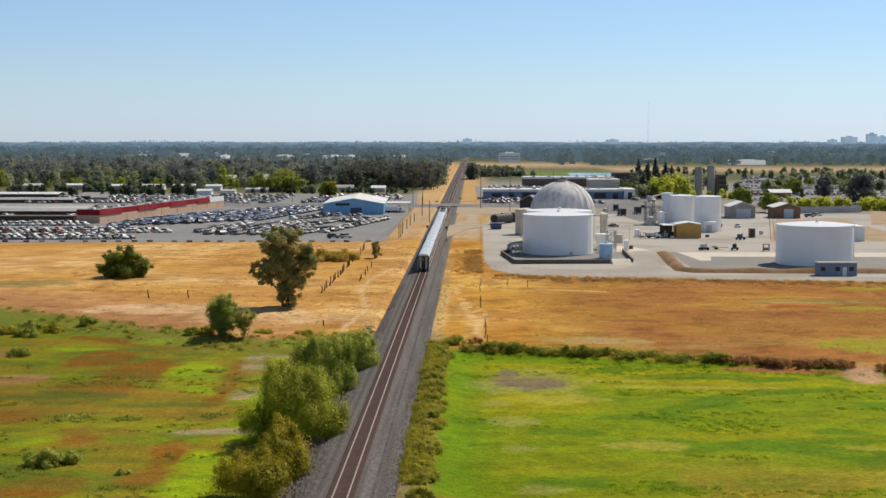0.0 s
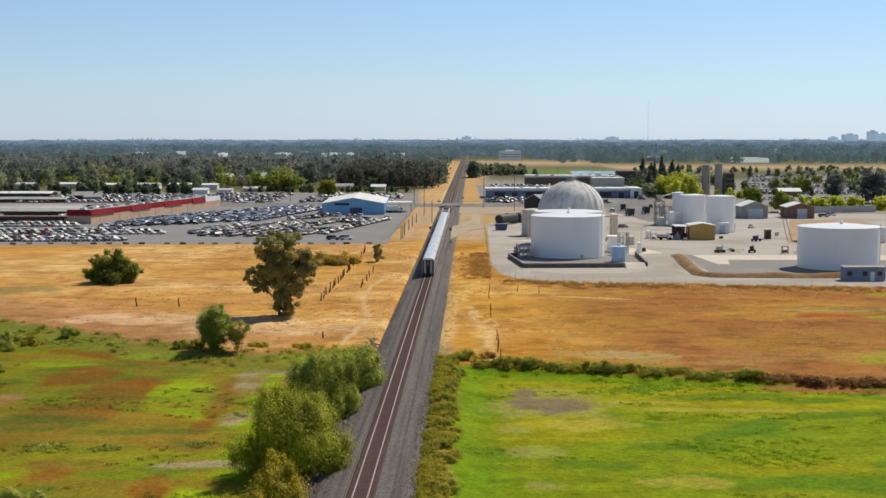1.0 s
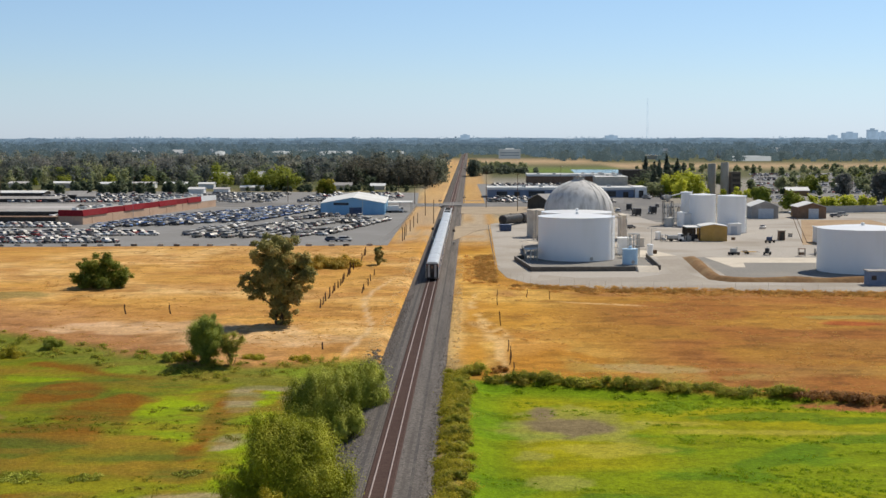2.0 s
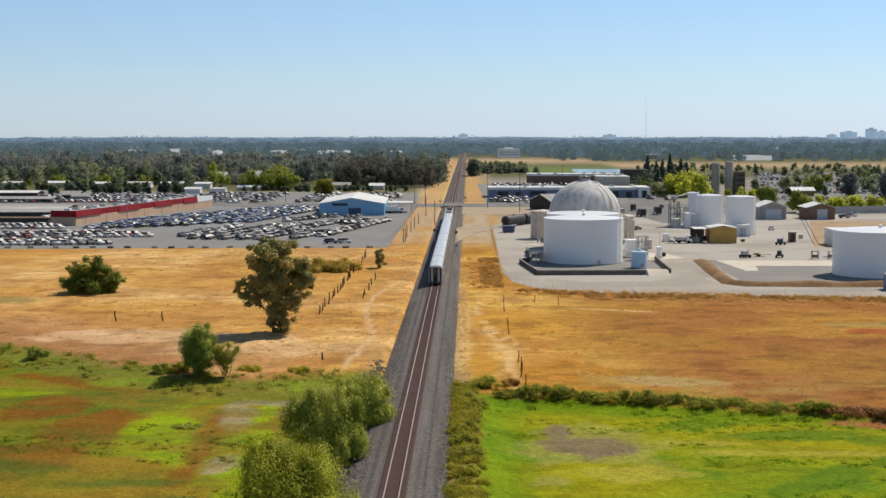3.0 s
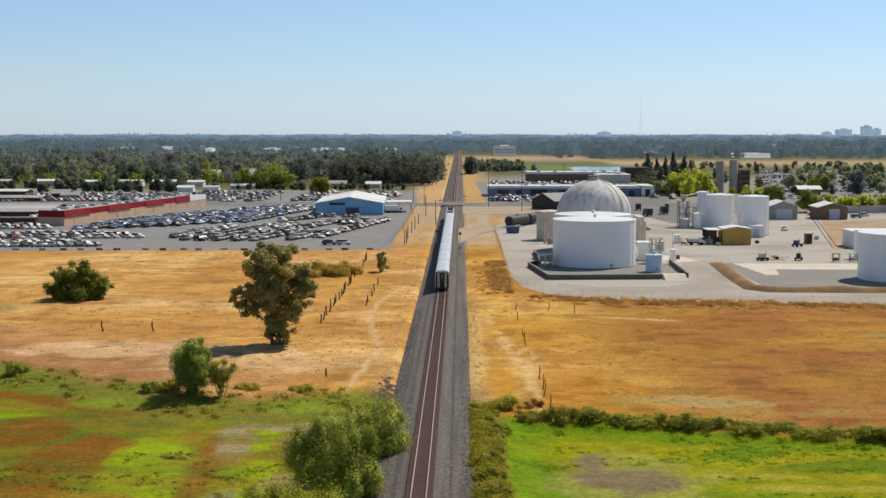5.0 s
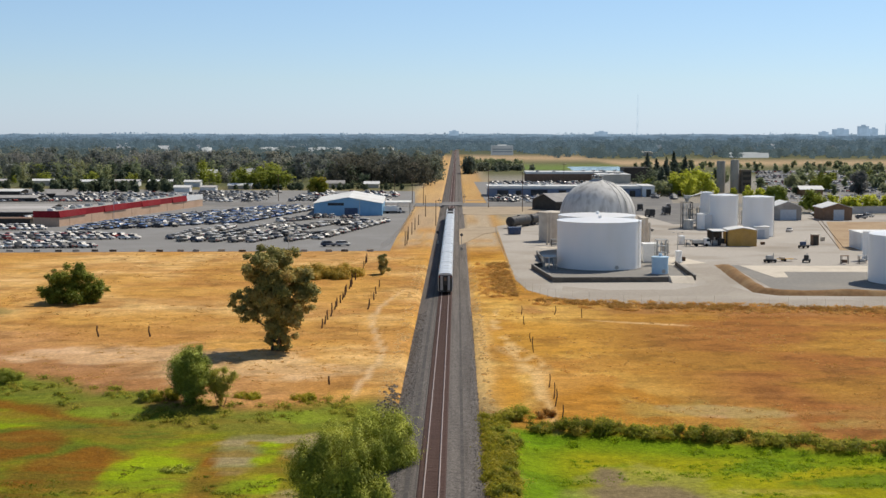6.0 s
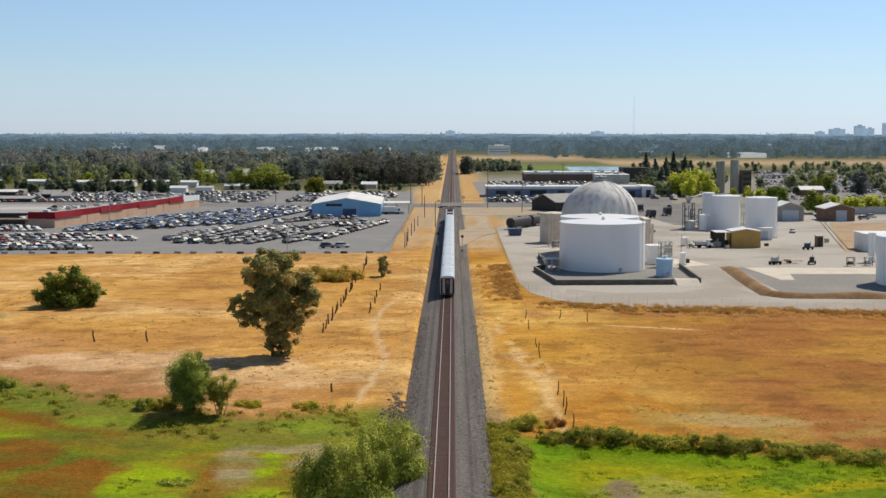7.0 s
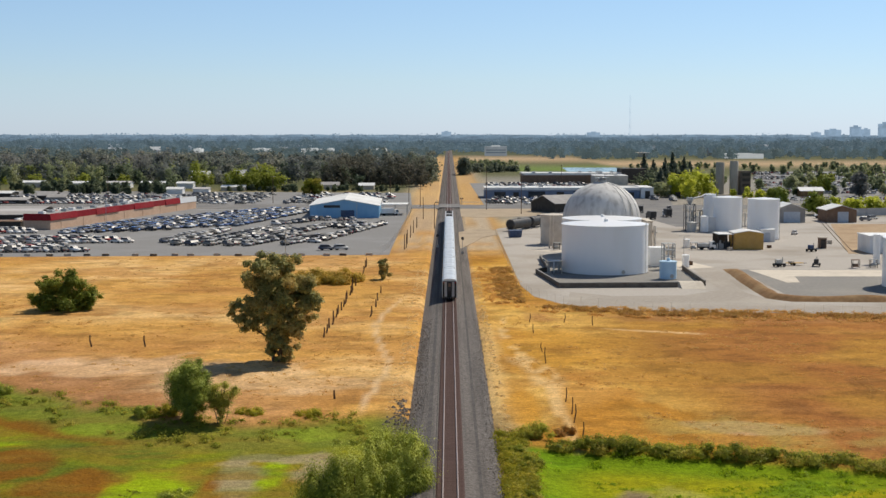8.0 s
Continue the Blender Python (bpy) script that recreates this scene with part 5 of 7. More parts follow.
def build_tree(name, label, category, x, y, h, w, base, leaves, count, leaf, seed, lumps=14, trunk=0.3, stems=1, group="", aspect=1.7, shape=None, shoot=0.0):
    rng = np.random.default_rng(seed)
    z = float(land_height(x, y)) if y < 480 else 0.0
    t = thing(name, label, category, x, y, z - 0.05, group=group)
    if shape:
        c, r = [], []
        for sx, sz, sr in shape:
            for k in range(7 if shoot else 11):
                q = sr * (0.28 + 0.4 * rng.random()) * (1.6 if shoot else 1.0)
                c.append((sx + rng.normal() * sr * (0.3 if shoot else 0.55), rng.normal() * sr * 0.9, max(sz + rng.normal() * sr * 0.5, q * 0.6)))
                r.append((q, q, q * 0.8))
    else:
        c, r = crown_blobs(rng, w, h, base, lumps)
    if shoot and not shape:
        # upright plumes that break the outline
        for k in range(int(lumps * 2.2)):
            q = int(rng.integers(0, lumps))
            a, e = rng.random() * 6.283, 0.15 + 1.3 * rng.random()
            d = (math.cos(a) * math.cos(e), math.sin(a) * math.cos(e), math.sin(e))
            c.append(tuple(c[q][i] + d[i] * r[q][i] for i in range(3)))
            s = w * (0.035 + 0.04 * rng.random())
            r.append((s, s, s * (1.5 + rng.random())))
    bm = bmesh.new()
    for s in range(stems):
        ox, oy = (0, 0) if stems == 1 else (rng.normal() * 0.35, rng.normal() * 0.35)
        fork = Vector((ox * 2 + rng.normal() * 0.2, oy * 2, base + (h - base) * 0.3))
        tube(bm, (ox, oy, 0), fork, trunk / stems ** 0.5, trunk * 0.6 / stems ** 0.5, 8)
        tube(bm, fork, (ox, oy, h * 0.8), trunk * 0.6 / stems ** 0.5, 0.04, 7)
    part("trunk", bm, M_BARK, t)
    order = rng.permutation(len(c))[: min(len(c), 9)]
    for k in order:
        bm = bmesh.new()
        s = Vector((0, 0, base * 0.7 + 0.35 * (c[k][2] - base * 0.7)))
        tube(bm, s, c[k], trunk * 0.35, 0.03, 6)
        part("limb", bm, M_BARK, t)
    me = leaf_mesh("crown", leaves, rng, c, r, count, leaf, aspect, shell=not shape, hollow=0.85, shoot=shoot)
    crown = new("crown", me)
    crown.parent = t
    return t


# trees and bushes of the foreground
EUCALYPTUS = [(-0.6, 16.0, 1.5), (1.2, 15.3, 1.6), (-2.4, 14.4, 1.9), (-3.2, 12.8, 1.7), (0.2, 13.4, 2.4), (3.0, 13.0, 2.0), (4.4, 11.4, 1.8), (5.4, 9.8, 1.6), (4.6, 8.4, 1.6), (2.0, 10.8, 2.3), (-0.8, 10.8, 2.4), (-2.4, 9.8, 2.0), (-4.4, 9.0, 1.5), (-5.9, 8.5, 1.2), (-4.6, 6.9, 1.3), (-2.6, 6.8, 1.7), (1.6, 8.2, 2.3), (3.2, 6.4, 2.0), (0.4, 6.2, 2.1), (1.6, 4.4, 1.7), (0.0, 4.2, 1.5), (0.5, 2.8, 1.2), (1.6, 2.4, 1.2), (-0.6, 2.2, 0.9), (3.2, 4.8, 0.9), (1.2, 1.0, 1.0), (-1.8, 15.6, 0.7), (2.4, 14.6, 0.7), (-4.2, 13.4, 0.6), (5.4, 12.2, 0.7), (6.3, 8.6, 0.7), (-6.6, 7.6, 0.6), (4.4, 5.8, 0.8), (-3.6, 5.4, 0.7)]
build_tree("eucalyptus_tree", "tall dark olive eucalyptus tree standing in dry grass", "tree", -27.4, 300.0, 17.3, 12.4, 1.2, G_EUCA, 70000, 0.24, 3, 22, 0.45, 2, shape=EUCALYPTUS)
ROUND = [(-3.6, 2.8, 2.2), (-1.2, 4.4, 2.5), (2.0, 5.0, 2.4), (4.0, 3.4, 2.0), (0.2, 2.4, 2.6), (-4.8, 1.7, 1.3), (5.2, 2.0, 1.2), (1.2, 6.2, 1.3), (-2.6, 5.4, 1.2), (2.8, 1.6, 1.8), (-2.4, 1.4, 1.6)]
build_tree("round_tree", "low rounded dark green tree in dry grass", "tree", -77.8, 360.5, 7.4, 11.4, 0.0, G_OAK, 30000, 0.24, 4, 34, 0.35, 2, shape=ROUND)
YOUNG_WILLOW = [(0, 0.7, 0.6), (0.2, 1.5, 1.0), (-0.9, 2.6, 1.3), (0.9, 2.5, 1.2), (0, 3.6, 1.7), (-1.7, 4.2, 1.3), (1.6, 3.9, 1.3), (-0.6, 5.0, 1.5), (1.2, 5.2, 1.4), (-1.5, 5.8, 0.9), (0.6, 6.4, 1.1), (1.9, 6.0, 0.6), (-0.4, 7.0, 0.6), (1.2, 7.4, 0.5)]
THIN_WILLOW = [(0, 0.6, 0.4), (0, 1.5, 0.7), (-0.8, 2.4, 0.8), (0.8, 2.5, 0.8), (0, 3.2, 1.0), (-1.4, 3.5, 0.7), (1.4, 3.6, 0.7), (-0.6, 4.4, 0.6), (0.8, 4.6, 0.6), (1.9, 4.3, 0.4)]
build_tree("willow", "young grey-green willow at the meadow's edge", "tree", -32.7, 257.5, 8.3, 5.4, 0.0, G_YOUNG, 46000, 0.085, 5, 28, 0.16, 2, shape=YOUNG_WILLOW, aspect=3.4, shoot=0.7)
build_tree("willow", "thin light green willow with bare stems showing", "tree", -28.6, 256.2, 5.4, 4.2, 0.3, G_THIN, 7000, 0.085, 6, 18, 0.1, 3, shape=THIN_WILLOW, aspect=3.4, shoot=0.7)
SMALL = [(0, 0.9, 0.7), (0.1, 1.8, 1.1), (-0.2, 2.7, 1.3), (0.2, 3.5, 1.2), (0.0, 4.3, 0.8), (0.1, 4.9, 0.4)]
build_tree("small_tree", "small dark leafy tree beside a fence line", "tree", -15.9, 418.0, 5.1, 3.6, 0.2, G_EUCA, 6000, 0.22, 7, 14, 0.14, shape=SMALL)
build_tree("willow_bush", "large grey-green willow bush beside the railway bank", "bush", -8.8, 211.0, 8.0, 10.2, -0.6, G_SILVER, 95000, 0.085, 8, 26, 0.2, 4, aspect=2.8, shoot=0.7)
build_tree("willow_bush", "grey-green willow bush leaning to the railway bank", "bush", -5.6, 226.0, 7.0, 8.0, -0.6, G_SILVER, 58000, 0.085, 9, 20, 0.15, 3, aspect=2.8, shoot=0.7)
build_tree("willow_bush", "small willow bush at the foot of the railway bank", "bush", -5.3, 207.0, 4.6, 5.0, -0.6, G_SILVER, 26000, 0.085, 13, 14, 0.12, 3, aspect=2.8, shoot=0.7)
build_tree("willow_bush", "broad rounded willow bush by the railway bank", "bush", -8.4, 177.0, 9.0, 12.8, -0.8, G_WILLOW, 125000, 0.085, 10, 30, 0.22, 4, aspect=2.8, shoot=0.7)
build_tree("yellow_bush", "yellow-green bush in the wet meadow", "bush", -8.0, 157.5, 6.4, 7.2, -0.5, G_OLIVE, 52000, 0.08, 11, 22, 0.15, 4, aspect=2.8, shoot=0.7)
build_tree("yellow_bush", "low yellow-green bush in the wet meadow", "bush", -9.4, 149.5, 4.4, 8.4, -0.5, G_OLIVE, 46000, 0.08, 12, 22, 0.12, 4, aspect=2.8, shoot=0.7)


def tuft_lumps(rng, w, h, n):
    """Low uneven lumps of a shrub, each sunk into the ground."""
    a, q = rng.random(n) * 6.283, np.sqrt(rng.random(n)) * w / 2
    z = h * (0.15 + 0.5 * rng.random(n)) * (1.1 - 0.6 * q / (w / 2))
    c = np.stack([q * np.cos(a), q * np.sin(a), z], 1)
    s = w * (0.09 + 0.13 * rng.random(n))
    r = np.stack([s, s, np.minimum(s * 0.8, h * 0.4)], 1)
    return c.tolist(), r.tolist()


def bush_row(name, label, spots, leaves, leaf, seed, group):
    rng = np.random.default_rng(seed)
    for x, y, w, h in spots:
        n = int(260 * w * h / (leaf / 0.25) ** 2 * 0.55)
        c, r = tuft_lumps(rng, w, h, 18)
        z = float(land_height(x, y)) if y < 480 else 0.0
        ob = thing(name, label, "bush", x, y, z - 0.05, group=group)
        for k in range(4):
            bm = bmesh.new()
            tube(bm, (0, 0, 0), (c[k][0] * 0.8, c[k][1] * 0.8, c[k][2]), 0.05, 0.015, 5)
            part("stem", bm, M_BARK, ob)
        crown = new("crown", leaf_mesh("crown", leaves, rng, c, r, max(n, 300), leaf, shell=True, shoot=0.3))
        crown.parent = ob


rs = random.Random(12)
bush_row("bank_shrub", "olive and yellowish shrub along the railway bank", [(7.2 + rs.uniform(-0.7, 0.8), 137 + 3.4 * k + rs.uniform(-1, 1), rs.uniform(1.8, 3.8), rs.choice((0.5, 0.7, 1.0, 1.6))) for k in range(32)][::3], G_BANK, 0.12, 20, "shrubs along the bank")
bush_row("bank_shrub", "green weedy shrub along the railway bank", [(7.6 + rs.uniform(-0.7, 0.8), 139 + 6.8 * k + rs.uniform(-1, 1), rs.uniform(1.8, 3.6), rs.choice((0.5, 0.7, 1.0, 1.6))) for k in range(16)], G_HEDGE, 0.12, 26, "shrubs along the bank")
bush_row("hedge_shrub", "dark green weedy shrub along the field edge", [(13 + 2.1 * k + rs.uniform(-0.6, 0.6), float(right_edge(np.array(13 + 2.1 * k))) + 1.3 + rs.uniform(-0.4, 0.7), rs.uniform(2.4, 5.2), rs.choice((0.7, 0.9, 1.1, 1.5, 2.0))) for k in range(20)], G_HEDGE, 0.12, 21, "shrubs along the field edge")
bush_row("dry_brush", "red-brown dry brush along the field edge", [(55.5 + 1.7 * k + rs.uniform(-0.5, 0.5), float(right_edge(np.array(55.5 + 1.7 * k))) + 1.3 + rs.uniform(-0.5, 0.5), rs.uniform(3.2, 4.4), rs.uniform(1.0, 1.5)) for k in range(11)], G_BROWNWEED, 0.16, 22, "dry brush along the field edge")
bush_row("dry_brush", "red-brown dry brush beside a gap in the field edge", [(78.5, 224.5, 3.4, 1.2), (81, 224, 3.8, 1.4), (84, 223.5, 3.6, 1.2)], G_BROWNWEED, 0.16, 28, "dry brush along the field edge")
bush_row("marsh_shrub", "low green shrub at the marsh edge", [(-38.8, 260.5, 2.8, 2.0), (-63.0, 275.5, 3.6, 2.6), (-71.0, 264, 4.6, 2.8), (-74, 275, 4.0, 2.4), (-65.0, 241, 3.6, 2.4), (-35.8, 164, 4.0, 3.0), (-33.8, 165, 2.6, 2.2), (-26.0, 160, 1.6, 0.9), (-28.4, 227, 3.4, 0.6), (-22, 192, 3.0, 0.5), (-40.5, 190, 4.6, 0.5), (-33, 190, 3.6, 0.5)], G_SILVER, 0.1, 23, "marsh shrubs")
bush_row("marsh_shrub", "low yellow-green shrub at the marsh edge", [(-36.2, 259.8, 3.2, 2.4), (-25.5, 261.5, 3.6, 1.0), (-18.0, 260.5, 3.4, 1.1), (-68.0, 270, 4.0, 2.2), (-77, 268, 4.4, 2.4)], G_BANK, 0.1, 29, "marsh shrubs")
bush_row("bank_shrub", "rounded green bush where the bank meets the field edge", [(10.3, 248, 4.4, 2.2)], G_HEDGE, 0.12, 30, "shrubs along the bank")
bush_row("bank_shrub", "brownish bush where the bank meets the field edge", [(13.6, 249.5, 2.6, 1.7)], G_RUSTGRASS, 0.12, 31, "shrubs along the bank")
bush_row("scrub", "olive scrub beside the parking lot", [(-33.5, 413, 7.5, 4.0), (-29.5, 411, 8.0, 4.8), (-31.5, 407, 6.5, 3.0)], G_SCRUB, 0.2, 24, "scrub beside the lot")
bush_row("scrub", "olive-brown scrub beside the parking lot", [(-25.0, 413, 7.5, 4.2), (-27, 407, 6.5, 3.0), (-22.6, 411, 4.5, 2.6)], G_SCRUB, 0.22, 27, "scrub beside the lot")


# distance haze is put into the colour, and the surface glows with it
def haze_glow_material(name, col, glow):
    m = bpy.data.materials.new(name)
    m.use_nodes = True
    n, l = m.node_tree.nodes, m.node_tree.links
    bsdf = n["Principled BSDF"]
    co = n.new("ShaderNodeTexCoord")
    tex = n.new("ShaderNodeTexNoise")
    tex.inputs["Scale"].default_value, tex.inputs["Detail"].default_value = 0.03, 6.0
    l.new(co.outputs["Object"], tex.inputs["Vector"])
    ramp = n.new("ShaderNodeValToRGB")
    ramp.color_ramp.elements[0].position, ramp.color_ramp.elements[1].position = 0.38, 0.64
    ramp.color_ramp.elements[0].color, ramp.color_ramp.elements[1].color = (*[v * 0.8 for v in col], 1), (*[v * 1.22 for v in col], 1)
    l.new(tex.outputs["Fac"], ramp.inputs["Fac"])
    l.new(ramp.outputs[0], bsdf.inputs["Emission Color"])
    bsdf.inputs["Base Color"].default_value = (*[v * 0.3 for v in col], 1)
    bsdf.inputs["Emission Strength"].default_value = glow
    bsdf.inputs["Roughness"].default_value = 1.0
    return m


def wood(name, label, places, leaves, leaf, per_tree, seed, aspect=1.5, backdrop=False):
    """Many trees in one sheet of woodland, a tone for each tree."""
    rng = np.random.default_rng(seed)
    C, R, T = [], [], []
    for x, y, h, w in places:
        c, r = crown_blobs(rng, w * 1.15, h, 0.0, 8)
        c += [(0, 0, h * 0.24), (0, 0, h * 0.5)]
        r += [(w * 0.42, w * 0.42, h * 0.24), (w * 0.36, w * 0.36, h * 0.3)]
        C += [(x + a, y + b, d) for a, b, d in c]
        R += [(a * 1.25, b * 1.25, d * 1.1) for a, b, d in r]
        T += [rng.random()] * len(c)
    me = leaf_mesh(name, leaves, rng, C, R, per_tree * len(places), leaf, aspect, hollow=0.7, up=0.9, tones=T)
    return tagged(new(name, me), label, "backdrop" if backdrop else "woodland", kind="structure" if backdrop else "stuff")


def scatter(rng, x0, x1, y0, y1, n, h0, h1):
    out = []
    for _ in range(n):
        h = rng.uniform(h0, h1)
        out.append((rng.uniform(x0, x1), rng.uniform(y0, y1), h, h * rng.uniform(0.6, 0.95)))
    return out


rw = random.Random(77)
spread = lambda *a: scatter(rw, *a)
# gum leaf tones, lightened and greyed to paint in some distance haze
G_GREYGUM = foliage("hazed_grey_green_leaves", [(0.107, 0.124, 0.115), (0.177, 0.188, 0.172), (0.280, 0.268, 0.241)], 0.45)
G_LIME = foliage("lime_green_leaves", [(0.358, 0.388, 0.037), (0.530, 0.554, 0.062), (0.690, 0.690, 0.105)], 0.5)
G_DEEP = foliage("deep_green_leaves", [(0.068, 0.094, 0.061), (0.124, 0.156, 0.090), (0.195, 0.224, 0.122)], 0.42)
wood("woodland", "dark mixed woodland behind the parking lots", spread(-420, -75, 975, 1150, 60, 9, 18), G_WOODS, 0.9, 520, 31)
wood("woodland", "pale olive trees and scrub behind the parking lots", spread(-440, -130, 970, 1220, 150, 7, 15), G_LOTS, 0.85, 420, 56)
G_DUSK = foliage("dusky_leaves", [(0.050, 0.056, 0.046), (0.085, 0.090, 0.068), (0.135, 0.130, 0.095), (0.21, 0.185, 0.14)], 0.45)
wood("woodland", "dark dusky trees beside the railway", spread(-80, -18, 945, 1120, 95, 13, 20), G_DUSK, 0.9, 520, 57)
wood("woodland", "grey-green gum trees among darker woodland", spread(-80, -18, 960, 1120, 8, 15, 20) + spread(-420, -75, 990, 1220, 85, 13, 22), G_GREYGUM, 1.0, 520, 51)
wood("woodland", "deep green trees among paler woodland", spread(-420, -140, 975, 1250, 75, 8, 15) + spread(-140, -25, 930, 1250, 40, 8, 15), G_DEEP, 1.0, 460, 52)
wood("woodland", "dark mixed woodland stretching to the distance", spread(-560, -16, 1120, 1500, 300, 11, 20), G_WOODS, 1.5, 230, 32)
wood("woodland", "light green trees among darker woodland", spread(-134, -92, 896, 925, 15, 11, 15) + spread(-300, -140, 955, 985, 12, 6, 10) + spread(-420, -130, 930, 1150, 22, 9, 15), G_BRIGHT, 0.9, 420, 33)
wood("woodland", "dark bushes and palms before the woods", spread(-208, -160, 850, 900, 40, 3.5, 8) + spread(-300, -210, 850, 920, 50, 2.5, 7) + spread(-160, -60, 878, 905, 34, 2.5, 5) + spread(-58, -26, 885, 905, 8, 2.5, 4.5), G_DEEP, 0.8, 420, 53)
wood("woodland", "dark conifers beside the railway", spread(8, 15, 1165, 1195, 7, 12, 15) + spread(-26, -13, 1000, 1150, 18, 14, 19) + spread(18, 45, 1235, 1265, 22, 6, 9) + spread(45, 70, 1255, 1290, 16, 4, 6), G_CONIFER, 1.0, 420, 34)
wood("woodland", "mixed trees around the far lots", spread(18, 62, 1270, 1420, 36, 6, 9) + spread(230, 480, 765, 800, 6, 6, 9) + spread(182, 420, 818, 836, 16, 5, 8) + spread(145, 195, 900, 1090, 26, 5, 9) + spread(205, 440, 920, 950, 22, 6, 9) + spread(225, 460, 1028, 1060, 24, 6, 9) + spread(215, 560, 860, 900, 7, 6, 9) + spread(230, 560, 960, 1000, 9, 6, 9) + spread(250, 600, 1110, 1260, 60, 6, 10) + spread(112, 122, 800, 860, 6, 9, 12) + spread(170, 620, 1280, 1430, 80, 4, 7), G_LOTS, 0.95, 330, 35)
wood("woodland", "bright green trees by the yard", spread(123, 139, 806, 830, 9, 11, 15) + spread(173, 236, 684, 706, 46, 5, 7.5) + spread(146, 172, 806, 836, 14, 3, 5.5), G_LIME, 0.8, 380, 36)
wood("woodland", "green trees among the far lots", spread(250, 420, 930, 960, 9, 6, 8) + spread(260, 420, 1030, 1060, 10, 6, 9), G_BRIGHT, 0.8, 360, 54)
wood("woodland", "dark green trees behind the yard sheds", spread(112, 132, 838, 875, 10, 11, 16), G_DEEP, 0.85, 480, 55)
# haze over these woods is painted as a blue-green glow of the leaves
G_MIDWOODS = haze_glow_material("mid_woods_haze", (0.070, 0.098, 0.102), 0.85)
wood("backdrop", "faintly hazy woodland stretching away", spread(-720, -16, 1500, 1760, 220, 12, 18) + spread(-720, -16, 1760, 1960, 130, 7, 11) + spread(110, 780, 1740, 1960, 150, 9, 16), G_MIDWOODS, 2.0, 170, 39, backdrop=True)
G_FARWOODS = haze_glow_material("far_woods_haze", (0.082, 0.122, 0.145), 0.85)
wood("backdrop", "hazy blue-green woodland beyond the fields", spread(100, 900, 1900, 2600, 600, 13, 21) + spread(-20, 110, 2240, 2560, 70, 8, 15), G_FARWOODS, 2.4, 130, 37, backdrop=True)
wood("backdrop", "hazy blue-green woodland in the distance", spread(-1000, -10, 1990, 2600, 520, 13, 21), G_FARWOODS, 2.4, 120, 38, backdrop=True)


def conifer(x, y, h, w, seed):
    rng = np.random.default_rng(seed)
    t = thing("conifer", "tall dark conifer with a pointed crown", "tree", x, y, 0, group="tall conifers")
    bm = bmesh.new()
    tube(bm, (0, 0, 0), (0, 0, h * 0.95), 0.35, 0.05, 8)
    part("trunk", bm, M_BARK, t)
    c, r = [], []
    for k in range(16):
        f = k / 15
        s = w * 0.5 * (1 - f) + 0.4
        a = rng.random() * 6.28
        c.append((0.25 * s * math.cos(a), 0.25 * s * math.sin(a), h * (0.1 + 0.88 * f)))
        r.append((s * 0.85, s * 0.85, h * 0.07))
    crown = new("crown", leaf_mesh("crown", G_CONIFER, rng, c, r, 6400, 0.75))
    crown.parent = t


for k, (x, y, h, w) in enumerate(((146, 1106, 18, 10), (121, 850, 20, 14), (126, 856, 23, 15), (132, 852, 21, 15), (116.5, 838, 15, 13), (150.5, 1090, 14, 10), (137, 862, 18, 14))):
    conifer(x, y, h, w, 60 + k)
build_tree("street_tree", "rounded dark green tree beside sheds", "tree", 157.5, 670, 9.8, 12, 0.6, G_OAK, 3500, 0.7, 71, 28, 0.3)
build_tree("street_tree", "rounded dark tree by the side road", "tree", 113.5, 850, 8.4, 13, 0.6, G_OAK, 3500, 0.7, 72, 28, 0.3)
build_tree("street_tree", "light green tree standing in the car lot", "tree", -76.0, 842, 9.0, 11.5, 0.8, G_HEDGE, 3500, 0.7, 73, 28, 0.3)
build_tree("street_tree", "tall grey-green tree by far lots", "tree", 224, 752, 16.5, 14, 1.5, G_GREYGUM, 4000, 0.8, 74, 32, 0.4)


build_tree("street_tree", "rounded dark tree before far lots", "tree", 157, 738, 8.6, 12, 0.6, G_OAK, 3500, 0.7, 75, 28, 0.3)
build_tree("street_tree", "grey-green tree among far lots", "tree", 224.5, 832, 13, 12, 0.8, G_GREYGUM, 3500, 0.7, 76, 28, 0.3)
build_tree("street_tree", "broad dark tree among far lots", "tree", 214, 868, 10.5, 12.5, 0.6, G_OAK, 3500, 0.7, 77, 28, 0.3)


def skyline(y, h0, h1, lump, col, glow, seed):
    rng = np.random.default_rng(seed)
    n = int(3600 / lump)
    x = (np.arange(n) - n / 2) * lump * 0.8 + rng.normal(size=n) * lump * 0.2
    top = rng.uniform(h0, h1, n) * (0.8 + 0.3 * lattice(x, x * 0, 160, seed))
    c = np.stack([x, y + rng.normal(size=n) * 20, top * 0.45], 1)
    r = np.stack([np.full(n, lump * 0.7), np.full(n, 25.0), top * 0.55], 1)
    me = leaf_mesh("backdrop", haze_glow_material("hazed_woods", col, glow), rng, c, r, n * 60, lump * 0.22, 1.3, hollow=0.8)
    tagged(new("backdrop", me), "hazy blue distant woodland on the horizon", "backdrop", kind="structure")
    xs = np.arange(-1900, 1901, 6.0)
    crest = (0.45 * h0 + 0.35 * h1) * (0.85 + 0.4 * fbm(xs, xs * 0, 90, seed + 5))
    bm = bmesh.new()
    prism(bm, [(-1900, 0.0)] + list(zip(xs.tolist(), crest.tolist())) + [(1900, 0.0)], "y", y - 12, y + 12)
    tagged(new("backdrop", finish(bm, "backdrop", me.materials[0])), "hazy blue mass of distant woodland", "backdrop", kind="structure")


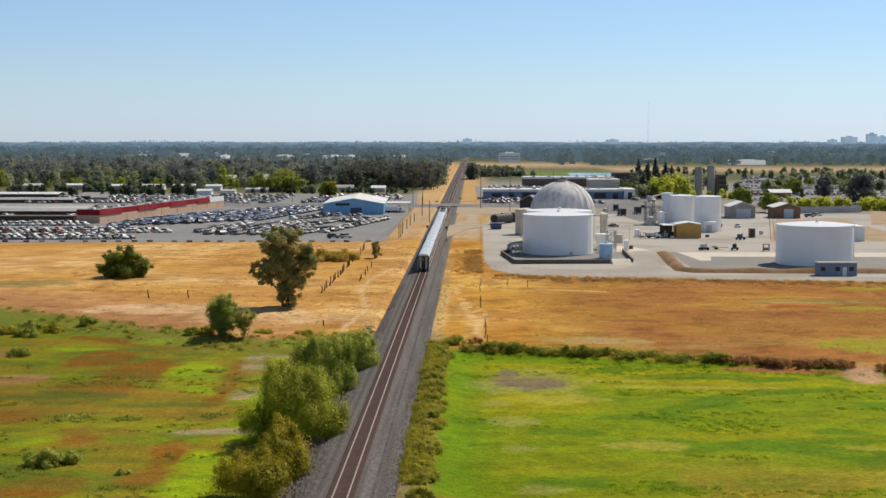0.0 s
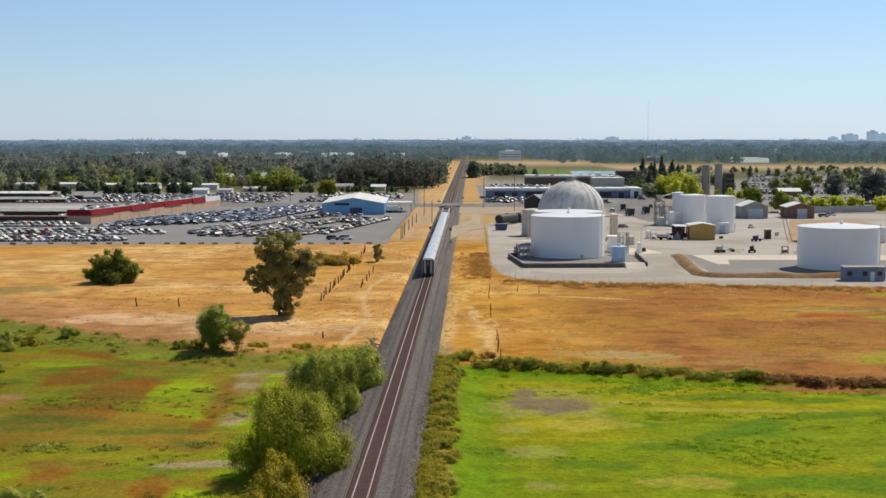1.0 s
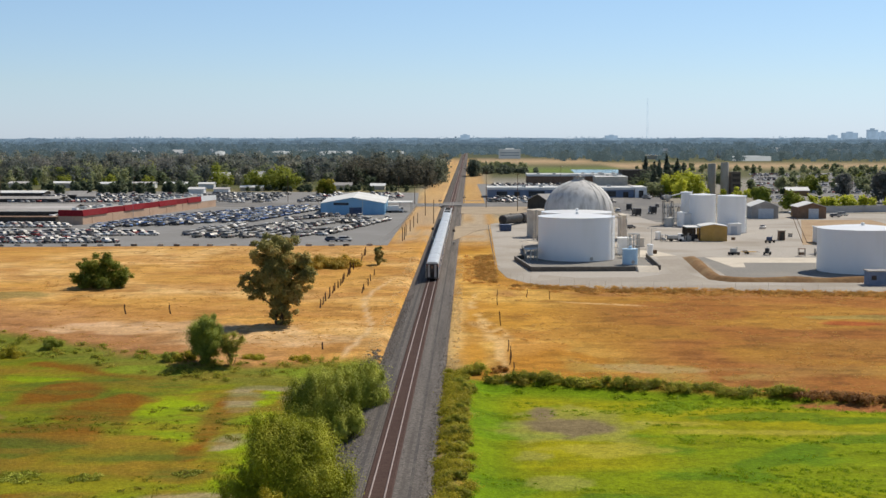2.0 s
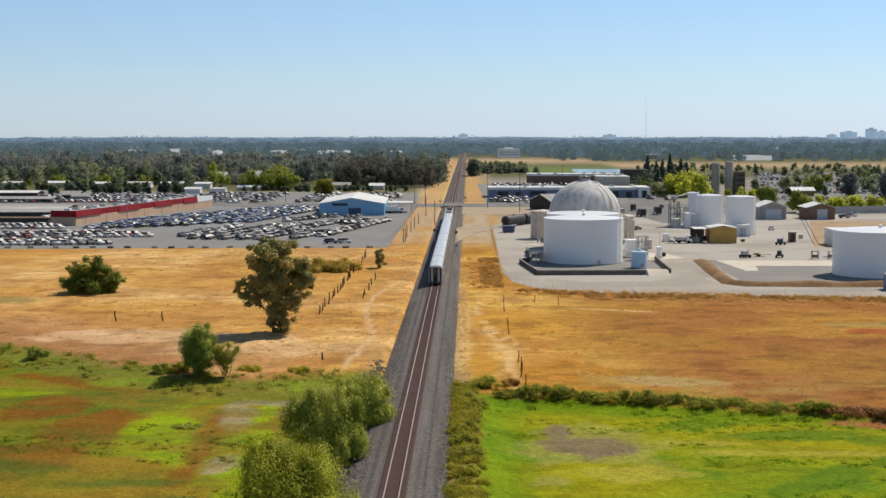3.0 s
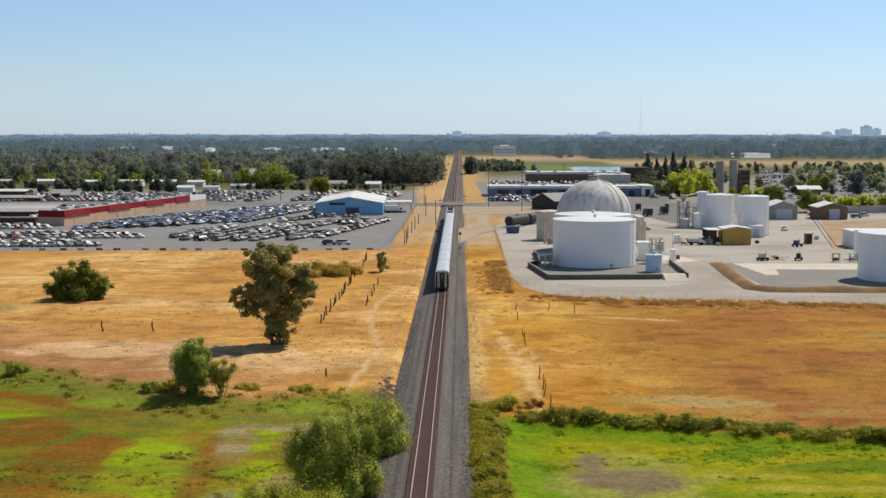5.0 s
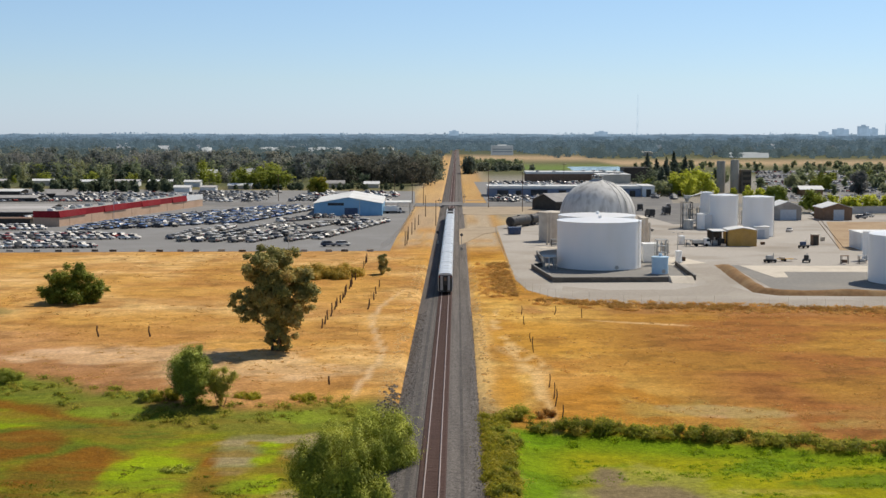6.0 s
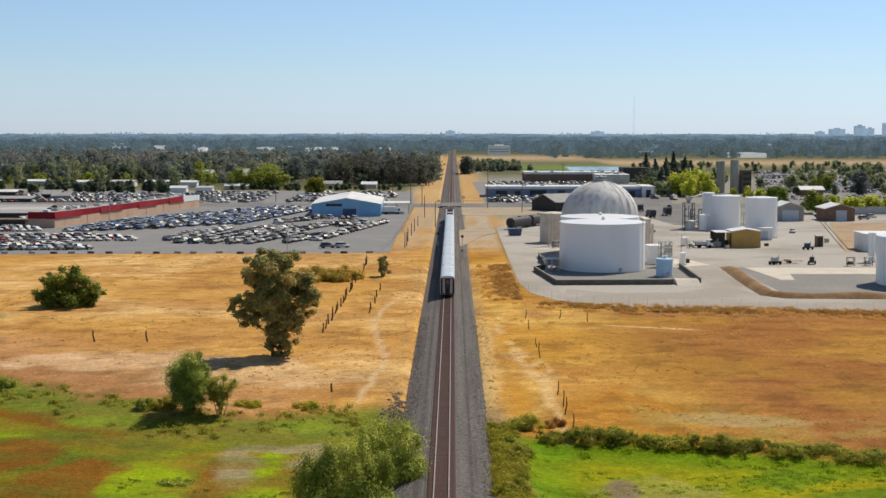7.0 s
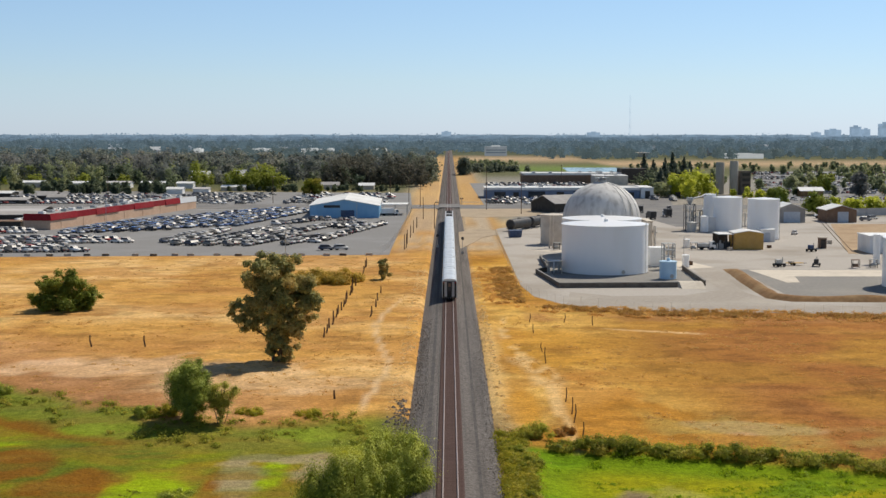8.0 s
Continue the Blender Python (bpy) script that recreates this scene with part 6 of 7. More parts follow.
# painted haze: the farther the belt, the paler and bluer its glow
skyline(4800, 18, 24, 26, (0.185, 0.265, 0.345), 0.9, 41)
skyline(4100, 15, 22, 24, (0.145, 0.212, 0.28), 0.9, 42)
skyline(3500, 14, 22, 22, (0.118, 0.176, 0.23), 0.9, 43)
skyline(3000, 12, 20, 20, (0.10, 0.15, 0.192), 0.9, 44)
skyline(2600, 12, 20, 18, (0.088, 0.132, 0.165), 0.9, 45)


# ---- parked cars ----
LIGHT_CARS = [(0.82, 0.82, 0.82), (0.55, 0.55, 0.56), (0.76, 0.76, 0.76), (0.20, 0.20, 0.21), (0.62, 0.61, 0.60), (0.04, 0.04, 0.045), (0.82, 0.82, 0.81), (0.34, 0.03, 0.03), (0.10, 0.10, 0.11), (0.70, 0.65, 0.61)]
MIXED_CARS = [(0.03, 0.03, 0.032), (0.52, 0.525, 0.535), (0.05, 0.05, 0.055), (0.66, 0.66, 0.665), (0.36, 0.36, 0.37), (0.48, 0.47, 0.445), (0.08, 0.08, 0.09), (0.035, 0.055, 0.10), (0.74, 0.74, 0.73), (0.28, 0.265, 0.235)]
BLUE_CARS = [(0.06, 0.16, 0.42), (0.04, 0.04, 0.045), (0.36, 0.41, 0.48), (0.09, 0.23, 0.55), (0.03, 0.035, 0.045), (0.58, 0.61, 0.65), (0.06, 0.12, 0.31), (0.24, 0.28, 0.34), (0.03, 0.045, 0.09), (0.17, 0.24, 0.37)]
PAINTS = {"light": palette("car_paint_light", LIGHT_CARS, 0.58, 0.0, 0.0), "mixed": palette("car_paint_mixed", MIXED_CARS, 0.58, 0.0, 0.0), "blue": palette("car_paint_blue", BLUE_CARS, 0.58, 0.0, 0.0)}
PAINTS_FAR = {"light": palette("far_car_paint_light", LIGHT_CARS, 0.58, 0.0, 0.0, True), "mixed": palette("far_car_paint_mixed", MIXED_CARS, 0.58, 0.0, 0.0, True), "blue": palette("far_car_paint_blue", BLUE_CARS, 0.58, 0.0, 0.0, True)}


def frustum(bm, x0, x1, tx0, tx1, w0, w1, z0, z1):
    """A tapered block: base x0..x1 by w0, top tx0..tx1 by w1."""
    lo = [bm.verts.new(p) for p in ((x0, -w0, z0), (x1, -w0, z0), (x1, w0, z0), (x0, w0, z0))]
    hi = [bm.verts.new(p) for p in ((tx0, -w1, z1), (tx1, -w1, z1), (tx1, w1, z1), (tx0, w1, z1))]
    for k in range(4):
        bm.faces.new((lo[k], lo[(k + 1) % 4], hi[(k + 1) % 4], hi[k]))
    bm.faces.new(lo[::-1])
    bm.faces.new(hi)


def car_shapes(shape):
    """Body and glass of one kind of car, nose towards +x."""
    body, glass = bmesh.new(), bmesh.new()
    if shape == "saloon":
        prism(body, [(-2.3, 0.35), (-2.32, 0.72), (-2.15, 0.92), (-1.45, 0.97), (0.75, 0.95), (1.9, 0.82), (2.28, 0.66), (2.3, 0.35)], "y", -0.9, 0.9)
        frustum(glass, -1.72, 1.1, -1.15, 0.55, 0.83, 0.66, 0.93, 1.40)
        frustum(body, -1.2, 0.42, -1.0, 0.2, 0.68, 0.60, 1.395, 1.47)
    elif shape == "wagon":
        prism(body, [(-2.3, 0.42), (-2.33, 1.0), (-1.9, 1.08), (0.95, 1.06), (2.0, 0.98), (2.28, 0.75), (2.3, 0.42)], "y", -0.95, 0.95)
        frustum(glass, -2.25, 1.25, -1.75, 0.68, 0.88, 0.74, 1.04, 1.62)
        frustum(body, -2.05, 0.62, -1.85, 0.4, 0.76, 0.66, 1.615, 1.72)
    else:
        prism(body, [(-2.7, 0.5), (-2.7, 1.12), (-0.75, 1.12), (0.85, 1.12), (2.3, 1.05), (2.6, 0.8), (2.6, 0.5)], "y", -0.98, 0.98)
        frustum(glass, -0.85, 1.25, -0.7, 0.67, 0.9, 0.76, 1.1, 1.68)
        frustum(body, -0.78, 0.68, -0.65, 0.45, 0.78, 0.68, 1.675, 1.78)
        box(body, -2.68, -0.9, -0.98, -0.86, 1.1, 1.35)
        box(body, -2.68, -0.9, 0.86, 0.98, 1.1, 1.35)
    bmesh.ops.recalc_face_normals(body, faces=body.faces)
    bmesh.ops.recalc_face_normals(glass, faces=glass.faces)
    return body, glass


M_CARGLASS = surface("car_glass", (0.025, 0.027, 0.03), (0.05, 0.053, 0.06), 0.5, 0.42)


def soften(ob):
    """Rounded-looking shoulders: normals run over the edges."""
    ob.data.polygons.foreach_set("use_smooth", [True] * len(ob.data.polygons))
    return ob


CAR_LABEL = {"saloon": "low saloon car", "wagon": "tall wagon car", "pickup": "pickup truck"}
CAR_MODELS = {}


def car_model(shape, paint):
    """A car with its parts, built once for each shape and paint range and then copied."""
    if (shape, paint) in CAR_MODELS:
        return CAR_MODELS[shape, paint], False
    t = thing("parked_car", "parked %s on the %s" % (CAR_LABEL[shape], "grey asphalt lot"), "car", group="parked cars")
    body, glass = car_shapes(shape)
    soften(part("body", body, PAINTS[paint], t))
    part("window_band", glass, M_CARGLASS, t, "dark tinted glass")
    bm = bmesh.new()
    tube(bm, (0, -0.11, 0), (0, 0.11, 0), 0.33, seg=14)
    wheel = finish(bm, "wheel", M_TYRE)
    for wx in (-1.4, 1.42):
        for wy in (-0.82, 0.82):
            ob = new("wheel", wheel)
            ob.parent, ob.location = t, (wx, wy, 0.33)
    bm = bmesh.new()
    box(bm, -2.36, -2.26, -0.22, 0.22, 0.68, 0.84)
    lamp = finish(bm, "tail_light", M_RED)
    for wy in (-0.62, 0.62):
        ob = new("tail_light", lamp)
        ob.parent, ob.location = t, (0, wy, 0)
    CAR_MODELS[shape, paint] = t
    return t, True


CAR_RNG = random.Random(5)
CAR_COUNT = 0
FAR_CARS = {"light": [], "mixed": [], "blue": []}


def park(x, y, heading, paint, near=True):
    global CAR_COUNT
    shape = CAR_RNG.choice(("saloon", "saloon", "wagon", "wagon", "pickup"))
    m = pose(x, y, 0.03, 0, 0, heading)
    if near and CAR_COUNT < 300:
        model, fresh = car_model(shape, paint)
        if fresh:
            model.matrix_basis = m
        else:
            copy_thing(model, m)
        CAR_COUNT += 1
    else:
        FAR_CARS[paint].append((shape, m))


def car_row(x0, y0, x1, y1, paint, near=True, step=2.75, skip=0.05, slant=None):
    length = math.hypot(x1 - x0, y1 - y0)
    along = math.degrees(math.atan2(y1 - y0, x1 - x0))
    for k in range(int(length / step) + 1):
        if CAR_RNG.random() < skip:
            continue
        f = k * step / length
        head = ({"light": -40, "mixed": -62, "blue": -60}[paint] + CAR_RNG.gauss(0, 11) if slant is None else along + slant + CAR_RNG.uniform(-3, 3)) + (180 if CAR_RNG.random() < 0.4 else 0)
        park(x0 + (x1 - x0) * f + CAR_RNG.uniform(-0.25, 0.25), y0 + (y1 - y0) * f + CAR_RNG.uniform(-0.2, 0.2), head, paint, near)


# nearest rows of the big lot
for x0, y0, x1, y1 in ((-92, 524, -87, 556), (-86.5, 515, -80, 580), (-81, 513, -62.5, 590), (-75.5, 513, -57.5, 586), (-69, 512, -46, 591), (-63.5, 512, -50.5, 555), (-52, 515, -45.5, 536), (-43.3, 524, -24.5, 611), (-48.5, 524, -42.5, 545)):
    car_row(x0, y0, x1, y1, "mixed")
car_row(-47, 590, -37, 606, "mixed")
car_row(-41, 588, -33, 603, "mixed")
car_row(-66, 606, -54, 626, "mixed")
car_row(-54, 633, -38, 627, "mixed")
car_row(-37, 497, -31.5, 499, "mixed", step=4.6, slant=0)
for y, x1 in ((490, -108), (495.5, -112), (522, -103), (528, -109)):
    car_row(-175, y - 4, x1, y + 1.5, "light")
for y, x1 in ((563, -146), (570, -150), (585, -160)):
    car_row(-215, y - 4, x1, y + 1, "light", False)
for x0, y0, x1, y1 in ((-163, 598, -148, 690), (-170, 604, -155, 694), (-184, 640, -171, 700)):
    car_row(x0, y0, x1, y1, "light", False, 2.7, 0.1)
for y in (604, 612, 622, 690, 700):
    car_row(-255, y - 3, -192, y, "light", False, 2.8, 0.15)
for y, x1 in ((501, -116), (534, -116)):
    car_row(-175, y - 4, x1, y + 1.5, "light", False)
# dense block of trade cars in front of the brick building
for k in range(11):
    x0, y0 = -134.5 + 5.4 * k, 560 + 3.2 * k + (7 if k > 6 else 0)
    far_end = min(700, 620 + 14 * k)
    car_row(x0, y0, x0 + 0.2 * (far_end - y0), far_end, "blue", True, 2.6, 0.04)
# lots behind
for y in (750, 757, 770, 777, 790, 797, 812, 820, 840):
    car_row(-150 + (y - 752) * 0.1, y, -96, y + 2, "mixed", False, 2.9, 0.3)
    car_row(-80, y + 4, -30, y + 2, "light" if y > 780 else "mixed", False, 2.9, 0.5)
for y in (752, 759, 776, 783, 800, 807, 826):
    car_row(-232, y, -152, y + 1, "mixed" if y % 2 else "light", False, 2.9, 0.35)
for x0, y0, x1, y1, paint in ((20, 750, 84, 751, "light"), (20, 757, 84, 758, "mixed"), (20, 764, 60, 765, "light"), (22, 781, 60, 782, "blue"), (24, 862, 84, 864, "light"), (24, 880, 84, 884, "mixed"), (22, 772, 50, 773, "light"), (24, 796, 60, 797, "mixed"), (24, 900, 84, 905, "light"), (24, 930, 88, 935, "light"), (24, 960, 90, 965, "light"), (26, 985, 92, 990, "mixed"), (113, 770, 138, 940, "mixed"), (106, 790, 122, 900, "light")):
    car_row(x0, y0, x1, y1, paint, False, 3.0, 0.25)
for k in range(13):
    for y in (786 + 36 * k, 793 + 36 * k) if k % 3 != 1 else ():
        car_row(166 + 7 * k, y, 420 + 10 * k, y, "light", False, 3.0, 0.25, 78)

# vehicles standing about the yard and its side roads
for x, y, head, paint in ((73, 622, 80, "mixed"), (77, 668, 95, "light"), (64, 640, 10, "mixed"), (96, 690, 70, "mixed"), (100, 706, 85, "light"), (60, 700, 5, "mixed"), (120, 560, 70, "light"), (166, 630, 0, "light"), (172, 640, 20, "mixed"), (70, 560, 40, "light")):
    park(x, y, head, paint, False)


def join_far_cars(paint):
    shapes = {}
    for shape in ("saloon", "wagon", "pickup"):
        body, glass = car_shapes(shape)
        for wx in (-1.4, 1.42):
            for wy in (-0.82, 0.82):
                tube(glass, (wx, wy - 0.11, 0.33), (wx, wy + 0.11, 0.33), 0.33, seg=8)
        shapes[shape] = []
        for b in (body, glass):
            b.verts.index_update()
            shapes[shape].append((np.array([v.co[:] for v in b.verts]), [[v.index for v in f.verts] for f in b.faces]))
            b.free()
    verts, faces, mats, base = [], [], [], 0
    for shape, m in FAR_CARS[paint]:
        r, t = np.array(m.to_3x3()), np.array(m.translation)
        for slot, (v, fs) in enumerate(shapes[shape]):
            verts.append(v @ r.T + t)
            faces += [[i + base for i in f] for f in fs]
            mats += [slot] * len(fs)
            base += len(v)
    me = bpy.data.meshes.new("parked_cars")
    me.from_pydata(np.concatenate(verts).tolist(), [], faces)
    me.materials.append(PAINTS_FAR[paint])
    me.materials.append(M_CARGLASS)
    me.polygons.foreach_set("material_index", mats)
    me.polygons.foreach_set("use_smooth", [q == 0 for q in mats])
    tagged(new("parked_cars", me), {"light": "rows of mostly white and silver parked cars", "mixed": "rows of dark and grey parked cars", "blue": "dense rows of blue and dark parked cars"}[paint], "cars", kind="stuff")


for paint in FAR_CARS:
    if FAR_CARS[paint]:
        join_far_cars(paint)


# ---- trucks and yard things ----
def build_truck(x, y, heading, cab_mat, box_mat, length, height, label):
    t = thing("truck", label, "truck", x, y, 0.03, heading, group="trucks")
    bm = bmesh.new()
    frustum(bm, length / 2 - 2.0, length / 2, length / 2 - 1.9, length / 2 - 0.5, 1.1, 1.0, 0.6, 2.6)
    cab = part("cab", bm, cab_mat, t)
    bm = bmesh.new()
    frustum(bm, length / 2 - 1.2, length / 2 - 0.15, length / 2 - 1.2, length / 2 - 0.45, 1.12, 1.03, 1.6, 2.4)
    part("windscreen", bm, M_GLASS, cab)
    bm = bmesh.new()
    box(bm, -length / 2, length / 2 - 2.2, -1.2, 1.2, 1.0, height, 0.06)
    part("cargo_box", bm, box_mat, t)
    bm = bmesh.new()
    box(bm, -length / 2, length / 2 - 0.3, -0.5, 0.5, 0.55, 1.0)
    part("chassis", bm, M_BLACK, t)
    for wx in (-length / 2 + 1.2, length / 2 - 1.2):
        for wy in (-1.0, 1.0):
            bm = bmesh.new()
            tube(bm, (wx, wy - 0.15, 0.48), (wx, wy + 0.15, 0.48), 0.48, seg=16)
            part("wheel", bm, M_TYRE, t)


build_truck(82, 640, 100, M_BLACK, M_BLACK, 7.0, 3.3, "black box truck parked in the yard")
build_truck(91, 655, 95, M_WHITE2, M_BLACK, 7.5, 3.4, "white-cabbed truck with a dark body")
build_truck(84, 684, 80, M_NAVY, M_BLACK, 7.0, 3.0, "dark truck on the side road")
build_truck(78, 499.5, 0, M_WHITE2, M_STEEL, 5.5, 2.0, "white flatbed truck beside the lean-to")
build_truck(-25, 662, 15, M_WHITE2, M_WHITE2, 7.5, 3.2, "white box truck beside the blue warehouse")
build_truck(122, 816, 95, M_BLACK, M_BLACK, 7.0, 3.0, "dark truck parked on the side street")
build_truck(153, 646, 0, M_WHITE2, M_WHITE2, 6.0, 1.6, "white pickup truck behind the brown shed")


def build_tank_car(x, y, ang):
    t = thing("tank_car", "rusty black railway tank car on a siding", "tank car", x, y, 0.03, ang, group="tank cars")
    bm = bmesh.new()
    tube(bm, (-7.5, 0, 2.5), (7.5, 0, 2.5), 1.75, seg=28)
    shell = part("barrel", bm, M_BLACK, t, smooth=True)
    for s in (-1, 1):
        bm = bmesh.new()
        tube(bm, (s * 7.5, 0, 2.5), (s * 8.0, 0, 2.5), 1.75, 1.2, 28)
        part("end_cap", bm, M_BLACK, shell, smooth=True)
    bm = bmesh.new()
    tube(bm, (0, 0, 4.0), (0, 0, 4.5), 0.6, seg=16)
    part("dome_hatch", bm, M_BLACK, shell)
    for k in (-5, -2.5, 2.5, 5):
        bm = bmesh.new()
        tube(bm, (k - 0.06, 0, 2.5), (k + 0.06, 0, 2.5), 1.78, seg=28)
        part("band", bm, M_BLACK, shell)
    bm = bmesh.new()
    box(bm, -8.2, 8.2, -1.2, 1.2, 0.75, 1.0)
    part("frame", bm, M_BLACK, t)
    for bx in (-5.6, 5.6):
        bm = bmesh.new()
        for d in (-0.85, 0.85):
            for s in (-0.755, 0.755):
                tube(bm, (bx + d, s - 0.07, 0.42), (bx + d, s + 0.07, 0.42), 0.42, seg=14)
        box(bm, bx - 1.3, bx + 1.3, -1.0, 1.0, 0.4, 0.78)
        part("bogie", bm, M_TRAINDARK, t)


for k in range(3):
    build_tank_car(25.3 + 8.0 * k * 1.0, 580 + 15.5 * k, 62.5)


def build_dumpster(x, y, ang):
    t = thing("dumpster", "dark blue steel waste container", "dumpster", x, y, 0.03, ang)
    bm = bmesh.new()
    prism(bm, [(-1.9, 0.1), (-2.2, 2.4), (2.2, 2.4), (1.9, 0.1)], "y", -1.3, 1.3)
    part("bin", bm, M_NAVY, t)
    for xx in (-1.2, 0, 1.2):
        bm = bmesh.new()
        box(bm, xx - 0.08, xx + 0.08, -1.4, 1.4, 0.2, 2.4)
        part("rib", bm, M_NAVY, t)
    bm = bmesh.new()
    box(bm, -2.2, 2.2, -1.35, 1.35, 2.4, 2.5)
    part("lid", bm, M_SLATE, t)


build_dumpster(22.2, 546, 10)


def build_pipe_rack(x, y, w, d, h, levels, label, mat):
    t = thing("pipe_rack", label, "pipe rack", x, y, 0.03)
    for sx in (-w / 2, w / 2):
        for sy in (-d / 2, d / 2):
            bm = bmesh.new()
            tube(bm, (sx, sy, 0), (sx, sy, h), 0.12, seg=6)
            part("post", bm, mat, t)
    for k in range(1, levels + 1):
        z = h * k / levels
        bm = bmesh.new()
        for sy in (-d / 2, d / 2):
            tube(bm, (-w / 2, sy, z), (w / 2, sy, z), 0.09, seg=6)
        for sx in (-w / 2, w / 2):
            tube(bm, (sx, -d / 2, z), (sx, d / 2, z), 0.09, seg=6)
        tube(bm, (-w / 2, -d / 2, z - h / levels), (w / 2, -d / 2, z), 0.06, seg=5)
        part("brace", bm, mat, t)
        bm = bmesh.new()
        box(bm, -w / 2 * 0.9, w / 2 * 0.9, -d / 2 * 0.9, d / 2 * 0.9, z - 0.06, z - 0.02)
        part("grating", bm, M_STEEL, t)
    for k in range(3):
        bm = bmesh.new()
        px = -w / 2 + w * (k + 0.5) / 3
        tube(bm, (px, 0, 0), (px, 0, h * 0.95), 0.16, seg=8)
        part("pipe", bm, M_WHITE2 if k % 2 else M_STEEL, t)


build_pipe_rack(57, 441.5, 3.0, 3.0, 6.8, 4, "grey steel stair tower beside white tanks", M_STEEL)
build_pipe_rack(86.5, 577, 3.6, 3.6, 9.5, 4, "dark steel process tower with a hopper", M_BLACK)
build_pipe_rack(90.0, 584, 4.0, 4.0, 7.0, 3, "dark steel process frame with pipes", M_BLACK)
build_pipe_rack(118.6, 451, 2.0, 2.0, 5.2, 2, "dark steel frame beside a white shed", M_BLACK)
build_pipe_rack(26.5, 432, 3.5, 6.0, 3.2, 1, "tan pipe platform at the low wall", M_TAN)
build_tank("process_vessel", "small white upright vessel among process pipes", 90.6, 570.5, 1.4, 5.6, M_WHITE, 0.4, ladder=False, hatch=False, seams=False, group="process vessels")
build_tank("process_vessel", "small white upright vessel among process pipes", 94.0, 586.5, 1.2, 7.4, M_WHITE, 0.4, ladder=False, hatch=False, seams=False, group="process vessels")
build_tank("process_vessel", "low grey vessel among process pipes", 86.2, 571.0, 1.7, 3.4, M_STEEL, 0.4, ladder=False, hatch=False, seams=False, group="process vessels")
build_pipe_rack(112.5, 600, 3.0, 3.0, 5.0, 2, "rusty pipe frame behind white tanks", M_TAN)
flat_building("pump_house", "white equipment box beside the large tank", "equipment box", 53.4, 57.2, 448.5, 453, 4.8, M_WHITE2, M_WHITE2)
flat_building("pump_house", "tan equipment block beside the dome", "equipment box", 60.0, 61.6, 500, 512, 8.4, M_TAN, M_CONCRETE)
flat_building("pump_house", "white equipment box with a pipe outlet", "equipment box", 91.5, 95.5, 573, 577, 4.8, M_WHITE2, M_WHITE2)


def build_hopper():
    t = thing("hopper", "dark steel hopper with a slanted conveyor", "hopper", 86.5, 577, 11.0)
    bm = bmesh.new()
    lathe(bm, [(0.35, -1.5), (1.2, 0.0), (1.2, 1.0)], 16)
    part("cone", bm, M_STEEL, t)
    bm = bmesh.new()
    tube(bm, (0.8, 0, 0.5), (7.0, 4.0, 1.8), 0.25, seg=8)
    part("conveyor", bm, M_STEEL, t)


build_hopper()


def wheels_under(t, spots, r, wide=0.12):
    for wx, wy in spots:
        bm = bmesh.new()
        tube(bm, (wx, wy - wide, r), (wx, wy + wide, r), r, seg=14)
        part("wheel", bm, M_TYRE, t)


def build_engine_set(x, y, turn, mat, label):
    t = thing("engine_set", label, "machine", x, y, 0.06, turn)
    bm = bmesh.new()
    box(bm, -1.6, 1.6, -0.8, 0.8, 0.5, 0.9, 0.08)
    part("bed", bm, M_BLACK, t)
    bm = bmesh.new()
    box(bm, -1.1, 0.5, -0.6, 0.6, 0.9, 2.0, 0.15)
    part("engine_cover", bm, mat, t)
    bm = bmesh.new()
    tube(bm, (1.0, 0, 0.9), (1.0, 0, 2.5), 0.12, seg=8)
    part("exhaust", bm, M_STEEL, t)
    wheels_under(t, ((-1.0, -0.85), (-1.0, 0.85), (1.0, -0.85), (1.0, 0.85)), 0.42)


def build_low_trailer(x, y, turn, mat, label):
    t = thing("low_trailer", label, "trailer", x, y, 0.06, turn)
    bm = bmesh.new()
    box(bm, -2.2, 2.2, -0.9, 0.9, 0.55, 0.72, 0.03)
    part("deck", bm, mat, t)
    bm = bmesh.new()
    tube(bm, (2.2, 0, 0.6), (3.4, 0, 0.5), 0.07, seg=6)
    part("drawbar", bm, M_BLACK, t)
    bm = bmesh.new()
    box(bm, -1.7, -0.3, -0.5, 0.5, 0.72, 1.15, 0.06)
    part("crate", bm, M_TAN, t)
    wheels_under(t, ((-0.5, -0.95), (-0.5, 0.95)), 0.38)


def build_pump_frame(x, y, turn, mat, label):
    t = thing("pump_set", label, "pump", x, y, 0.06, turn)
    for sx in (-0.9, 0.9):
        for sy in (-0.6, 0.6):
            bm = bmesh.new()
            box(bm, sx - 0.07, sx + 0.07, sy - 0.07, sy + 0.07, 0, 2.1)
            part("post", bm, M_BLACK, t)
    bm = bmesh.new()
    box(bm, -1.0, 1.0, -0.7, 0.7, 2.1, 2.25)
    part("top_plate", bm, mat, t)
    bm = bmesh.new()
    tube(bm, (-0.8, 0, 0.7), (0.7, 0, 0.7), 0.45, seg=14)
    part("motor", bm, mat, t)


def build_pallet_stack(x, y, turn, layers, mat, label):
    t = thing("pallet_stack", label, "pallets", x, y, 0.045, turn, group="pallet stacks")
    for k in range(layers):
        bm = bmesh.new()
        for s in (-0.5, 0, 0.5):
            box(bm, -0.6, 0.6, s - 0.05, s + 0.05, 0.16 * k, 0.16 * k + 0.1)
        box(bm, -0.6, 0.6, -0.6, 0.6, 0.16 * k + 0.1, 0.16 * k + 0.15)
        part("pallet", bm, mat, t)


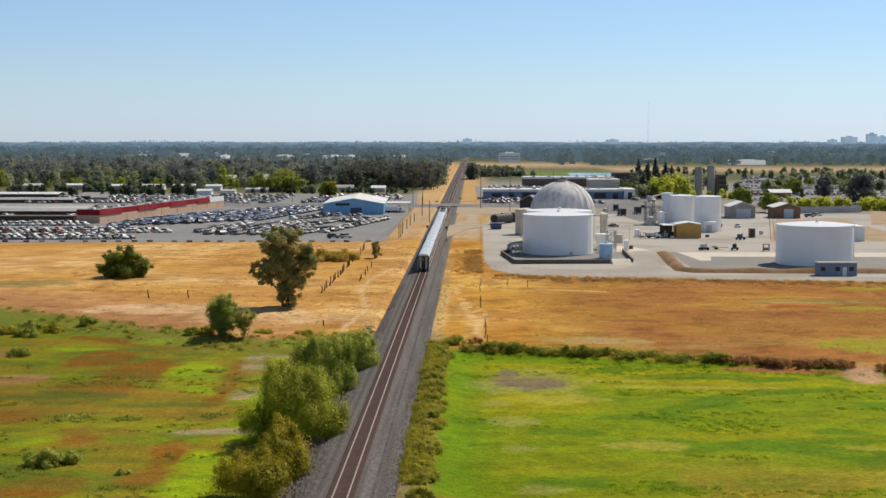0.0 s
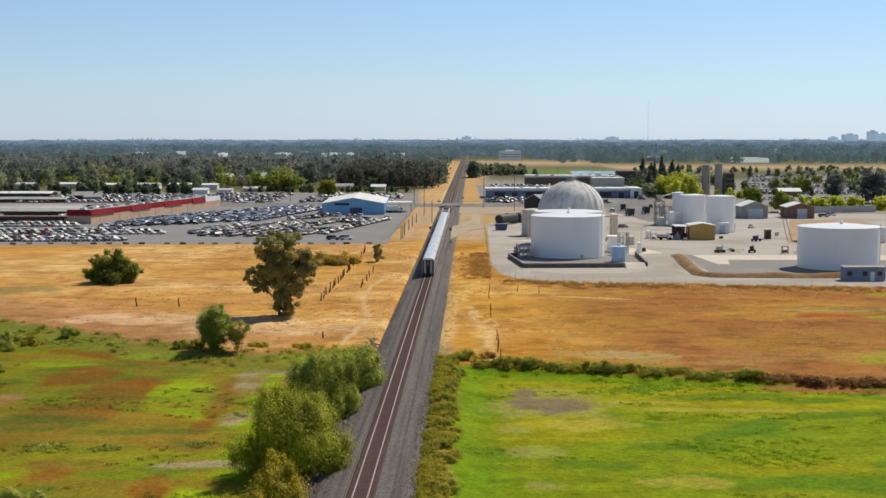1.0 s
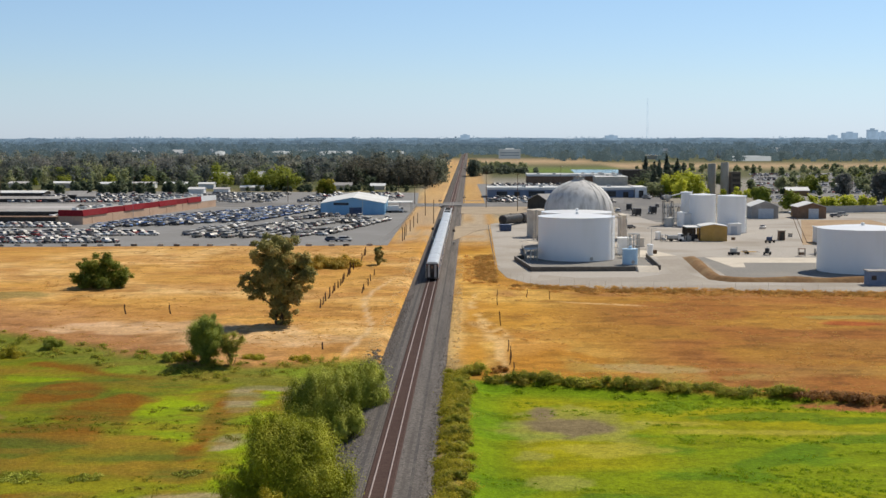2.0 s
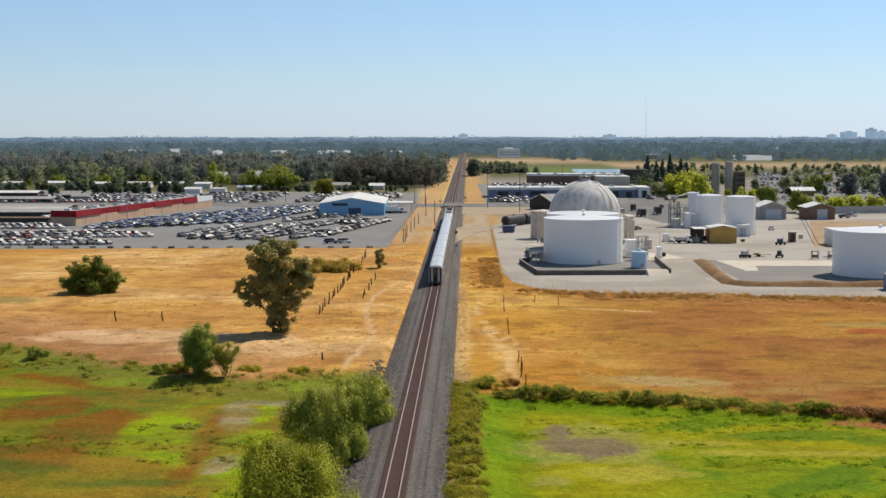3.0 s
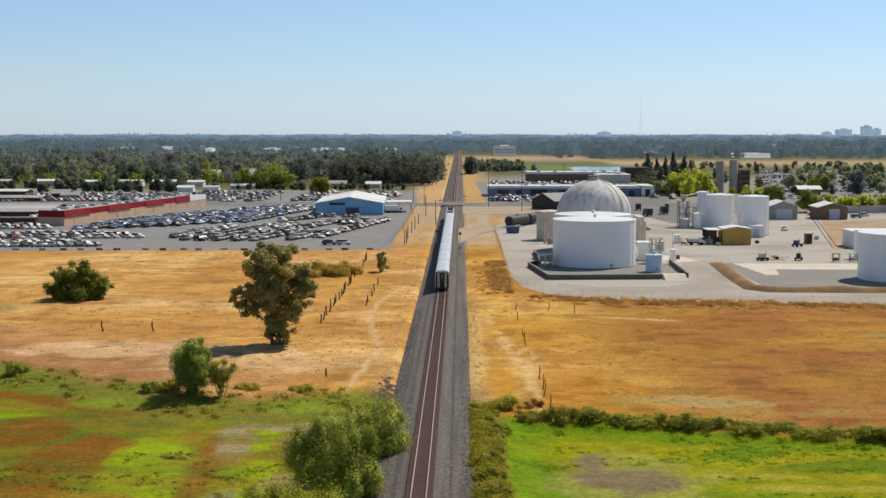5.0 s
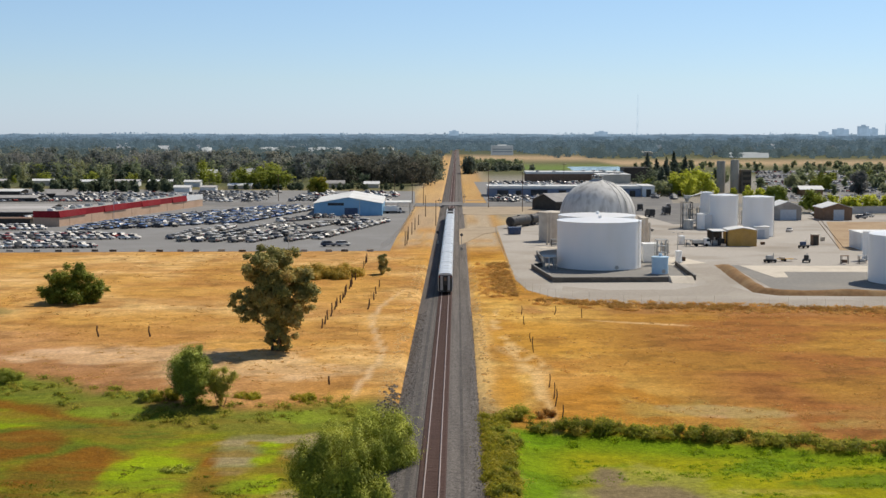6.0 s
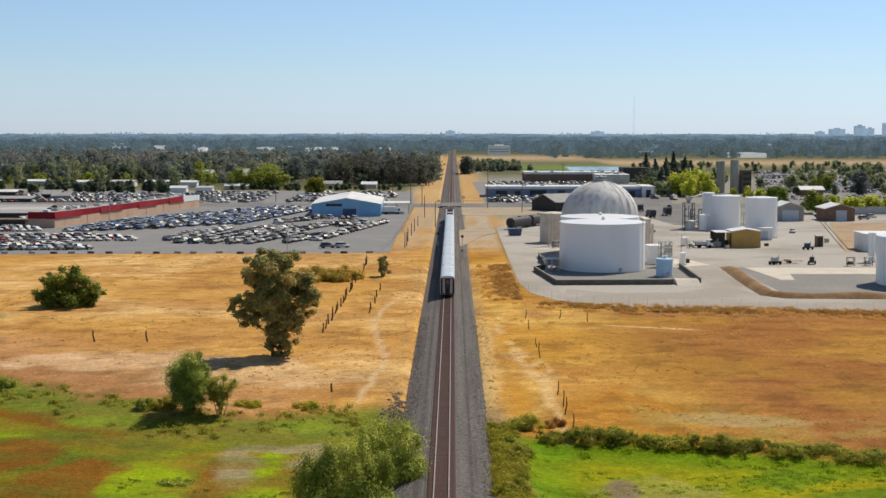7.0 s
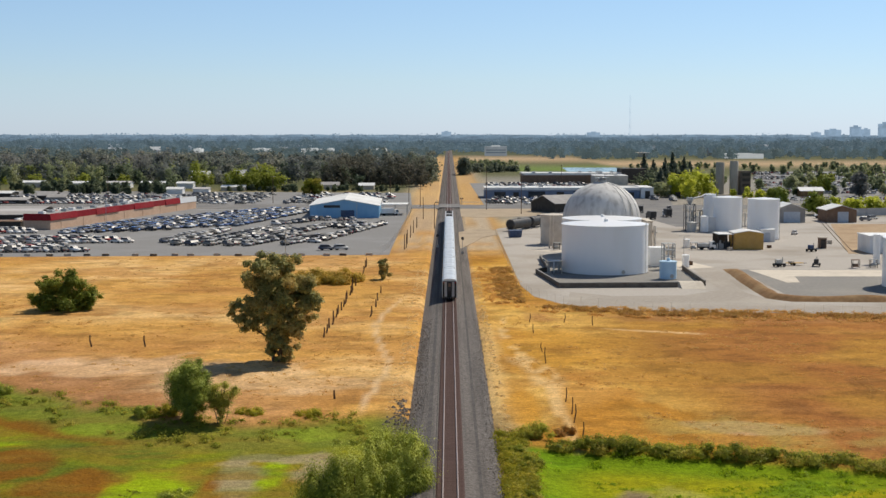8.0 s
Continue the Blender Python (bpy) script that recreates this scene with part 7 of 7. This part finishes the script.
for x, y, turn, n in ((84.5, 497, 10, 6), (79.0, 512, 30, 8), (98.5, 506, 0, 5), (64.5, 452, 15, 7), (113, 560, 40, 9), (121, 520, 5, 8)):
    build_pallet_stack(x, y, turn, n, M_WOOD if n % 2 else M_TAN, "stack of weathered pallets in the yard")
build_tank("process_vessel", "small white upright vessel beside the large tank", 62.5, 447.0, 0.9, 3.2, M_WHITE, 0.3, ladder=False, hatch=False, seams=False, group="process vessels")
build_tank("process_vessel", "low tan vessel beside the dome", 63.5, 478.0, 1.3, 2.8, M_TAN, 0.3, ladder=False, hatch=False, seams=False, group="process vessels")
build_tank("process_vessel", "small white upright vessel beside a flatbed truck", 73.0, 506.0, 1.0, 2.6, M_WHITE, 0.3, ladder=False, hatch=False, seams=False, group="process vessels")
build_engine_set(87.5, 448, 20, M_STEEL, "grey engine set on wheels in the yard")
build_low_trailer(92.6, 452, 8, M_YELLOW, "low trailer with a tan crate on it")
build_engine_set(97.6, 449, 70, M_BLACK, "black compressor on wheels in the yard")
build_pump_frame(106.8, 445, 0, M_BROWN, "rusty pump frame by the concrete apron")
build_engine_set(108.0, 493, 35, M_NAVY, "blue covered machine in the yard")
build_pump_frame(74, 499, 15, M_STEEL, "grey equipment frame beside a flatbed truck")
build_pump_frame(36, 500, 0, M_BLACK, "dark pump set on a concrete slab")
build_pump_frame(32.5, 498, 0, M_STEEL, "grey pump set on a concrete slab")
build_pump_frame(111.8, 446, 0, M_STEEL, "grey pump beside a dark frame")
flat_building("box_shed", "dark open box shelter", "shed", 113.4, 115.4, 503.5, 506, 3.2, M_BROWN, M_CONCRETE, doors=[(-0.7, 0.7, 2.8, M_DARK)])


def build_barrier(x, y, ang, mat, label):
    t = thing("barrier_block", label, "barrier", x, y, 0.0, ang, group="blocks along the lot edge")
    bm = bmesh.new()
    prism(bm, [(-0.3, 0), (-0.17, 0.3), (-0.12, 0.65), (0.12, 0.65), (0.17, 0.3), (0.3, 0)], "x", -1.0, 1.0)
    part("block", bm, mat, t)
    bm = bmesh.new()
    box(bm, -0.95, 0.95, -0.13, 0.13, 0.65, 0.70)
    part("cap", bm, M_CONCRETE, t)


rb = random.Random(8)
for k in range(26):
    x = -172 + 6.2 * k + rb.uniform(-1.6, 1.6)
    if x < -22:
        build_barrier(x, 475.5 + (x + 172) * 0.028 + rb.uniform(-0.8, 0.8), rb.uniform(-14, 14), M_OLDCONC if rb.random() < 0.7 else M_CONT, "weathered concrete barrier block at the lot edge")


# ---- poles, fences, signals ----
def build_pole(x, y, h, arms, label="wooden utility pole with cross-arms", lamp=False):
    t = thing("utility_pole" if not lamp else "lamp_post", label, "pole", x, y, 0.0, group="poles")
    bm = bmesh.new()
    tube(bm, (0, 0, 0), (0, 0, h), 0.17 if not lamp else 0.11, 0.11 if not lamp else 0.07, 8)
    part("shaft", bm, M_WOOD if not lamp else M_STEEL, t)
    for k in range(arms):
        bm = bmesh.new()
        box(bm, -1.2, 1.2, -0.07, 0.07, h - 0.6 - 0.9 * k, h - 0.45 - 0.9 * k)
        arm = part("cross_arm", bm, M_WOOD, t)
        for xx in (-1.0, -0.4, 0.4, 1.0):
            bm = bmesh.new()
            tube(bm, (xx, 0, h - 0.45 - 0.9 * k), (xx, 0, h - 0.2 - 0.9 * k), 0.05, seg=6)
            part("insulator", bm, M_WHITE2, arm)
    if lamp:
        for s in (-1, 1):
            bm = bmesh.new()
            tube(bm, (0, 0, h - 0.1), (s * 1.2, 0, h), 0.04, seg=5)
            box(bm, s * 1.2 - 0.3, s * 1.2 + 0.3, -0.15, 0.15, h - 0.05, h + 0.1)
            part("lamp_head", bm, M_STEEL, t)


for x, y, h, a in ((17, 706, 17.5, 1), (31.2, 675, 17.5, 1), (62, 838, 17, 1), (-19.3, 741, 12.5, 1), (-31, 806, 12, 1), (-87, 759, 13.5, 1), (-13.5, 726, 9, 1), (-5.4, 587, 9.5, 0), (-10.5, 640, 9, 0), (-240, 760, 14, 1), (-165, 744.8, 14, 1)):
    build_pole(x, y, h, a)
for x, y, h in ((-47.3, 480, 9.5), (-34, 588, 9.5), (-142, 640, 9.5), (-132, 610, 9.5), (-121.5, 700, 9), (66, 470, 6.5)):
    build_pole(x, y, h, 0, "thin grey lamp post beside parked cars" if x < 0 else "thin grey lamp post in the tank yard", True)


def build_post(x, y, h, lean, label="weathered wooden fence post"):
    z = float(land_height(x, y)) if y < 480 else 0.0
    bm = bmesh.new()
    r = 0.16 if x < 0 else 0.09
    tube(bm, (0, 0, -0.1), (lean, lean * 0.4, h * 0.6), r, r * 0.85, 7)
    tube(bm, (lean * 0.98, lean * 0.4, h * 0.58), (lean * 0.7, lean * 0.8, h), r * 0.85, r * 0.7, 7)
    ob = new("fence_post", finish(bm, "fence_post", M_WOOD))
    ob.location = (x, y, z)
    return tagged(ob, label, "fence post", group="fence posts")


rp = random.Random(31)
for k in range(15):
    build_post(-21.9 + rp.uniform(-0.2, 0.2), 326 + 4.9 * k + rp.uniform(-0.8, 0.8), rp.uniform(1.5, 2.1), rp.uniform(-0.15, 0.3))
for y in (397, 404, 426, 444, 447):
    build_post(-22 + rp.uniform(-0.4, 0.4), y, rp.uniform(1.6, 2.8), rp.uniform(-0.2, 0.4))
for y in (351, 358, 366, 376, 389):
    build_post(-15.2 + rp.uniform(-0.3, 0.3), y, rp.uniform(1.2, 1.8), rp.uniform(-0.3, 0.3))
for x, y, h in ((-60, 314.6, 2.0), (-51, 314.7, 1.9), (15.0, 299, 2.6), (15.5, 269, 1.9), (15.6, 261, 2.2), (15.4, 256, 2.3), (15.7, 248, 1.8), (15.0, 330, 1.7), (15.1, 344, 1.7), (21.6, 344, 1.7), (26.6, 340, 1.8), (15.2, 310, 1.5), (-15.6, 271, 1.2)):
    build_post(x, y, h, rp.uniform(-0.3, 0.3))
for x, y, h in ((-13.6, 500, 4.6), (-13.4, 521, 4.4), (-13.0, 545, 4.2), (-12.6, 566, 4.4), (-12.0, 590, 4.0), (-13.2, 505, 4.4)):
    build_post(x, y, h, 0.05, "tall dark timber post beside the lot fence")


def build_chain_fence(points, h, step, label):
    t = thing("chain_fence", label, "fence", 0, 0, 0)
    for (xa, ya), (xb, yb) in zip(points, points[1:]):
        n = max(1, int(math.hypot(xb - xa, yb - ya) / step))
        for k in range(n):
            x, y = xa + (xb - xa) * k / n, ya + (yb - ya) * k / n
            bm = bmesh.new()
            tube(bm, (x, y, 0), (x, y, h), 0.024, seg=5)
            part("fence_pole", bm, M_TAN, t)
        bm = bmesh.new()
        for z in (0.1, h * 0.5, h):
            tube(bm, (xa, ya, z), (xb, yb, z), 0.006, seg=4)
        part("wire", bm, M_STEEL, t)


build_chain_fence([(-20.2, 484), (-18.5, 505), (-17.0, 560), (-16.6, 640), (-16.8, 711)], 2.2, 3.2, "thin galvanised fence along the parking lot")
build_chain_fence([(16.0, 560), (15.9, 441), (15.9, 404), (17.8, 382.5), (23.6, 368.2), (37, 359.8), (92, 352.8), (180, 350)], 2.0, 3.5, "thin galvanised fence round the tank yard")


def build_signal(x, y, h, label):
    z = 0.05
    t = thing("railway_signal", label, "signal", x, y, z, group="railway signals")
    bm = bmesh.new()
    tube(bm, (0, 0, 0), (0, 0, h), 0.07, seg=8)
    part("mast", bm, M_STEEL, t)
    bm = bmesh.new()
    tube(bm, (0, -0.06, h), (0, 0.06, h), 0.45, seg=18)
    part("disc", bm, M_BLACK, t, "round black backing disc")
    bm = bmesh.new()
    box(bm, -0.35, 0.35, -0.3, 0.3, 0, 0.9, 0.03)
    part("relay_box", bm, M_STEEL, t)


build_signal(3.9, 484, 4.6, "trackside signal with a black disc")
build_signal(-3.6, 507, 3.6, "trackside signal mast with a dark disc")


def build_crossing_gate(x, y, arm, label):
    t = thing("crossing_gate", label, "crossing gate", x, y, 0.05, group="crossing gates")
    bm = bmesh.new()
    tube(bm, (0, 0, 0), (0, 0, 4.2), 0.1, seg=8)
    part("mast", bm, M_STEEL, t)
    for s in (-0.5, 0.5):
        bm = bmesh.new()
        tube(bm, (s, -0.1, 2.9), (s, 0.1, 2.9), 0.3, seg=14)
        part("lamp", bm, M_BLACK, t)
    bm = bmesh.new()
    box(bm, min(0, arm), max(0, arm), -0.05, 0.05, 1.15, 1.32)
    part("gate_arm", bm, M_WHITE2, t, "white boom lowered over the road")


build_crossing_gate(-5.6, 711.5, -9.0, "lowered crossing gate beside the track")
build_crossing_gate(6.2, 745.5, 9.0, "lowered crossing gate beside the track")

# small flag on the yard mast
t = thing("flag_mast", "slim mast with a small red flag", "flag mast", 113.5, 640, 0.03)
bm = bmesh.new()
tube(bm, (0, 0, 0), (0, 0, 9.5), 0.08, 0.05, 6)
part("mast", bm, M_STEEL, t)
bm = bmesh.new()
box(bm, 0.05, 1.9, -0.02, 0.02, 8.2, 9.4)
part("flag", bm, M_RED, t)

# rails of an old siding in the yard
bm = bmesh.new()
for d in (-0.75, 0.75):
    tube(bm, (119.5 + d, 493, 0.1), (150.5 + d, 639, 0.1), 0.12, seg=4)
tagged(new("old_rails", finish(bm, "old_rails", M_BROWN)), "rusty rails of a disused siding in the yard", "rails", kind="structure")
slab("pavement_dirt_strip", [(117, 486), (170, 486), (176, 612), (147, 612)], 0.05, 0.06, M_REDDIRT, "bare tan earth beside the disused siding", "bare earth")


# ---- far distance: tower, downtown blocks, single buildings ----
# distance haze is put into these walls, windows and steel as a faint glow
M_HAZE = haze_glow_material("hazed_concrete", (0.26, 0.36, 0.47), 0.9)
M_HAZEMAST = haze_glow_material("hazed_steel", (0.40, 0.52, 0.63), 0.95)
M_HAZEG = haze_glow_material("hazed_grey_wall", (0.22, 0.25, 0.27), 0.8)
M_HAZEDARK = haze_glow_material("hazed_dark_window", (0.085, 0.115, 0.145), 0.85)
M_HAZEW = haze_glow_material("hazed_pale_wall", (0.46, 0.48, 0.48), 0.9)


def far_block(x0, x1, y, h, label, mat, floors):
    t = thing("distant_building", label, "building", (x0 + x1) / 2, y, 0, group="distant buildings")
    w = (x1 - x0) / 2
    bm = bmesh.new()
    box(bm, -w, w, 0, 30, 0, h)
    part("wall", bm, mat, t)
    for k in range(floors):
        z = 4 + (h - 6) * k / floors
        bm = bmesh.new()
        box(bm, -w * 0.9, w * 0.9, -0.6, 0.1, z, z + (h - 6) / floors * 0.4)
        part("window_strip", bm, M_HAZEDARK if mat == M_HAZEG else mat, t)
    bm = bmesh.new()
    box(bm, -w * 0.4, w * 0.4, 8, 20, h, h + h * 0.1)
    part("roof_block", bm, M_HAZEW if mat == M_HAZEG else mat, t)


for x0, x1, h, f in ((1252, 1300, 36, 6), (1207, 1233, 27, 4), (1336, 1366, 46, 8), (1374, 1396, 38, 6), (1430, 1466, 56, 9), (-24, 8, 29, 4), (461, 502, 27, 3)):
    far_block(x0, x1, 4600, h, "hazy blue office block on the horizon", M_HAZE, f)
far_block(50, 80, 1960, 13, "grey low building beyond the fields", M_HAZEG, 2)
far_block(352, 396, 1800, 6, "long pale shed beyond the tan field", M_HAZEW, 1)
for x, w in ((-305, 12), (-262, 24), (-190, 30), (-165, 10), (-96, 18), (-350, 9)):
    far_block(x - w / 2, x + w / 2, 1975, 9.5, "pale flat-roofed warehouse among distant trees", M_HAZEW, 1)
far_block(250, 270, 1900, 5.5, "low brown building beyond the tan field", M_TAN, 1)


def build_tower():
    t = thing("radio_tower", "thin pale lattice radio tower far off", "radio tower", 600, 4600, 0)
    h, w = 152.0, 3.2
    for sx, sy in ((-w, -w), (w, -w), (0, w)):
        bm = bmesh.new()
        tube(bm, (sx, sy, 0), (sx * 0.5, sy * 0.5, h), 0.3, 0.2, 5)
        part("leg", bm, M_HAZEMAST, t)
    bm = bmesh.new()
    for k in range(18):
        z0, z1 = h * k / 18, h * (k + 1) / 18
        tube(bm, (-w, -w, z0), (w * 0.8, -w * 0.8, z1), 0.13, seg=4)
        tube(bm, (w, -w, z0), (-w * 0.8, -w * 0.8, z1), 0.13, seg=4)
    part("lattice", bm, M_HAZEMAST, t)


build_tower()

# roofs showing between the trees
rr = random.Random(9)
for k in range(84):
    x, y = (rr.uniform(-520, -40), rr.uniform(960, 1800)) if k % 2 else (rr.choice((-1, 1)) * rr.uniform(200, 800), rr.uniform(1900, 2600))
    w, d = rr.uniform(10, 26), rr.uniform(8, 14)
    gable_building("distant_house", "pale-roofed house among distant trees", "house", x - w / 2, x + w / 2, y, y + d, rr.uniform(3.5, 5), rr.uniform(6.5, 9) if y < 1850 else rr.uniform(9, 11), M_WHITE2 if k % 3 else M_TAN, M_LTROOF if k % 4 else M_GREYROOF, "x", 0.5, group="distant houses")
# pond beyond the fields
slab("water", [(103, 1262), (150, 1262), (172, 1390), (108, 1390)], 0.05, 0.3, M_WATER, "still pond beyond the shops", "water")


# ---- grass, weeds and stones ----
def weeds(name, label, category, xs, ys, w, h, leaves, leaf, per, seed, z=None):
    """Low plants growing in clumps of many small leaves."""
    rng = np.random.default_rng(seed)
    n = len(xs)
    s = 0.5 + rng.random(n)
    z = land_height(xs, ys)
    c = np.stack([xs, ys, z + h * 0.35 * s], -1)
    r = np.stack([w * s, w * s * (0.7 + 0.6 * rng.random(n)), h * 0.6 * s], -1)
    me = leaf_mesh(name, leaves, rng, c, r, n * per, leaf, 2.4, hollow=0.5, up=0.6, shoot=0.6)
    tagged(new(name, me), label, category, kind="stuff")


rng = np.random.default_rng(99)


def thin_out(n, x0, x1, y0, y1, keep):
    x, y = rng.uniform(x0, x1, n), rng.uniform(y0, y1, n)
    k = keep(x, y)
    return x[k], y[k]


dry_here = lambda x, y: (np.abs(x) > 6.8) & ((x > 0) | (y > left_edge(x) + 3)) & ((x < 0) | (y > right_edge(x) + 3)) & (fbm(x, y * 0.5, 9, 301) > 0.5)
x, y = thin_out(3000, -95, -6.8, 250, 470, dry_here)
weeds("dry_grass", "golden dry grass tufts", "grass", x, y, 0.8, 0.15, G_DRY, 0.10, 14, 201)
x, y = thin_out(3500, 6.8, 135, 215, 355, dry_here)
weeds("dry_grass", "golden and brown dry grass tufts", "grass", x, y, 0.8, 0.15, G_DRY, 0.10, 14, 202)
FENCE = np.array([(13.0, 470), (13.6, 441), (13.6, 404), (15.6, 380), (22, 365), (36, 356.5), (92, 349.8), (180, 347)])


def along_fence(lo, hi, cell, seed, cut):
    """Keeps what lies in a strip outside the yard fence."""
    def keep(x, y):
        best = np.full_like(x, 1e9)
        for a, b in zip(FENCE, FENCE[1:]):
            d = b - a
            k = np.clip(((x - a[0]) * d[0] + (y - a[1]) * d[1]) / (d @ d), 0, 1)
            best = np.minimum(best, np.hypot(x - a[0] - k * d[0], y - a[1] - k * d[1]))
        outside = (x < 16) | (y < 367 - 0.16 * np.clip(x - 22, 0, 90))
        return (best > lo) & (best < hi * (0.5 + fbm(x, y, 14, seed))) & outside & (fbm(x, y, cell, seed + 1) > cut)
    return keep


x, y = thin_out(15000, 10.5, 140, 335, 445, along_fence(0.0, 3.6, 4, 311, 0.38))
weeds("dry_weeds", "brown dry weeds outside the yard fence", "weeds", x, y, 0.75, 0.6, G_RUSTGRASS, 0.12, 46, 203)
x, y = thin_out(12000, 7.5, 140, 330, 445, along_fence(0.0, 8.0, 4, 313, 0.42))
weeds("dry_grass", "tall golden grass outside the yard fence", "grass", x, y, 0.8, 0.45, G_DRY, 0.12, 36, 213)
x, y = thin_out(9000, 10, 90, 132, 246, lambda x, y: (y < right_edge(x) - 0.5) & (fbm(x * 0.35, y, 8, 321) > 0.64))
weeds("meadow_plants", "bright green low meadow plants", "plants", x, y, 0.7, 0.13, G_MEADOW, 0.09, 22, 205)
x, y = thin_out(6500, -95, -8, 132, 285, lambda x, y: (y < left_edge(x)) & (fbm(x * 0.4, y, 8, 331) > 0.58))
weeds("marsh_plants", "olive and rusty low marsh plants", "plants", x, y, 0.7, 0.2, G_MARSH, 0.09, 24, 206)
x, y = thin_out(1300, -90, -8, 240, 300, lambda x, y: (np.abs(y - left_edge(x) + 4) < 6) & (fbm(x, y, 6, 335) > 0.45))
weeds("marsh_weeds", "tall green weeds at the marsh edge", "weeds", x, y, 1.0, 0.55, G_HEDGE, 0.14, 60, 207)
edge_here = lambda x, y: (np.abs(x) > 5.0 + 2.0 * fbm(x * 0, y, 4, 351)) & (fbm(x, y, 3, 353) > 0.42)
x, y = thin_out(900, 5.4, 7.4, 250, 440, edge_here)
weeds("dry_grass", "pale straw tufts on the edge of the railway bed", "grass", x, y, 0.35, 0.16, G_STRAW, 0.08, 16, 214)
x, y = thin_out(900, -8.2, -5.4, 262, 440, edge_here)
weeds("dry_grass", "pale straw tufts on the edge of the railway bed", "grass", x, y, 0.35, 0.16, G_STRAW, 0.08, 16, 215)
x, y = thin_out(700, 11, 56, 200, 250, lambda x, y: np.abs(y - right_edge(x) - 0.8) < 1.6)
weeds("bank_weeds", "dark green weeds on the field bank", "weeds", x, y, 0.9, 0.8, G_HEDGE, 0.14, 70, 208)
x, y = thin_out(1500, 5.6, 9.8, 132, 250, lambda x, y: (fbm(x, y, 5, 341) > 0.40) & (x < 8.2 + 2.2 * fbm(x * 0, y, 9, 343)))
weeds("bank_weeds", "olive weeds along the railway bank", "weeds", x, y, 0.75, 0.6, G_BANK, 0.11, 70, 209)
x, y = thin_out(240, 10, 60, 205, 246, lambda x, y: np.abs(y - right_edge(x) + 2.5) < 2.5)
weeds("meadow_weeds", "lush green weeds at the meadow's rim", "weeds", x, y, 1.0, 0.5, G_MEADOW, 0.12, 70, 210)



def stones(name, label, n, place, lo, hi, seed, material=M_STONE):
    """Loose broken stone."""
    rng = np.random.default_rng(seed)
    x, y, z = place(rng, n)
    s = rng.uniform(lo, hi, n)
    base = np.array([(1, 0, 0), (0, 1, 0), (-1, 0, 0), (0, -1, 0), (0, 0, 0.8), (0, 0, -0.6)])
    v = base[None] * s[:, None, None] * rng.uniform(0.6, 1.3, (n, 6, 1)) + np.stack([x, y, z], -1)[:, None]
    f = np.array([(0, 1, 4), (1, 2, 4), (2, 3, 4), (3, 0, 4), (1, 0, 5), (2, 1, 5), (3, 2, 5), (0, 3, 5)])
    faces = (f[None] + 6 * np.arange(n)[:, None, None]).reshape(-1, 3)
    me = bpy.data.meshes.new(name)
    me.from_pydata(v.reshape(-1, 3).tolist(), [], faces.tolist())
    me.materials.append(material)
    tagged(new(name, me), label, "stones", kind="stuff")


def shoulder(rng, n):
    y = 128 + rng.random(n) ** 1.5 * 220
    left = rng.random(n) < 0.5
    x = np.where(left, -4.6 + rng.normal(size=n) * 0.9, 5.3 + rng.normal(size=n) * 0.9)
    z = np.where(left, np.interp(x, [-8.0, -3.4], [-1.65, 0.08]), np.interp(x, [5.0, 6.6], [0.08, -1.0]))
    return x, y, np.maximum(z, -0.9)


stones("loose_stones", "loose grey broken stone along the railway bed", 7000, shoulder, 0.06, 0.15, 401)


def riprap(rng, n):
    y = 136 + 134 * rng.random(n) ** 0.8
    x = -6.2 + rng.normal(size=n) * 0.7
    return x, y, np.maximum(np.interp(x, [-8.0, -3.4], [-1.65, 0.08]), land_height(x, y)) + 0.02


stones("riprap", "dark grey boulders along the foot of the railway bank", 900, riprap, 0.14, 0.36, 403, M_RIPRAP)
stones("loose_stones", "grey ballast stone between and beside the rails", 9000, lambda rng, n: (rng.uniform(-3.3, 4.6, n), 128 + rng.random(n) ** 1.5 * 160, np.full(n, 0.0) + 0.08), 0.05, 0.11, 402)
